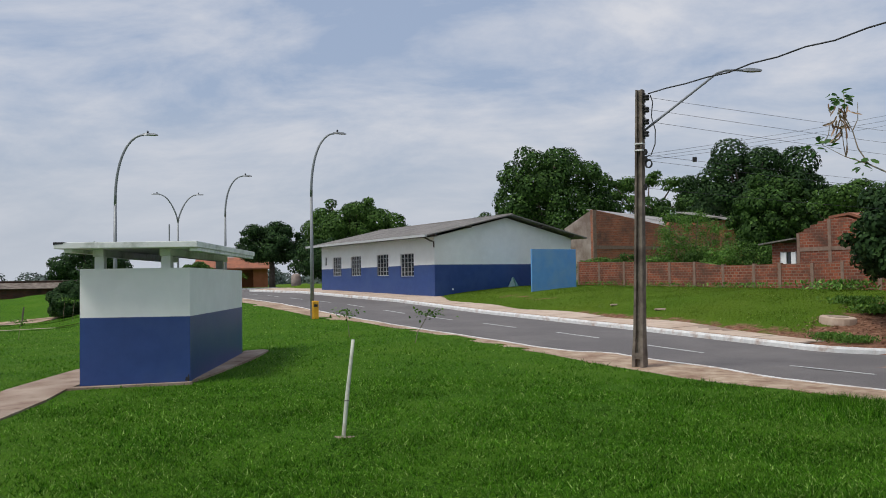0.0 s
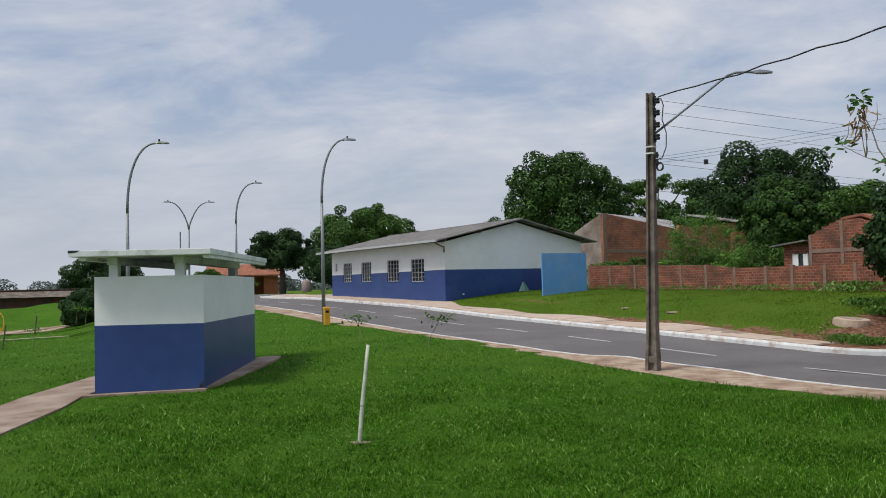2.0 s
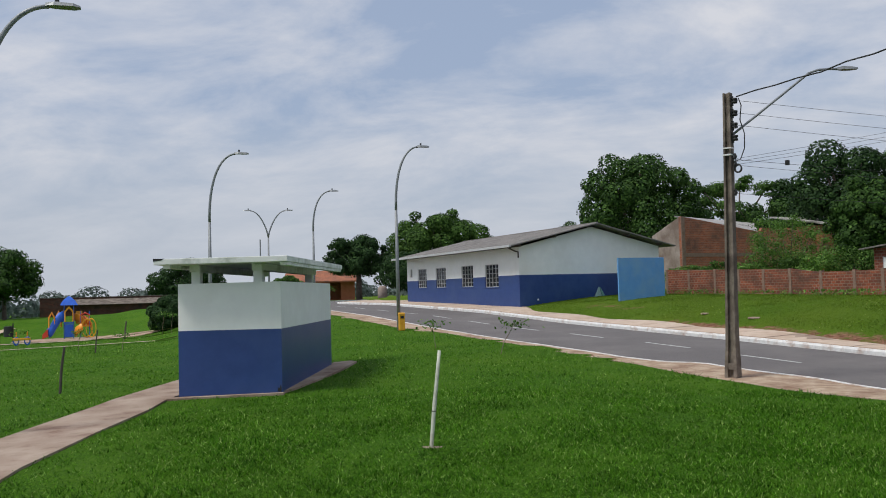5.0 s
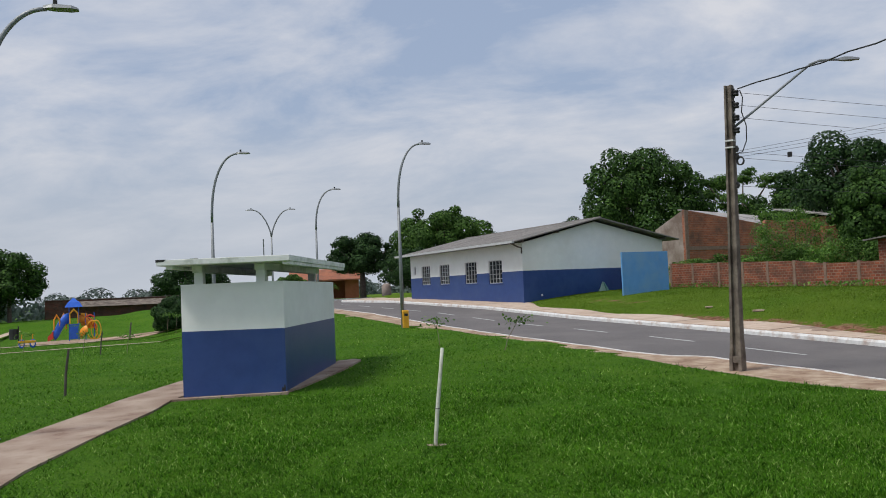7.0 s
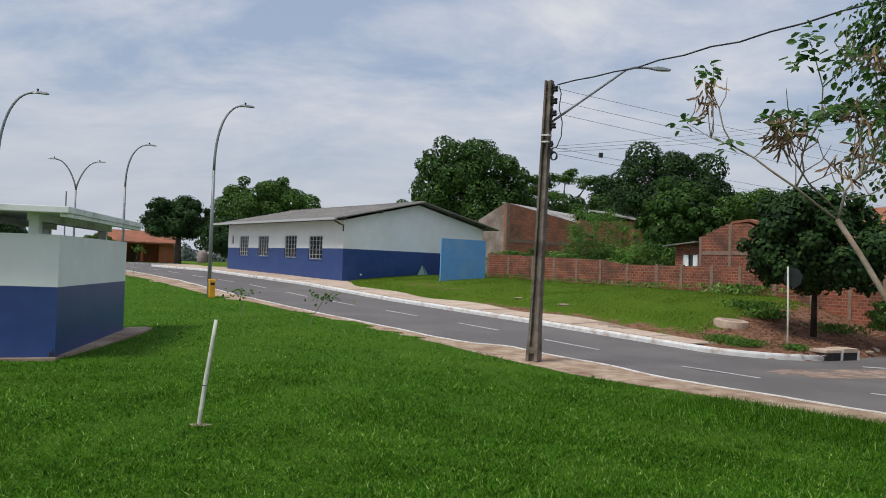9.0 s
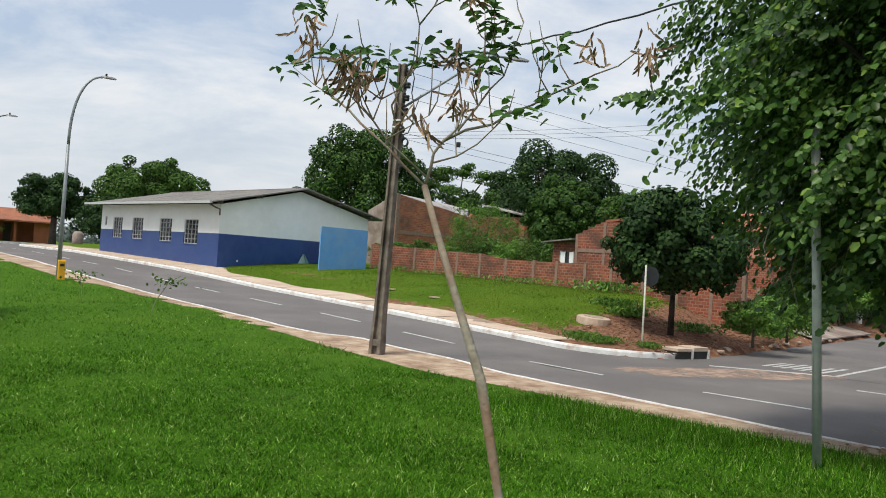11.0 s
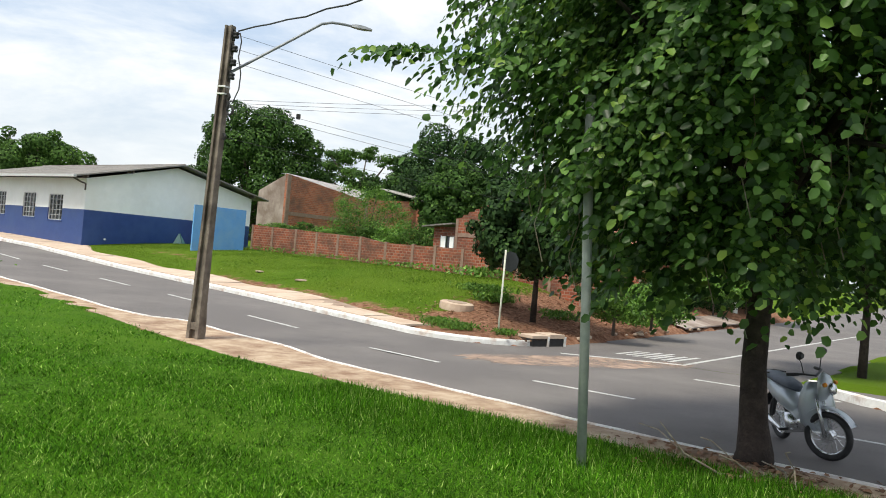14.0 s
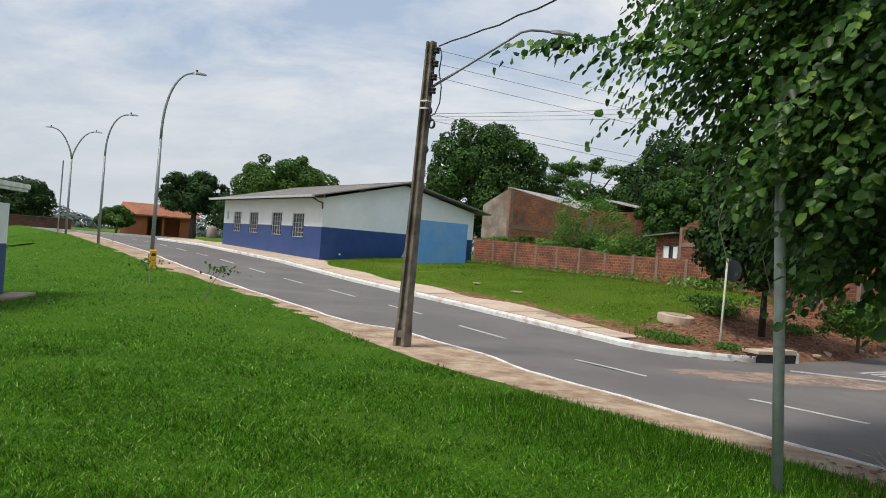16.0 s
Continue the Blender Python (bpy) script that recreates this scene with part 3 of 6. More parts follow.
structure("corner_kerb", strip([[(61.7 - 1.2 * smooth((22 - w) / 3), w) for w in (19.6, 20.5, 22, 26, 40, 70)], [(62.05 - 1.2 * smooth((22 - w) / 3), w) for w in (19.6, 20.5, 22, 26, 40, 70)]], lambda s, w: zr(s) + 0.17), KERB, "limewashed kerb at the far street corner", "kerb")


# paint on the asphalt
def paint(name, quads, label, group=""):
    for q in quads:
        m = Mesh()
        m.add([(*at(s, w), zr(s) + 0.006) for s, w in q] + [(*at(s, w), zr(s) + 0.001) for s, w in q], [(0, 1, 2, 3), (0, 4, 5, 1), (1, 5, 6, 2), (2, 6, 7, 3), (3, 7, 4, 0)])
        tagged(new(name, m.mesh(name, ROADPAINT)), label, "road marking", group, "structure")


paint("lane_dash", [[(c - 2.0 + e * 2.0, 16.53 + 0.3 * math.exp(-((c - 20) / 6) ** 2) + o) for e, o in ((0, -.05), (1, -.05), (1, .05), (0, .05))] for c in (-10.9, -6.6, -2.3, 2.05, 6.34, 10.64, 15.3, 19.45, 23.6, 27.6, 31.5, 35.5, 39.6, 43.7, 47.8, 51.9, 56)], "worn white dash on the asphalt", "centre line dashes")
paint("stop_line", [[(9.0, 21.4), (6.55, 23.0), (6.42, 22.85), (8.87, 21.25)]], "worn white stop line across the side street")
centre = [(6.5 + 0.11 * (w - 22.8), w) for w in (22.8, 26, 30, 35, 42, 50, 60)]
paint("side_centre_line", [[(a[0] - .06, a[1]), (a[0] + .06, a[1]), (b[0] + .06, b[1]), (b[0] - .06, b[1])] for a, b in zip(centre, centre[1:])], "white centre line of the side street")
paint("painted_mark", [[(6.95 + 0.24 * k, 23.2 + 0.1 * (k % 2)), (7.07 + 0.24 * k, 23.2 + 0.1 * (k % 2)), (7.22 + 0.24 * k, 25.2 - 0.25 * (k % 3)), (7.10 + 0.24 * k, 25.2 - 0.25 * (k % 3))] for k in range(7)], "stretched white bar painted on the asphalt", "painted road bars")
paint("edge_dash", [[(2.3 + 1.6 * k, 20.4), (3.5 + 1.6 * k, 20.4), (3.5 + 1.6 * k, 20.52), (2.3 + 1.6 * k, 20.52)] for k in range(2)], "faded white mark on the asphalt", "faded marks")
m = Mesh()
ring = []
for i in range(60):
    a = 2 * math.pi * i / 60
    k = 1 + 0.22 * noise.noise(Vector((math.cos(a) * 2.2, math.sin(a) * 2.2, 5.0))) + 0.15 * noise.noise(Vector((math.cos(a) * 7, math.sin(a) * 7, 9.0)))
    ring.append((1.05 * math.cos(a) * k, 2.9 * math.sin(a) * k))
ring = [(7.75 + p - 0.42 * r, 20.4 + r) for p, r in ring]
m.add([(*at(7.75, 20.4), zr(7.75) + 0.004)] + [(*at(s, w), zr(s) + 0.004) for s, w in ring], [(0, 1 + i, 1 + (i + 1) % 60) for i in range(60)])
structure("sand_patch", m, SAND, "pinkish sand washed over the asphalt", "sand")


def on_ground(x, y):
    return ground_z(*across(x, y))


# ---- shelter ----
hut = thing("shelter", "small white and blue walled shelter with a raised slab roof", "shelter", pose(-4.91, 14.21, 0, 0, 0, 8.2))
HW, HL = 2.055, 5.24
for name, mat, lab, z0, z1 in (("lower_wall", NAVY, "blue painted lower wall", -0.6, 1.17), ("upper_wall", WHITE, "white painted upper wall", 1.17, 2.097)):
    for x0, x1, y0, y1 in ((-HW, 0, 0, 0.15), (-HW, 0, HL - 0.15, HL), (-0.15, 0, 0.15, HL - 0.15), (-HW, -HW + 0.15, 0.15, HL - 0.15)):
        part(name, Mesh().box(x0, x1, y0, y1, z0, z1), mat, hut, lab)
part("floor_slab", Mesh().box(-HW + 0.15, -0.15, 0.15, HL - 0.15, -0.4, -0.05), CONCRETE, hut)
slab = Mesh().box(-HW - 0.32, 0.24, -0.42, HL + 0.5, 2.47, 2.585)
part("roof_slab", slab, SLAB, hut, "pale weathered concrete roof slab", bevel=0.012)
for x0, x1 in ((-HW + 0.2, -HW + 0.4), (-0.6, -0.4)):
    part("beam", Mesh().box(x0, x1, 0.1, HL + 0.2, 2.33, 2.469), SLAB, hut, bevel=0.01)
part("drip_edge", Mesh().box(0.08, 0.22, -0.34, HL + 0.42, 2.40, 2.469), SLAB, hut, bevel=0.008)
part("drip_edge", Mesh().box(-HW - 0.16, -HW - 0.02, -0.34, HL + 0.42, 2.40, 2.469), SLAB, hut, bevel=0.008)
for x in (-HW + 0.3, -0.5):
    for y in (0.17, HL - 0.32):
        part("post", Mesh().box(x - 0.09, x + 0.09, y, y + 0.16, 1.0, 2.335), WHITE, hut, bevel=0.008)
part("fascia", Mesh().wallpoly([(-HW - 0.325, 2.54), (-HW - 0.16, 2.555), (-HW - 0.12, 2.59), (-HW - 0.325, 2.592)], -0.424, -0.30), DARK, hut, "dark stained broken corner")

m = Mesh()
hm = pose(-4.91, 14.21, 0, 0, 0, 8.2)
apron = [hm @ Vector(p) for p in ((-0.05, -0.06, 0), (0.12, 0.6, 0), (0.32, 2.2, 0), (0.5, 4.0, 0), (0.6, 5.6, 0), (0.4, 5.9, 0), (-0.05, 5.8, 0))]
m.prism([(p.x, p.y) for p in apron], lambda x, y: on_ground(x, y) - 0.15, lambda x, y: on_ground(x, y) + 0.045)
structure("shelter_apron", m, CONCRETE, "stained concrete apron along the shelter wall", "pavement")
m = Mesh()
lip = [hm @ Vector(p) for p in ((-2.2, -0.30, 0), (-1.5, -0.22, 0), (-0.8, -0.17, 0), (0.05, -0.14, 0), (0.05, -0.02, 0), (-2.2, -0.02, 0))]
m.prism([(p.x, p.y) for p in lip], lambda x, y: on_ground(x, y) - 0.15, lambda x, y: on_ground(x, y) + 0.04)
structure("shelter_lip", m, CONCRETE, "narrow stained concrete lip before the shelter wall", "pavement")
part("base_stain", Mesh().wallpoly([(-0.10, -0.05), (-0.02, -0.06), (-0.015, 0.03), (-0.035, 0.08), (-0.055, 0.01), (-0.08, 0.03)], -0.004, 0.002), DARK, hut, "dark scuffed chip at the wall's foot")
m = Mesh()
left_path = [((-2.6, -9.5), (-0.7, -9.8)), ((-2.9, -6), (-1.45, -6.6)), ((-3.15, -3.4), (-1.75, -4.0)), ((-3.3, -1.2), (-1.95, -1.7)), ((-3.45, 0.2), (-2.2, -0.25)), ((-3.5, 2.5), (-2.2, 2.5)), ((-3.5, 6.5), (-2.2, 6.5))]
pa = [hm @ Vector((*a, 0)) for a, b in left_path]; pb = [hm @ Vector((*b, 0)) for a, b in left_path]
k = len(pa)
m.add([(p.x, p.y, on_ground(p.x, p.y) + 0.035) for p in pa + pb] + [(p.x, p.y, on_ground(p.x, p.y) - 0.1) for p in pa + pb],
      [(i, i + 1, k + i + 1, k + i) for i in range(k - 1)] + [(i, 2 * k + i, 2 * k + i + 1, i + 1) for i in range(k - 1)] + [(k + i, k + i + 1, 3 * k + i + 1, 3 * k + i) for i in range(k - 1)])
structure("park_path", m, CONCRETE, "worn brownish concrete path to the shelter", "pavement")

# ---- long hall ----
hall = thing("hall", "long white and blue painted hall with a grey corrugated roof", "building", pose(-2.89, 41.49, 0, 0, 0, 37.48))
GW, GL, LINE = 9.37, 14.25, 2.557
wins = [(2.13, 3.6, 1.97, 3.23), (5.0, 6.42, 2.03, 3.27), (8.47, 9.85, 2.06, 3.28), (11.22, 12.52, 2.08, 3.3), (13.42, 13.72, 2.8, 3.33)]


def pierced(z0, z1, holes, length, x0, x1):
    """A wall along y from 0 to length, with openings left out."""
    m = Mesh()
    ys = sorted({0, length, *[h[0] for h in holes], *[h[1] for h in holes]})
    zs = sorted({z0, z1, *[min(max(h[2], z0), z1) for h in holes], *[min(max(h[3], z0), z1) for h in holes]})
    ny, nz = len(ys) - 1, len(zs) - 1

    def solid(i, j):
        if not (0 <= i < ny and 0 <= j < nz):
            return False
        y, z = (ys[i] + ys[i + 1]) / 2, (zs[j] + zs[j + 1]) / 2
        return not any(h[0] < y < h[1] and h[2] < z < h[3] for h in holes)

    idx = lambda i, j, k: (i * (nz + 1) + j) * 2 + k
    f = []
    for i in range(ny):
        for j in range(nz):
            if solid(i, j):
                c = [(i, j), (i + 1, j), (i + 1, j + 1), (i, j + 1)]
                f.append([idx(*q, 0) for q in c]); f.append([idx(*q, 1) for q in c[::-1]])
                for n, (di, dj) in enumerate(((0, -1), (1, 0), (0, 1), (-1, 0))):
                    if not solid(i + di, j + dj):
                        f.append([idx(*c[n], 0), idx(*c[n], 1), idx(*c[(n + 1) % 4], 1), idx(*c[(n + 1) % 4], 0)])
    m.add([(x, y, z) for y in ys for z in zs for x in (x0, x1)], f)
    return m


part("long_wall_lower", pierced(0.2, LINE, wins, GL, 0, 0.18), NAVY, hall, "blue painted lower wall")
part("long_wall_upper", pierced(LINE, 4.02, wins, GL, 0, 0.18), WHITE, hall, "white painted upper wall")
for y0, y1 in ((0, 0.18), (GL - 0.18, GL)):
    part("gable_lower", Mesh().box(0.18, GW, y0, y1, 0.2, LINE), NAVY, hall, "blue painted lower gable wall")
    part("gable_upper", Mesh().wallpoly([(0.18, LINE), (GW, LINE), (GW, 4.05), (4.7, 5.12), (0.18, 4.05)], y0, y1), WHITE, hall, "white painted gable")
part("back_wall", Mesh().box(GW - 0.18, GW, 0.18, GL - 0.18, 0.2, 4.0), WHITE, hall)
part("inner_floor", Mesh().box(0.18, GW - 0.18, 0.18, GL - 0.18, 0.2, 1.0), CONCRETE, hall)
for x0, x1, z0, z1, name in ((-0.75, 4.7, 4.02, 5.24, "roof_slope"), (4.7, 10.15, 5.24, 4.02, "roof_slope")):
    m = Mesh().add([(x0, -0.55, z0), (x1, -0.55, z1), (x1, GL + 0.7, z1), (x0, GL + 0.7, z0), (x0, -0.55, z0 + 0.06), (x1, -0.55, z1 + 0.06), (x1, GL + 0.7, z1 + 0.06), (x0, GL + 0.7, z0 + 0.06)],
                   [(0, 1, 2, 3), (4, 7, 6, 5), (0, 4, 5, 1), (1, 5, 6, 2), (2, 6, 7, 3), (3, 7, 4, 0)])
    part(name, m, ROOFGREY, hall, "weathered corrugated roof sheets")
part("ridge_cap", Mesh().tube([(4.7, -0.56, 5.27), (4.7, GL + 0.7, 5.27)], 0.07), ROOFGREY, hall)
part("gutter", Mesh().box(-0.87, -0.74, -0.5, GL + 0.65, 3.98, 4.1), STEEL, hall, "pale sheet-metal gutter")
for x in (-0.2, 2.0, 6.9, 9.2):
    z = 4.02 + (1.22 * (x + 0.75) / 5.45 if x < 4.7 else 1.22 * (10.15 - x) / 5.45)
    part("rafter_end", Mesh().box(x - 0.04, x + 0.04, -0.5, 0.0, z - 0.14, z - 0.02), WOODDARK, hall)
part("downpipe_bend", Mesh().tube([(-0.78, -0.2, 3.98), (-0.3, -0.1, 3.8), (-0.06, -0.05, 3.75), (-0.06, -0.05, 3.45)], 0.04), WOODDARK, hall)
for y0, y1, z0, z1 in wins:
    w = part("window", Mesh().box(0.05, 0.1, y0, y0 + 0.04, z0, z1).box(0.05, 0.1, y1 - 0.04, y1, z0, z1).box(0.05, 0.1, y0, y1, z0, z0 + 0.04).box(0.05, 0.1, y0, y1, z1 - 0.04, z1), STEEL, hall, "grey steel window frame")
    part("pane", Mesh().box(0.09, 0.1, y0 + 0.04, y1 - 0.04, z0 + 0.04, z1 - 0.04), glass, w, "dark glass")
    if y1 - y0 > 1:
        for i in range(1, 4):
            y = y0 + (y1 - y0) * i / 4
            part("glazing_bar", Mesh().box(0.045, 0.088, y - 0.012, y + 0.012, z0 + 0.04, z1 - 0.04), STEEL, w)
        for i in range(1, 5):
            z = z0 + (z1 - z0) * i / 5
            part("glazing_bar", Mesh().box(0.03, 0.044, y0 + 0.04, y1 - 0.04, z - 0.011, z + 0.011), STEEL, w)
        part("sill", Mesh().box(-0.03, 0.04, y0 - 0.04, y1 + 0.04, z0 - 0.05, z0), NAVY, w)
for x, z in ((1.1, 1.25),):
    part("outlet", Mesh().tube([(x, 0.0, z), (x, -0.05, z)], 0.05), WHITE, hall, "small pale outlet on the gable")
tent = thing("triangle_board", "pale green triangular board leaning on the gable wall", "board", pose(-2.89, 41.49, 0, 0, 0, 37.48))
TZ = on_ground(1.04, 44.5) - 0.03
part("board", Mesh().wallpoly([(4.7, TZ), (5.2, TZ), (5.0, TZ + 0.55)], -0.12, -0.05), surface("pale_green_paint", (0.34, 0.5, 0.46), (0.45, 0.6, 0.56), 5, 0.8, 0.1), tent)
part("board_fold", Mesh().wallpoly([(5.0, TZ + 0.55), (5.2, TZ), (5.38, TZ)], -0.20, -0.13), surface("sea_green_paint", (0.16, 0.34, 0.32), (0.22, 0.4, 0.38), 5, 0.8, 0.1), tent)

screen = thing("screen_wall", "light blue rendered screen wall standing before the gable", "wall", pose(2.11, 39.74, 0, 0, 0, 35.5))
part("panel", Mesh().box(0.0, 2.8, 0, 0.09, 0.7, 3.21), LIGHTBLUE, screen, bevel=0.01)

part("side_panel", Mesh().box(2.71, 2.8, 0.095, 3.4, 0.7, 3.21), LIGHTBLUE, screen)


# ---- street lamps ----
def lamp(name, x, y, z0, turn, arms=1, top=7.05, group="street lamps"):
    th = thing(name, "tall curved galvanised steel street lamp" if arms == 1 else "tall double-armed galvanised street lamp", "street lamp", pose(x, y, z0, 0, 0, turn), group)
    part("pole", Mesh().tube([(0, 0, -0.3), (0, 0, 2.5), (0, 0, 4.6 if arms == 1 else 5.0)], [0.075, 0.065, 0.05], 10), GALV, th, smooth=True)
    part("base_plate", Mesh().box(-0.16, 0.16, -0.16, 0.16, -0.02, 0.03), GALV, th)
    for k in range(arms):
        d = 1 if k == 0 else -1
        reach, start = (0.95, 4.6) if arms == 1 else (1.12, 5.0)
        h = top - start
        arc = [(d * reach * (1 - math.cos(a)) * 0.98, 0, start + h * math.sin(a) ** 0.85 if a > 0 else start) for a in [math.pi / 2 * i / 14 for i in range(15)]]
        if arms == 2:
            arc = [(d * reach * (i / 14) ** 1.15, 0, start + (top - start - 0.3) * math.sin(math.pi / 2 * (i / 14)) ** 0.8) for i in range(15)]
        arm = part("arm", Mesh().tube(arc, [0.05 - 0.017 * i / 14 for i in range(15)], 8), GALV, th, smooth=True)
        ex, ez = arc[-1][0], arc[-1][2]
        part("luminaire", Mesh().loft([[(ex + d * l, a * wd, ez + hh * b) for a, b in ((-1, 0), (-0.6, 1), (0.6, 1), (1, 0))] for l, wd, hh in ((-0.05, 0.04, 0.05), (0.08, 0.10, 0.07), (0.36, 0.11, 0.06), (0.46, 0.06, 0.03))]), GALV, arm, "flat grey lamp head")
        part("photocell", Mesh().tube([(ex + d * 0.12, 0, ez + 0.06), (ex + d * 0.12, 0, ez + 0.15)], 0.035), DARK, arm)
    return th


lamp("street_lamp", -6.3, 29.2, 0.36, 30)
lamp("street_lamp", -13.66, 40.35, 0.6, 28, top=6.75)
lamp("street_lamp", -19.75, 48.75, 0.6, 23, 2)
lamp("street_lamp", -12.25, 25.8, -0.12, 24)
lamp("street_lamp", -7.85, 9.75, -0.2, 28, top=6.62)
box_th = thing("litter_bin", "yellow box-shaped litter bin beside the lamp post", "litter bin", pose(-6.12, 28.85, 0.4, 0, 0, 28) @ Matrix.Diagonal((0.62, 0.62, 0.9, 1)))
part("body", Mesh().box(-0.14, 0.2, -0.14, 0.2, 0.0, 0.68), YELLOW, box_th, bevel=0.02)
part("lid", Mesh().loft([[(-0.16, -0.16, 0.68), (0.22, -0.16, 0.68), (0.22, 0.22, 0.68), (-0.16, 0.22, 0.68)], [(-0.12, -0.12, 0.74), (0.18, -0.12, 0.74), (0.18, 0.18, 0.74), (-0.12, 0.18, 0.74)]]), YELLOW, box_th)
part("slot", Mesh().box(-0.08, 0.14, -0.155, -0.142, 0.5, 0.6), DARK, box_th)
part("support", Mesh().tube([(-0.2, 0.03, -0.2), (-0.2, 0.03, 0.6)], 0.03), GALV, box_th)
far_post = thing("thin_post", "thin grey metal post far beyond the shelter", "post", pose(-20.6, 49.4, 0.55))
part("shaft", Mesh().tube([(0, 0, -0.3), (0, 0, 5.0)], 0.04), GALV, far_post)

# ---- utility pole ----
PX, PY = 3.90, 16.93
ROLLP = math.degrees(math.atan2(0.15, 5.75))
pole = thing("utility_pole", "weathered double-T concrete utility pole with insulators", "utility pole", pose(PX, PY, 0, 0, ROLLP, -32))
prof = [(-.15, -.14), (-.07, -.14), (-.07, -.035), (.07, -.035), (.07, -.14), (.15, -.14), (.15, .14), (.07, .14), (.07, .035), (-.07, .035), (-.07, .14), (-.15, .14)]
shaft = Mesh().loft([[(x * k, y * k, z) for x, y in prof] for z, k in ((-0.4, 0.92), (0.12, 0.86), (0.5, 0.74), (1.3, 0.68), (3.0, 0.60), (5.8, 0.52))])
part("shaft", shaft, POLE, pole, bevel=0.008)
for z in (0.03,):
    k = 0.86
    part("web_step", Mesh().box(-0.07 * k, 0.07 * k, -0.125 * k, 0.125 * k, z, z + 0.13), POLE, pole)
for z in (4.48, 4.62):
    part("strap", Mesh().box(-0.09, 0.09, -0.085, 0.085, z, z + 0.03), KERB, pole, "pale metal strap")
INS = []
for i, z in enumerate((5.62, 5.36, 5.1, 4.84)):
    b = part("rack", Mesh().box(0.078, 0.12, -0.02, 0.02, z - 0.1, z + 0.1), DARK, pole)
    part("insulator", Mesh().tube([(0.15, 0, z - 0.055), (0.15, 0, z - 0.02), (0.15, 0, z), (0.15, 0, z + 0.02), (0.15, 0, z + 0.055)], [0.055, 0.06, 0.035, 0.06, 0.055], 10), DARK, b, smooth=True)
    INS.append(pole.matrix_basis @ Vector((0.19, 0, z)))
for z in (4.45, 4.3, 3.7):
    part("clamp", Mesh().tube([(0.12, 0, z - 0.06), (0.15, 0, z), (0.12, 0, z + 0.06)], 0.03), DARK, pole)
part("cable_coil", Mesh().ring((0.2, -0.02, 4.2), (0.3, 1, 0), 0.085, 0.014, 22, 6).ring((0.21, 0.0, 4.19), (0.2, 1, 0.1), 0.075, 0.012, 22, 6), CABLE, pole, "small coil of black cable")
part("service_drop", Mesh().tube([(0.24, -0.02, 5.66), (0.30, -0.03, 5.5), (0.27, -0.03, 5.2), (0.36, -0.03, 4.9), (0.35, -0.02, 4.6), (0.26, -0.02, 4.38), (0.13, 0, 4.35)], 0.012, 6), CABLE, pole, "thin dangling cable")

arm_th = thing("bracket_lamp", "long grey lamp bracket fixed to the concrete pole", "street lamp")
a0, a3 = Vector((4.02, 16.85, 4.86)), Vector((6.45, 17.45, 6.28))
pts = [a0.lerp(Vector((5.75, 17.27, 6.2)), t / 6) for t in range(7)] + [Vector((5.95, 17.33, 6.27)), Vector((6.2, 17.4, 6.29)), a3]
part("bracket", Mesh().tube(pts, 0.026, 8), GALV, arm_th, smooth=True)
part("lamp_head", Mesh().loft([[a3 + Vector((l, b * wd + 0.2 * l, hh * c)) for b, c in ((-1, -0.4), (-0.6, 1), (0.6, 1), (1, -0.4))] for l, wd, hh in ((-0.1, 0.04, 0.035), (0.03, 0.075, 0.055), (0.18, 0.085, 0.045), (0.33, 0.05, 0.025))]), GALV, arm_th, "grey lamp head")


def wire(name, a, b, sag, r, label, wob=0.0):
    a, b = Vector(a), Vector(b)
    p = []
    for i in range(33):
        t = i / 32
        q = a.lerp(b, t)
        q.z -= 4 * sag * t * (1 - t)
        if wob:
            q += Vector((0, 0, wob * math.sin(i * 2.9) + wob * 0.6 * math.sin(i * 1.3)))
        p.append(q)
    th = thing(name, label, "cable")
    part("strand", Mesh().tube(p, r, 6), CABLE, th)


wire("cable", INS[0] + Vector((0, 0, 0.08)), (13.3, 0.0, 6.2), 0.35, 0.014, "twisted black service cable running from the pole", 0.018)
for i, (dz, dx) in enumerate(((0.0, 0), (-0.02, 0.2), (0.0, 0.4))):
    wire("cable", INS[i], (38 + dx, 40, 6.3 - 0.55 * i), 0.35, 0.0042, "thin line wire strung from the pole")
for i in range(3):
    wire("cable", (4.0, 16.9, 4.4 - 0.06 * i), (27, 33 + i * 0.5, 10.6 - 0.25 * i), 0.4, 0.0038, "thin telephone wire strung from the pole")
for i, z in enumerate((4.42, 4.3, 3.7)):
    wire("cable", (4.0, 16.9, z), (40, 44 - i, 5.1 - 0.6 * i), 0.4, 0.0042, "thin line wire strung from the pole")
jb = thing("cable_box", "small black junction box hanging on a wire", "junction box", pose(5.5, 18.5, 4.5))
part("case", Mesh().box(-0.045, 0.045, -0.04, 0.04, -0.06, 0.05), DARK, jb, bevel=0.008)

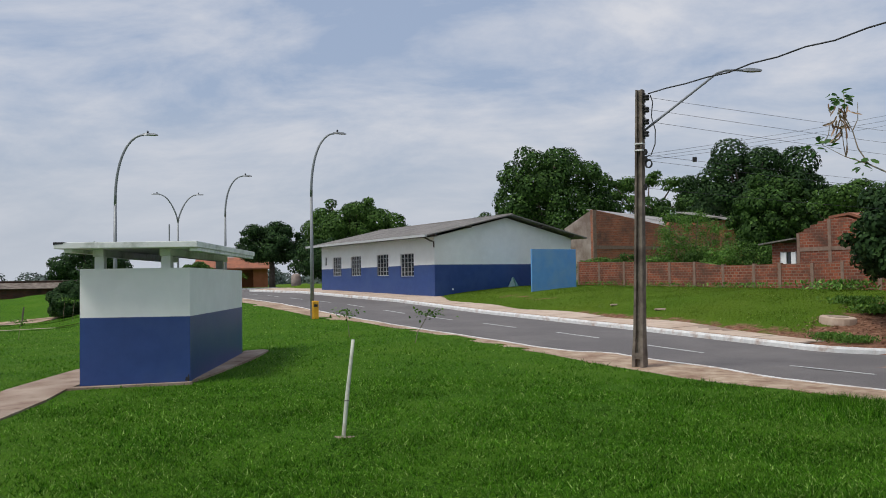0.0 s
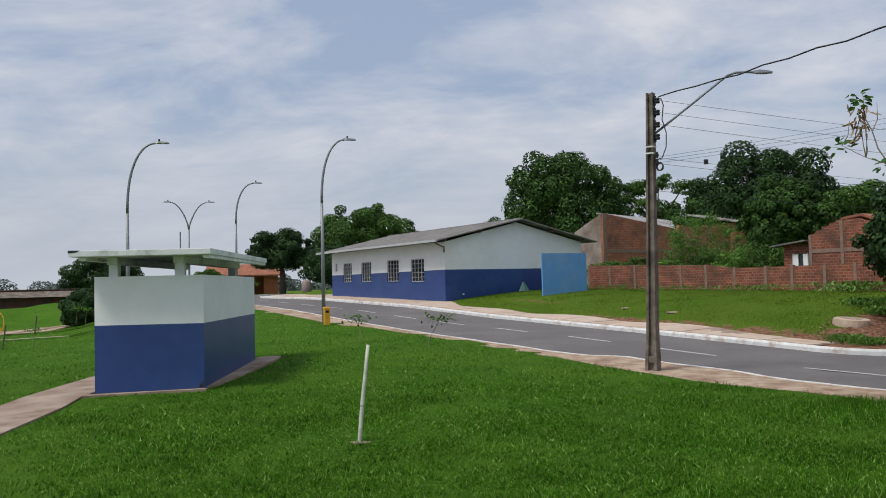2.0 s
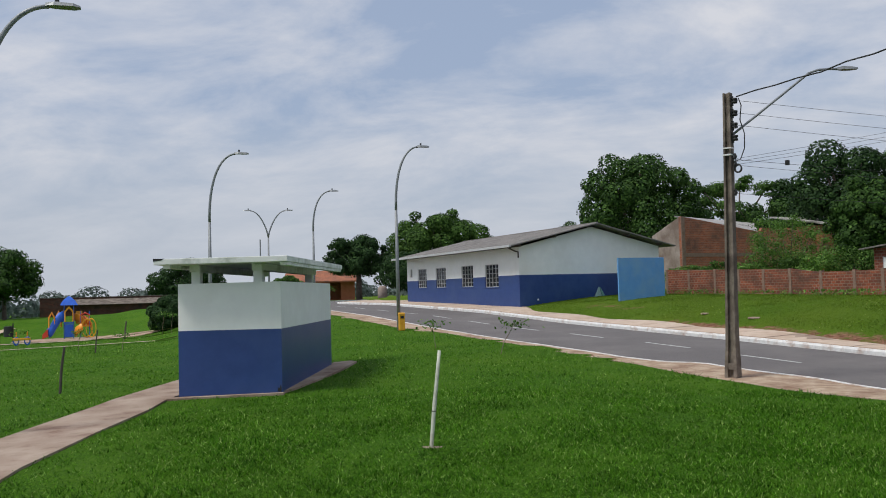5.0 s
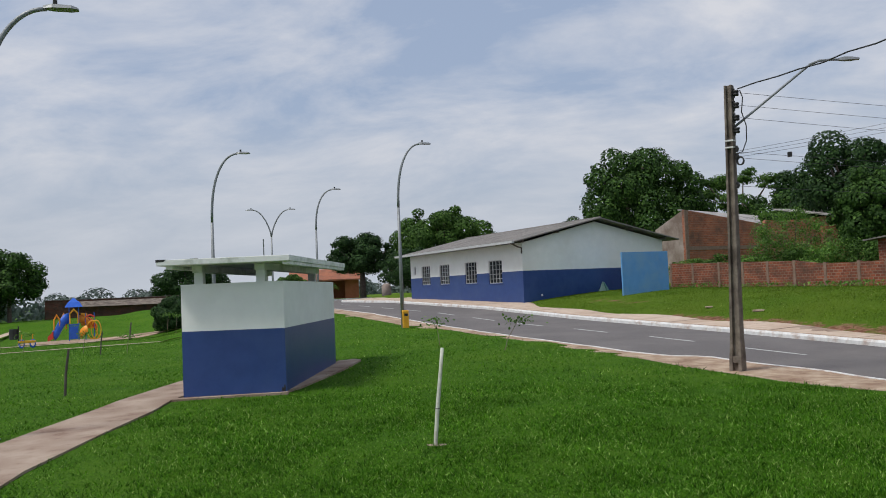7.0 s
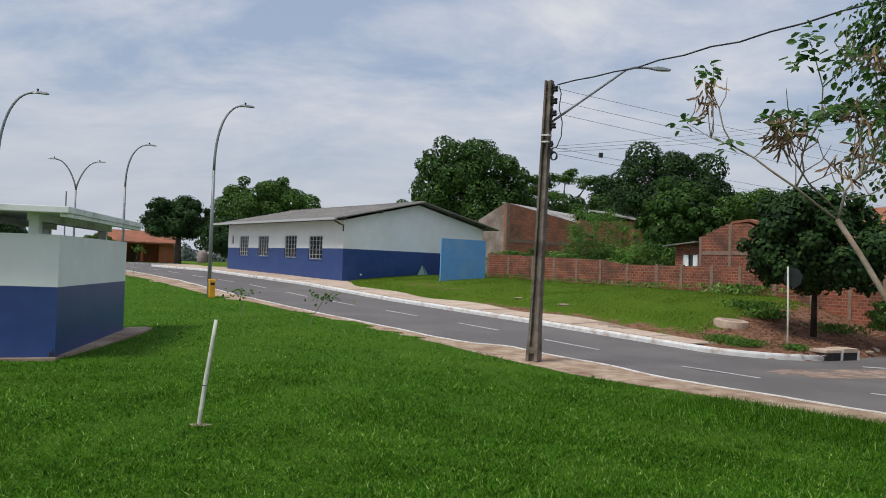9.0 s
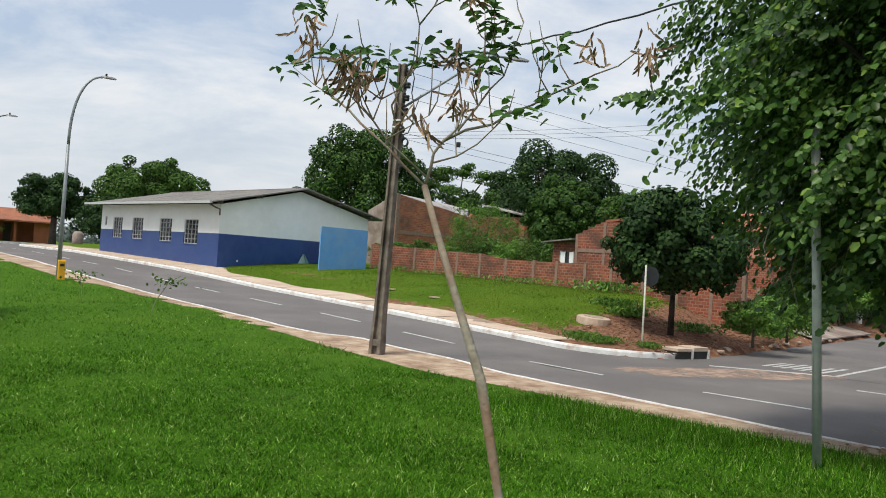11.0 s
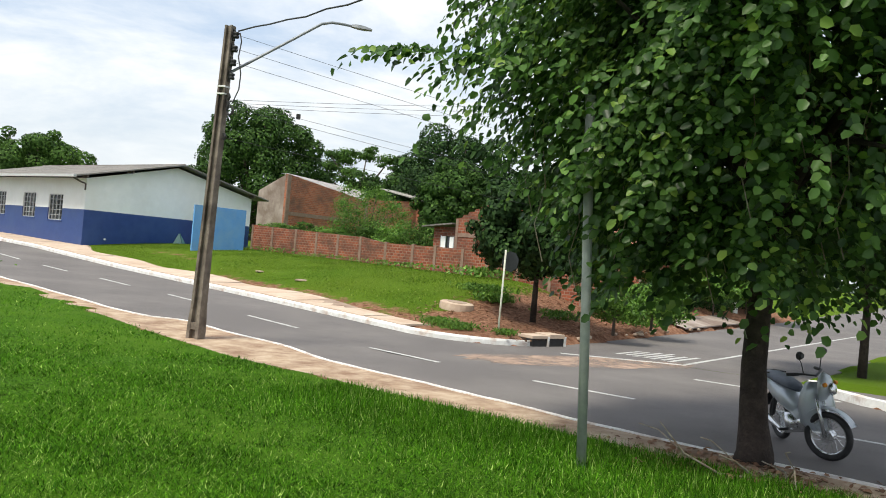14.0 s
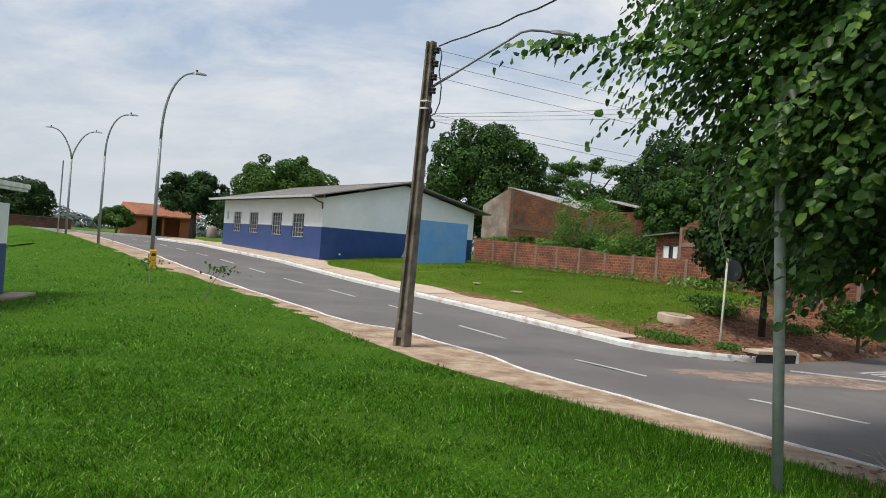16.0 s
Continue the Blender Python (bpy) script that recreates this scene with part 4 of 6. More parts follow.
# ---- brick boundary wall ----
W0 = 29.5
bw = tagged(new("boundary_wall"), "red hollow-brick boundary wall with concrete columns", "wall", kind="structure")
cols = [33.7, 32.0, 30.1, 28.5, 26.95, 25.4, 23.75, 22.1, 20.8, 19.3, 18.0, 16.5, 15.0, 13.6, 12.4]
random.seed(4)
for a, b in zip(cols, cols[1:]):
    za, zb = 2.62 - 0.028 * (33.7 - a) if a > 24 else 2.2, 2.62 - 0.028 * (33.7 - b) if b > 24 else 2.2
    m = Mesh()
    q = [(a - 0.07, W0), (b + 0.07, W0), (b + 0.07, W0 + 0.12), (a - 0.07, W0 + 0.12)]
    m.add([(*at(s, w), 0.3) for s, w in q] + [(*at(s, w), z) for (s, w), z in zip(q, (za, zb, zb, za))], [(0, 1, 2, 3), (4, 5, 6, 7), (0, 4, 5, 1), (1, 5, 6, 2), (2, 6, 7, 3), (3, 7, 4, 0)])
    part("brick_panel", m, BRICK_ROAD, bw)
for c in cols:
    z = (2.62 - 0.028 * (33.7 - c) if c > 24 else 2.2) + random.uniform(0.0, 0.06)
    q = [(c - 0.068, W0 - 0.02), (c + 0.068, W0 - 0.02), (c + 0.068, W0 + 0.14), (c - 0.068, W0 + 0.14)]
    part("column", Mesh().add([(*at(s, w), 0.3) for s, w in q] + [(*at(s, w), z) for s, w in q], [(0, 1, 2, 3), (4, 5, 6, 7), (0, 4, 5, 1), (1, 5, 6, 2), (2, 6, 7, 3), (3, 7, 4, 0)]), COLUMN, bw, "grey concrete column")

# ---- brick house behind the wall ----
hx, hy = 12.5, 36.0
house = thing("brick_house", "unfinished red brick house with concrete frame and low gable", "house", pose(hx, hy, 0, 0, 0, -54.9))
part("annex_wall", Mesh().box(0, 0.45, 0, 0.14, 0.5, 3.12).box(1.2, 1.31, 0, 0.14, 0.5, 3.12).box(0.45, 1.2, 0, 0.14, 0.5, 2.2).box(0.45, 1.2, 0, 0.14, 2.72, 3.12), BRICK_ROAD, house, "red brick annex wall")
win = part("window", Mesh().box(0.43, 1.22, -0.03, 0.1, 2.15, 2.2), STEEL, house)
for x in (0.43, 1.18):
    part("jamb", Mesh().box(x, x + 0.04, -0.03, 0.1, 2.201, 2.74), STEEL, win)
part("shutter", Mesh().box(0.47, 0.72, -0.02, 0.02, 2.21, 2.71), WHITE, win, "white shutter leaf")
part("shutter", Mesh().box(0.96, 1.18, -0.02, 0.02, 2.21, 2.71), WHITE, win, "white shutter leaf")
part("opening", Mesh().box(0.721, 0.959, 0.05, 0.06, 2.21, 2.71), glass, win)
part("annex_roof", Mesh().add([(-0.45, -0.35, 3.06), (1.31, -0.35, 3.24), (1.31, 3, 3.31), (-0.45, 3, 3.14), (-0.45, -0.35, 3.12), (1.31, -0.35, 3.30), (1.31, 3, 3.37), (-0.45, 3, 3.2)], [(0, 1, 2, 3), (4, 5, 6, 7), (0, 4, 5, 1), (1, 5, 6, 2), (2, 6, 7, 3), (3, 7, 4, 0)]), ROOFGREY, house)
part("gable_wall", Mesh().wallpoly([(1.32, 0.5), (6.4, 0.5), (6.4, 2.95), (4.3, 3.75), (3.6, 4.02), (2.65, 4.02), (2.6, 3.94), (2.35, 3.93), (2.3, 3.82), (2.0, 3.8), (1.95, 3.68), (1.7, 3.66), (1.65, 3.55), (1.32, 3.5)], -0.1, 0.06), BRICK_ROAD, house, "red brick gable wall with a stepped raw edge")
part("side_wall", Mesh().box(1.32, 1.48, 0.07, 6, 0.5, 3.4), BRICK_CROSS, house)
for x in (1.40, 2.86, 4.25, 6.3):
    part("column", Mesh().box(x - 0.07, x + 0.07, -0.12, -0.101, 0.5, {1.40: 3.48, 2.86: 4.0, 4.25: 3.7, 6.3: 2.95}[x]), COLUMN, house)
for x0, x1 in ((1.475, 2.785), (2.935, 4.175), (4.325, 6.225)):
    part("tie_beam", Mesh().box(x0, x1, -0.12, -0.101, 2.72, 2.88), COLUMN, house, "grey concrete beam")
for x0, x1, z0, z1 in ((2.7, 3.6, 4.03, 4.12), (3.6, 6.9, 4.12, 2.85)):
    part("roof_slope", Mesh().add([(x0, 0.1, z0), (x1, 0.1, z1), (x1, 8, z1), (x0, 8, z0), (x0, 0.1, z0 + 0.1), (x1, 0.1, z1 + 0.1), (x1, 8, z1 + 0.1), (x0, 8, z0 + 0.1)], [(0, 1, 2, 3), (4, 5, 6, 7), (0, 4, 5, 1), (1, 5, 6, 2), (2, 6, 7, 3), (3, 7, 4, 0)]), TILE, house, "brown clay roof tiles")

house2 = thing("tiled_house", "tiled roof house beyond the brick house", "house", pose(*at(27, 44), 0, 0, 0, -54.9))
part("wall", Mesh().box(0, 9, 0, 7, 0.5, 4.6), BRICK_ROAD, house2)
part("roof", Mesh().add([(-0.4, -0.4, 4.6), (9.4, -0.4, 4.6), (9.4, 7.4, 4.6), (-0.4, 7.4, 4.6), (2.5, 3.5, 6.0), (6.5, 3.5, 6.0)], [(0, 1, 5, 4), (1, 2, 5), (2, 3, 4, 5), (3, 0, 4), (0, 3, 2, 1)]), TILE, house2)

# ---- old brick warehouse ----
ware = thing("warehouse", "old red brick warehouse with stained plaster side", "warehouse", pose(6.67, 56.5, 0, 0, 0, 37.5))
part("front_wall", Mesh().wallpoly([(0, 1), (17, 1), (17, 5.3), (7.6, 5.75), (7.4, 5.45), (0, 6.45)], -0.1, 0.15), BRICK_CROSS, ware, "red brick front wall with sloping top")
part("side_wall", Mesh().add([(0, 0.16, 1), (0, 2.9, 1), (0, 2.9, 5.3), (0, 0.16, 6.4), (0.2, 0.16, 1), (0.2, 2.9, 1), (0.2, 2.9, 5.3), (0.2, 0.16, 6.4)], [(0, 1, 2, 3), (4, 7, 6, 5), (0, 4, 5, 1), (1, 5, 6, 2), (2, 6, 7, 3), (3, 7, 4, 0)]), PLASTER, ware, "stained grey plaster side wall")
part("corner_pier", Mesh().box(-0.06, 0.25, -0.16, -0.11, 1, 6.42), COLUMN, ware)
part("pier", Mesh().box(7.35, 7.6, -0.16, -0.11, 1, 5.4), COLUMN, ware)
part("band", Mesh().box(0.26, 6.8, -0.14, -0.105, 3.7, 3.95), COLUMN, ware)
part("roof", Mesh().add([(-0.1, 0.2, 6.40), (7.5, 0.2, 5.42), (13.5, 6, 6.6), (5.0, 6, 7.05), (-0.1, 0.2, 6.48), (7.5, 0.2, 5.50), (13.5, 6, 6.7), (5.0, 6, 7.15)], [(0, 1, 2, 3), (4, 5, 6, 7), (0, 4, 5, 1), (1, 5, 6, 2), (2, 6, 7, 3), (3, 7, 4, 0)]), ROOFLIGHT, ware, "pale fibre-cement roof sheets")
shed = thing("far_shed", "low shed with pale roof between the trees", "shed", pose(17.5, 64, 0, 0, 0, 37.5))
part("wall", Mesh().box(0, 9, 0, 4, 1, 6.0), BRICK_CROSS, shed)
part("roof", Mesh().add([(-0.4, -0.4, 6.0), (9.4, -0.4, 6.0), (9.4, 4.4, 6.9), (-0.4, 4.4, 6.9), (-0.4, -0.4, 6.1), (9.4, -0.4, 6.1), (9.4, 4.4, 7.0), (-0.4, 4.4, 7.0)], [(0, 1, 2, 3), (4, 5, 6, 7), (0, 4, 5, 1), (1, 5, 6, 2), (2, 6, 7, 3), (3, 7, 4, 0)]), ROOFLIGHT, shed)

# ---- far end of the street ----
oh = thing("orange_house", "low orange house with a clay tile roof and open porch", "house", pose(-32.05, 82.75, 0, 0, 0, 23) @ Matrix.Diagonal((0.76, 1, 1, 1)))
part("wall", Mesh().box(0, 3.4, 0, 0.2, 0.9, 3.2).box(7.6, 9.6, 0, 0.2, 0.9, 3.2).box(0, 9.6, 2.4, 2.6, 0.9, 3.4).box(0, 0.2, 0.2, 2.4, 0.9, 3.2).box(9.4, 9.6, 0.2, 2.4, 0.9, 3.2), ORANGEWALL, oh)
part("porch_post", Mesh().box(5.3, 5.6, 0, 0.25, 0.9, 3.2), ORANGEWALL, oh)
part("porch_floor", Mesh().box(0, 9.6, 0.2, 2.4, 0.7, 1.0), CONCRETE, oh)
part("door", Mesh().box(4.2, 5.1, 2.35, 2.39, 1.0, 3.0), WOODDARK, oh)
part("roof", Mesh().add([(-0.6, -0.7, 3.15), (10.2, -0.7, 3.15), (9.6, 3.2, 4.4), (0, 3.2, 4.4), (10.2, 7, 3.15), (-0.6, 7, 3.15), (-0.6, -0.7, 3.3), (10.2, -0.7, 3.3), (9.6, 3.2, 4.55), (0, 3.2, 4.55)], [(6, 7, 8, 9), (0, 1, 7, 6), (0, 3, 2, 1), (2, 3, 5, 4), (1, 2, 8, 7), (0, 6, 9, 3), (9, 8, 4, 5)]), TILE, oh, "clay tile roof")
fw = thing("far_brick_wall", "long weathered red brick wall at the park's end", "wall", pose(-52.5, 70, 0, 0, 0, 29))
part("wall", Mesh().box(0, 19.5, 0, 0.2, -1.5, 2.2), BRICK_OLD, fw)
part("coping", Mesh().box(0, 19.5, -0.03, 0.23, 2.201, 2.26), POLE, fw)
fs = thing("far_brick_shed", "low brick outbuilding with a weathered brown roof", "shed", pose(-49.5, 70.4, 0, 0, 0, 29))
part("wall", Mesh().box(0, 8, 0, 0.9, -1.2, 1.5), BRICK_OLD, fs)
part("roof", Mesh().add([(-0.3, -0.6, 1.5), (8.3, -0.6, 1.5), (8.3, 1.0, 2.05), (-0.3, 1.0, 2.05), (-0.3, 1.0, 1.5), (8.3, 1.0, 1.5)], [(0, 1, 2, 3), (0, 4, 5, 1), (0, 3, 4), (1, 5, 2), (2, 5, 4, 3)]), POLE, fs)
gb = thing("white_tank", "pale round-topped tank beside the far trees", "tank", pose(-17.3, 67.5, 1.1))
part("body", Mesh().tube([(0, 0, 0), (0, 0, 1.1), (0, 0, 1.35)], [0.42, 0.42, 0.25], 16), PLASTER, gb, smooth=True)


# ---- foliage helpers ----
rng = np.random.default_rng(7)


def unit(v):
    return v / np.maximum(np.linalg.norm(v, axis=-1, keepdims=True), 1e-9)


LEAF_SHAPE = np.array([(0, 0, 0), (0.3, -0.36, 0.12), (0.74, -0.30, 0.06), (1.0, 0, -0.06), (0.74, 0.30, 0.06), (0.3, 0.36, 0.12)])
DIAMOND = np.array([(0, 0, 0), (0.5, -0.40, 0.06), (1.0, 0, -0.05), (0.5, 0.40, 0.06)])
STRAP_SHAPE = np.array([(0, 0, 0), (0.3, -0.13, 0.02), (0.75, -0.10, -0.03), (1.0, 0, -0.12), (0.75, 0.10, -0.03), (0.3, 0.13, 0.02)])


def leaves(name, base, along, normal, size, material, shape=LEAF_SHAPE):
    """One mesh of many folded two-quad leaves, each its own island."""
    a = unit(along)
    b = unit(np.cross(normal, a))
    c = np.cross(a, b)
    k = len(base)
    size = np.broadcast_to(np.asarray(size, dtype=float).reshape(-1, 1, 1), (k, 1, 1))
    v = base[:, None, :] + size * (shape[None, :, 0:1] * a[:, None] + shape[None, :, 1:2] * b[:, None] + shape[None, :, 2:3] * c[:, None])
    order = np.array([0, 1, 2, 3, 0, 3, 4, 5] if len(shape) == 6 else [0, 1, 2, 3])
    idx = (np.arange(k)[:, None] * len(shape) + order[None]).astype(np.int32)
    me = bpy.data.meshes.new(name)
    me.vertices.add(k * len(shape)); me.vertices.foreach_set("co", v.astype(np.float32).ravel())
    me.loops.add(k * len(order)); me.loops.foreach_set("vertex_index", idx.ravel())
    me.polygons.add(k * len(order) // 4); me.polygons.foreach_set("loop_start", np.arange(0, k * len(order), 4, dtype=np.int32))
    me.update(calc_edges=True)
    me.materials.append(material)
    return me


def clump_leaves(blobs, count, shell=(0.86, 1.03), droop=0.35):
    """Leaf seats on the skins of overlapping clumps: base, direction, normal."""
    blobs = np.asarray(blobs, dtype=float)
    area = (blobs[:, 3] * blobs[:, 4] + blobs[:, 4] * blobs[:, 5] + blobs[:, 3] * blobs[:, 5])
    pick = rng.choice(len(blobs), count, p=area / area.sum())
    d = unit(rng.normal(size=(count, 3)))
    r = rng.uniform(*shell, (count, 1))
    base = blobs[pick, :3] + d * blobs[pick, 3:] * r
    keep = np.ones(count, bool)
    for i, b in enumerate(blobs):      # drop seats deep inside another clump
        q = np.linalg.norm((base - b[:3]) / b[3:], axis=1)
        keep &= ~((q < 0.72) & (pick != i))
    base, d = base[keep], d[keep]
    normal = unit(d + rng.normal(size=d.shape) * 0.26 + np.array([0, 0, 0.25]))
    along = unit(np.cross(normal, rng.normal(size=d.shape)) + np.array([0, 0, -droop * 0.6]))
    return base, along, normal


def crown_blobs(centre, r, n, sub=0.27, flat=0.0):
    """A dome of uneven clumps round a core, broadest in its lower half."""
    c, r = np.array(centre, dtype=float), np.array(r, dtype=float)
    out = [(*(c - np.array((0, 0, 0.08 * r[2]))), *(r * np.array((0.7, 0.7, 0.62))))] if not flat else []
    for i in range(n):
        z = 1 - 1.72 * (i + 0.5) / n
        a = i * 2.399 + rng.normal() * 0.25
        h = math.sqrt(max(0.0, 1 - z * z))
        d = np.array((math.cos(a) * h, math.sin(a) * h, z if z > 0 else z * 0.8))
        if z < 0:
            d[:2] *= min(1.05, 1.0 / max(h, 0.7)) * 0.97
        s = sub * rng.uniform(0.5, 1.45)
        k = 1.0 - s * rng.uniform(0.25, 1.25) + 0.10 * math.sin(3 * a + 5 * z) * (1 - flat)
        out.append((*(c + d * r * k), r[0] * s, r[1] * s, r[2] * s * (0.85 - flat)))
    return out


def tree(name, label, x, y, z0, trunk, centre_z, r, count, leaf, leaf_mat, n=36, sub=0.27, bark=FARBARK, group="", lean=(0, 0), flat=0.0, shell=(0.86, 1.04)):
    th = thing(name, label, "tree", pose(x, y, z0), group)
    blobs = crown_blobs((lean[0], lean[1], centre_z), r, n, sub, flat)
    top = centre_z - r[2] * 0.45
    m = Mesh().tube([(0, 0, -0.3), (lean[0] * 0.2, lean[1] * 0.2, top * 0.5), (lean[0] * 0.6, lean[1] * 0.6, top)], [trunk * 1.25, trunk, trunk * 0.75], 9)
    part("trunk", m, bark, th, smooth=True)
    for b in blobs[3:19:2]:
        s = Vector((lean[0] * 0.55, lean[1] * 0.55, top * 0.95))
        e = Vector(b[:3])
        part("limb", Mesh().tube([s, s.lerp(e, 0.5) + Vector((0, 0, -0.08 * r[2])), e], [trunk * 0.45, trunk * 0.3, trunk * 0.12], 6), bark, th, smooth=True)
    part("crown", leaves("crown", *clump_leaves(blobs, count * 2, shell), leaf * 1.02, leaf_mat, DIAMOND), leaf_mat, th)
    return th


# ---- background trees ----
tree("mango_tree", "large dense dark green mango tree behind the roofs", 4.8, 74.5, 0.8, 0.45, 6.6, (5.8, 5.5, 6.3), 27000, 0.25, LEAF_MANGO, 78, 0.21, group="background trees")
tree("airy_tree", "airy spreading tree with flat leafy tiers", 15.4, 88, 0.8, 0.35, 8.9, (5.2, 4.6, 3.6), 5200, 0.25, LEAF_MID, 26, 0.24, group="background trees", flat=0.35, shell=(0.2, 1.05))
tree("mango_tree", "large rounded very dark mango tree", 21.5, 68.5, 0.8, 0.45, 6.0, (5.55, 5.0, 5.5), 27000, 0.24, LEAF_DARK, 78, 0.21, group="background trees")
tree("round_tree", "dense dark round tree behind the brick house", 16.0, 47.2, 0.6, 0.25, 4.1, (2.2, 2.1, 2.8), 13650, 0.17, LEAF_MANGO, 54, 0.23, group="background trees")
tree("round_tree", "bright green bushy tree beyond the house roofs", 24.4, 57.5, 0.6, 0.25, 4.6, (3.8, 3.2, 3.0), 11500, 0.2, LEAF_MID, 34, group="background trees")
tree("round_tree", "dark tree between the large mango trees", 20.6, 86, 0.6, 0.3, 7.4, (2.6, 2.4, 4.4), 6500, 0.23, LEAF_DARK, 24, 0.3, group="background trees")
tree("round_tree", "dense green tree filling the gap behind the warehouse", 16.5, 76, 0.6, 0.3, 5.0, (4.2, 3.6, 3.6), 9000, 0.23, LEAF_MANGO, 30, group="background trees")
tree("mango_tree", "broad rounded green tree behind the hall", -15.3, 83, 0.9, 0.45, 4.5, (5.2, 5.2, 4.75), 24000, 0.25, LEAF_MID, 74, 0.21, group="background trees")
tree("round_tree", "dark feathery tree at the street's far end", -21.5, 74.5, 1.1, 0.28, 4.0, (3.1, 2.9, 2.3), 10000, 0.2, LEAF_DARK, 46, 0.22, group="background trees", shell=(0.5, 1.12))
tree("round_tree", "low leafy tree behind the hall's far corner", -15.3, 69.5, 1.1, 0.2, 2.4, (2.8, 2.4, 2.2), 6300, 0.18, LEAF_DARK, 24, group="background trees")
tree("round_tree", "small dark tree peeping over the hall roof", -1.2, 88, 0.8, 0.3, 6.3, (1.9, 1.8, 1.9), 2940, 0.2, LEAF_MANGO, 16, 0.34, group="background trees")
tree("round_tree", "small round dark tree on the lawn behind the shelter", -26.9, 49.5, -0.75, 0.14, 1.45, (1.55, 1.5, 1.5), 9000, 0.13, LEAF_DARK, 30, group="background trees")
tree("park_tree", "tall open-crowned tree at the park's edge", -52.6, 65.3, -1.0, 0.2, 5.0, (3.1, 3, 2.9), 6000, 0.25, LEAF_MANGO, 26, 0.26, group="background trees", shell=(0.5, 1.1))
tree("park_tree", "dark leafy tree mass beside the tall tree", -57.5, 63.0, -1.2, 0.25, 3.0, (4.6, 4, 3.0), 9400, 0.24, LEAF_DARK, 30, group="background trees")
tree("park_tree", "dark tree beyond the brick wall", -46.5, 88, 0.6, 0.25, 3.0, (4.2, 4, 2.8), 8000, 0.24, LEAF_DARK, 30, group="background trees")
tree("round_tree", "small light green tree beside the orange house", -29.4, 76.2, 1.1, 0.12, 1.6, (1.6, 1.5, 1.25), 5250, 0.15, LEAF_MID, 22, 0.3, group="background trees")
tree("garden_shrub", "tall loose light green shrub behind the brick wall", 10.5, 42.4, 0.9, 0.07, 2.4, (2.1, 1.6, 1.9), 4200, 0.085, LEAF_LIGHT, 34, 0.24, group="garden shrubs", shell=(0.2, 1.2))
for k, (x, y, rx, rz) in enumerate(((5.9, 45.9, 1.3, 0.6), (7.4, 44.4, 1.2, 0.75), (8.8, 43.0, 1.2, 0.7), (10.3, 41.0, 1.3, 0.85), (11.6, 39.8, 1.3, 1.05), (12.9, 38.6, 1.2, 1.15))):
    tree("garden_shrub", "green leafy creeper massed along the wall top", x, y, 1.0, 0.04, 1.35, (rx, 0.8, rz), 2600, 0.09, LEAF_MID if k % 2 else LEAF_LIGHT, 18, 0.34, group="garden shrubs", shell=(0.4, 1.12))
tree("lot_tree", "small dense dark-leaved tree on the empty lot", 13.0, 23.7, 0.42, 0.08, 2.3, (1.95, 1.8, 1.85), 10000, 0.15, LEAF_DARK, 54, 0.23, bark=BARK, shell=(0.7, 1.1))
tree("lot_shrub", "leafy green shrub by the lot tree", 15.2, 22.9, 0.25, 0.04, 0.55, (1.0, 0.8, 0.6), 2600, 0.085, LEAF_LIGHT, 20, 0.34, group="lot shrubs", shell=(0.4, 1.12))
tree("lot_shrub", "leafy green shrub on the earth bank", 17.6, 25.2, 0.3, 0.04, 0.6, (1.3, 1.0, 0.7), 3000, 0.09, LEAF_LIGHT, 20, 0.34, group="lot shrubs", shell=(0.4, 1.12))
for k in range(9):
    x, y = at(14 + 3.2 * k + (k % 3) * 1.4, 47 + 5.5 * k - (k % 2) * 4)
    tree("round_tree", "leafy street tree beyond the side street", x, y, 0.3, 0.16, 2.8 + 0.3 * (k % 3), (2.8 + 0.3 * (k % 2), 2.6, 2.4), 4200, 0.2, (LEAF_MID, LEAF_DARK, LEAF_MANGO)[k % 3], 24, group="side street trees")
for k in range(8):
    w = 37.5 + 2.1 * k
    x, y = at(side_hi(w) + 2.2 + 0.9 * math.sin(k * 2.1), w)
    tree("side_shrub", "mixed leafy shrub along the side street", x, y, 0.2, 0.04, 0.7 + 0.25 * (k % 3), (1.5, 1.2, 0.8 + 0.3 * (k % 2)), 2200, 0.12, (LEAF_DARK, LEAF_MID, LEAF_LIGHT)[k % 3], 18, 0.34, group="side street shrubs", shell=(0.5, 1.1))
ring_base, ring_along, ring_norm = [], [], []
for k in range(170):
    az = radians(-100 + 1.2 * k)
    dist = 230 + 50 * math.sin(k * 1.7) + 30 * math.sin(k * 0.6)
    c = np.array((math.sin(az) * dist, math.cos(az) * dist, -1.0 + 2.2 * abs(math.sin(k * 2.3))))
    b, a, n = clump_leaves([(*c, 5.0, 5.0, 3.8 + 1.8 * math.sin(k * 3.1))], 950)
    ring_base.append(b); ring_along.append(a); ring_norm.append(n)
tagged(new("far_woods", leaves("far_woods", np.concatenate(ring_base), np.concatenate(ring_along), np.concatenate(ring_norm), 0.8, FARLEAF, DIAMOND)), "belt of far woods, grey-green with haze put into the leaf colour", "woods", kind="stuff")

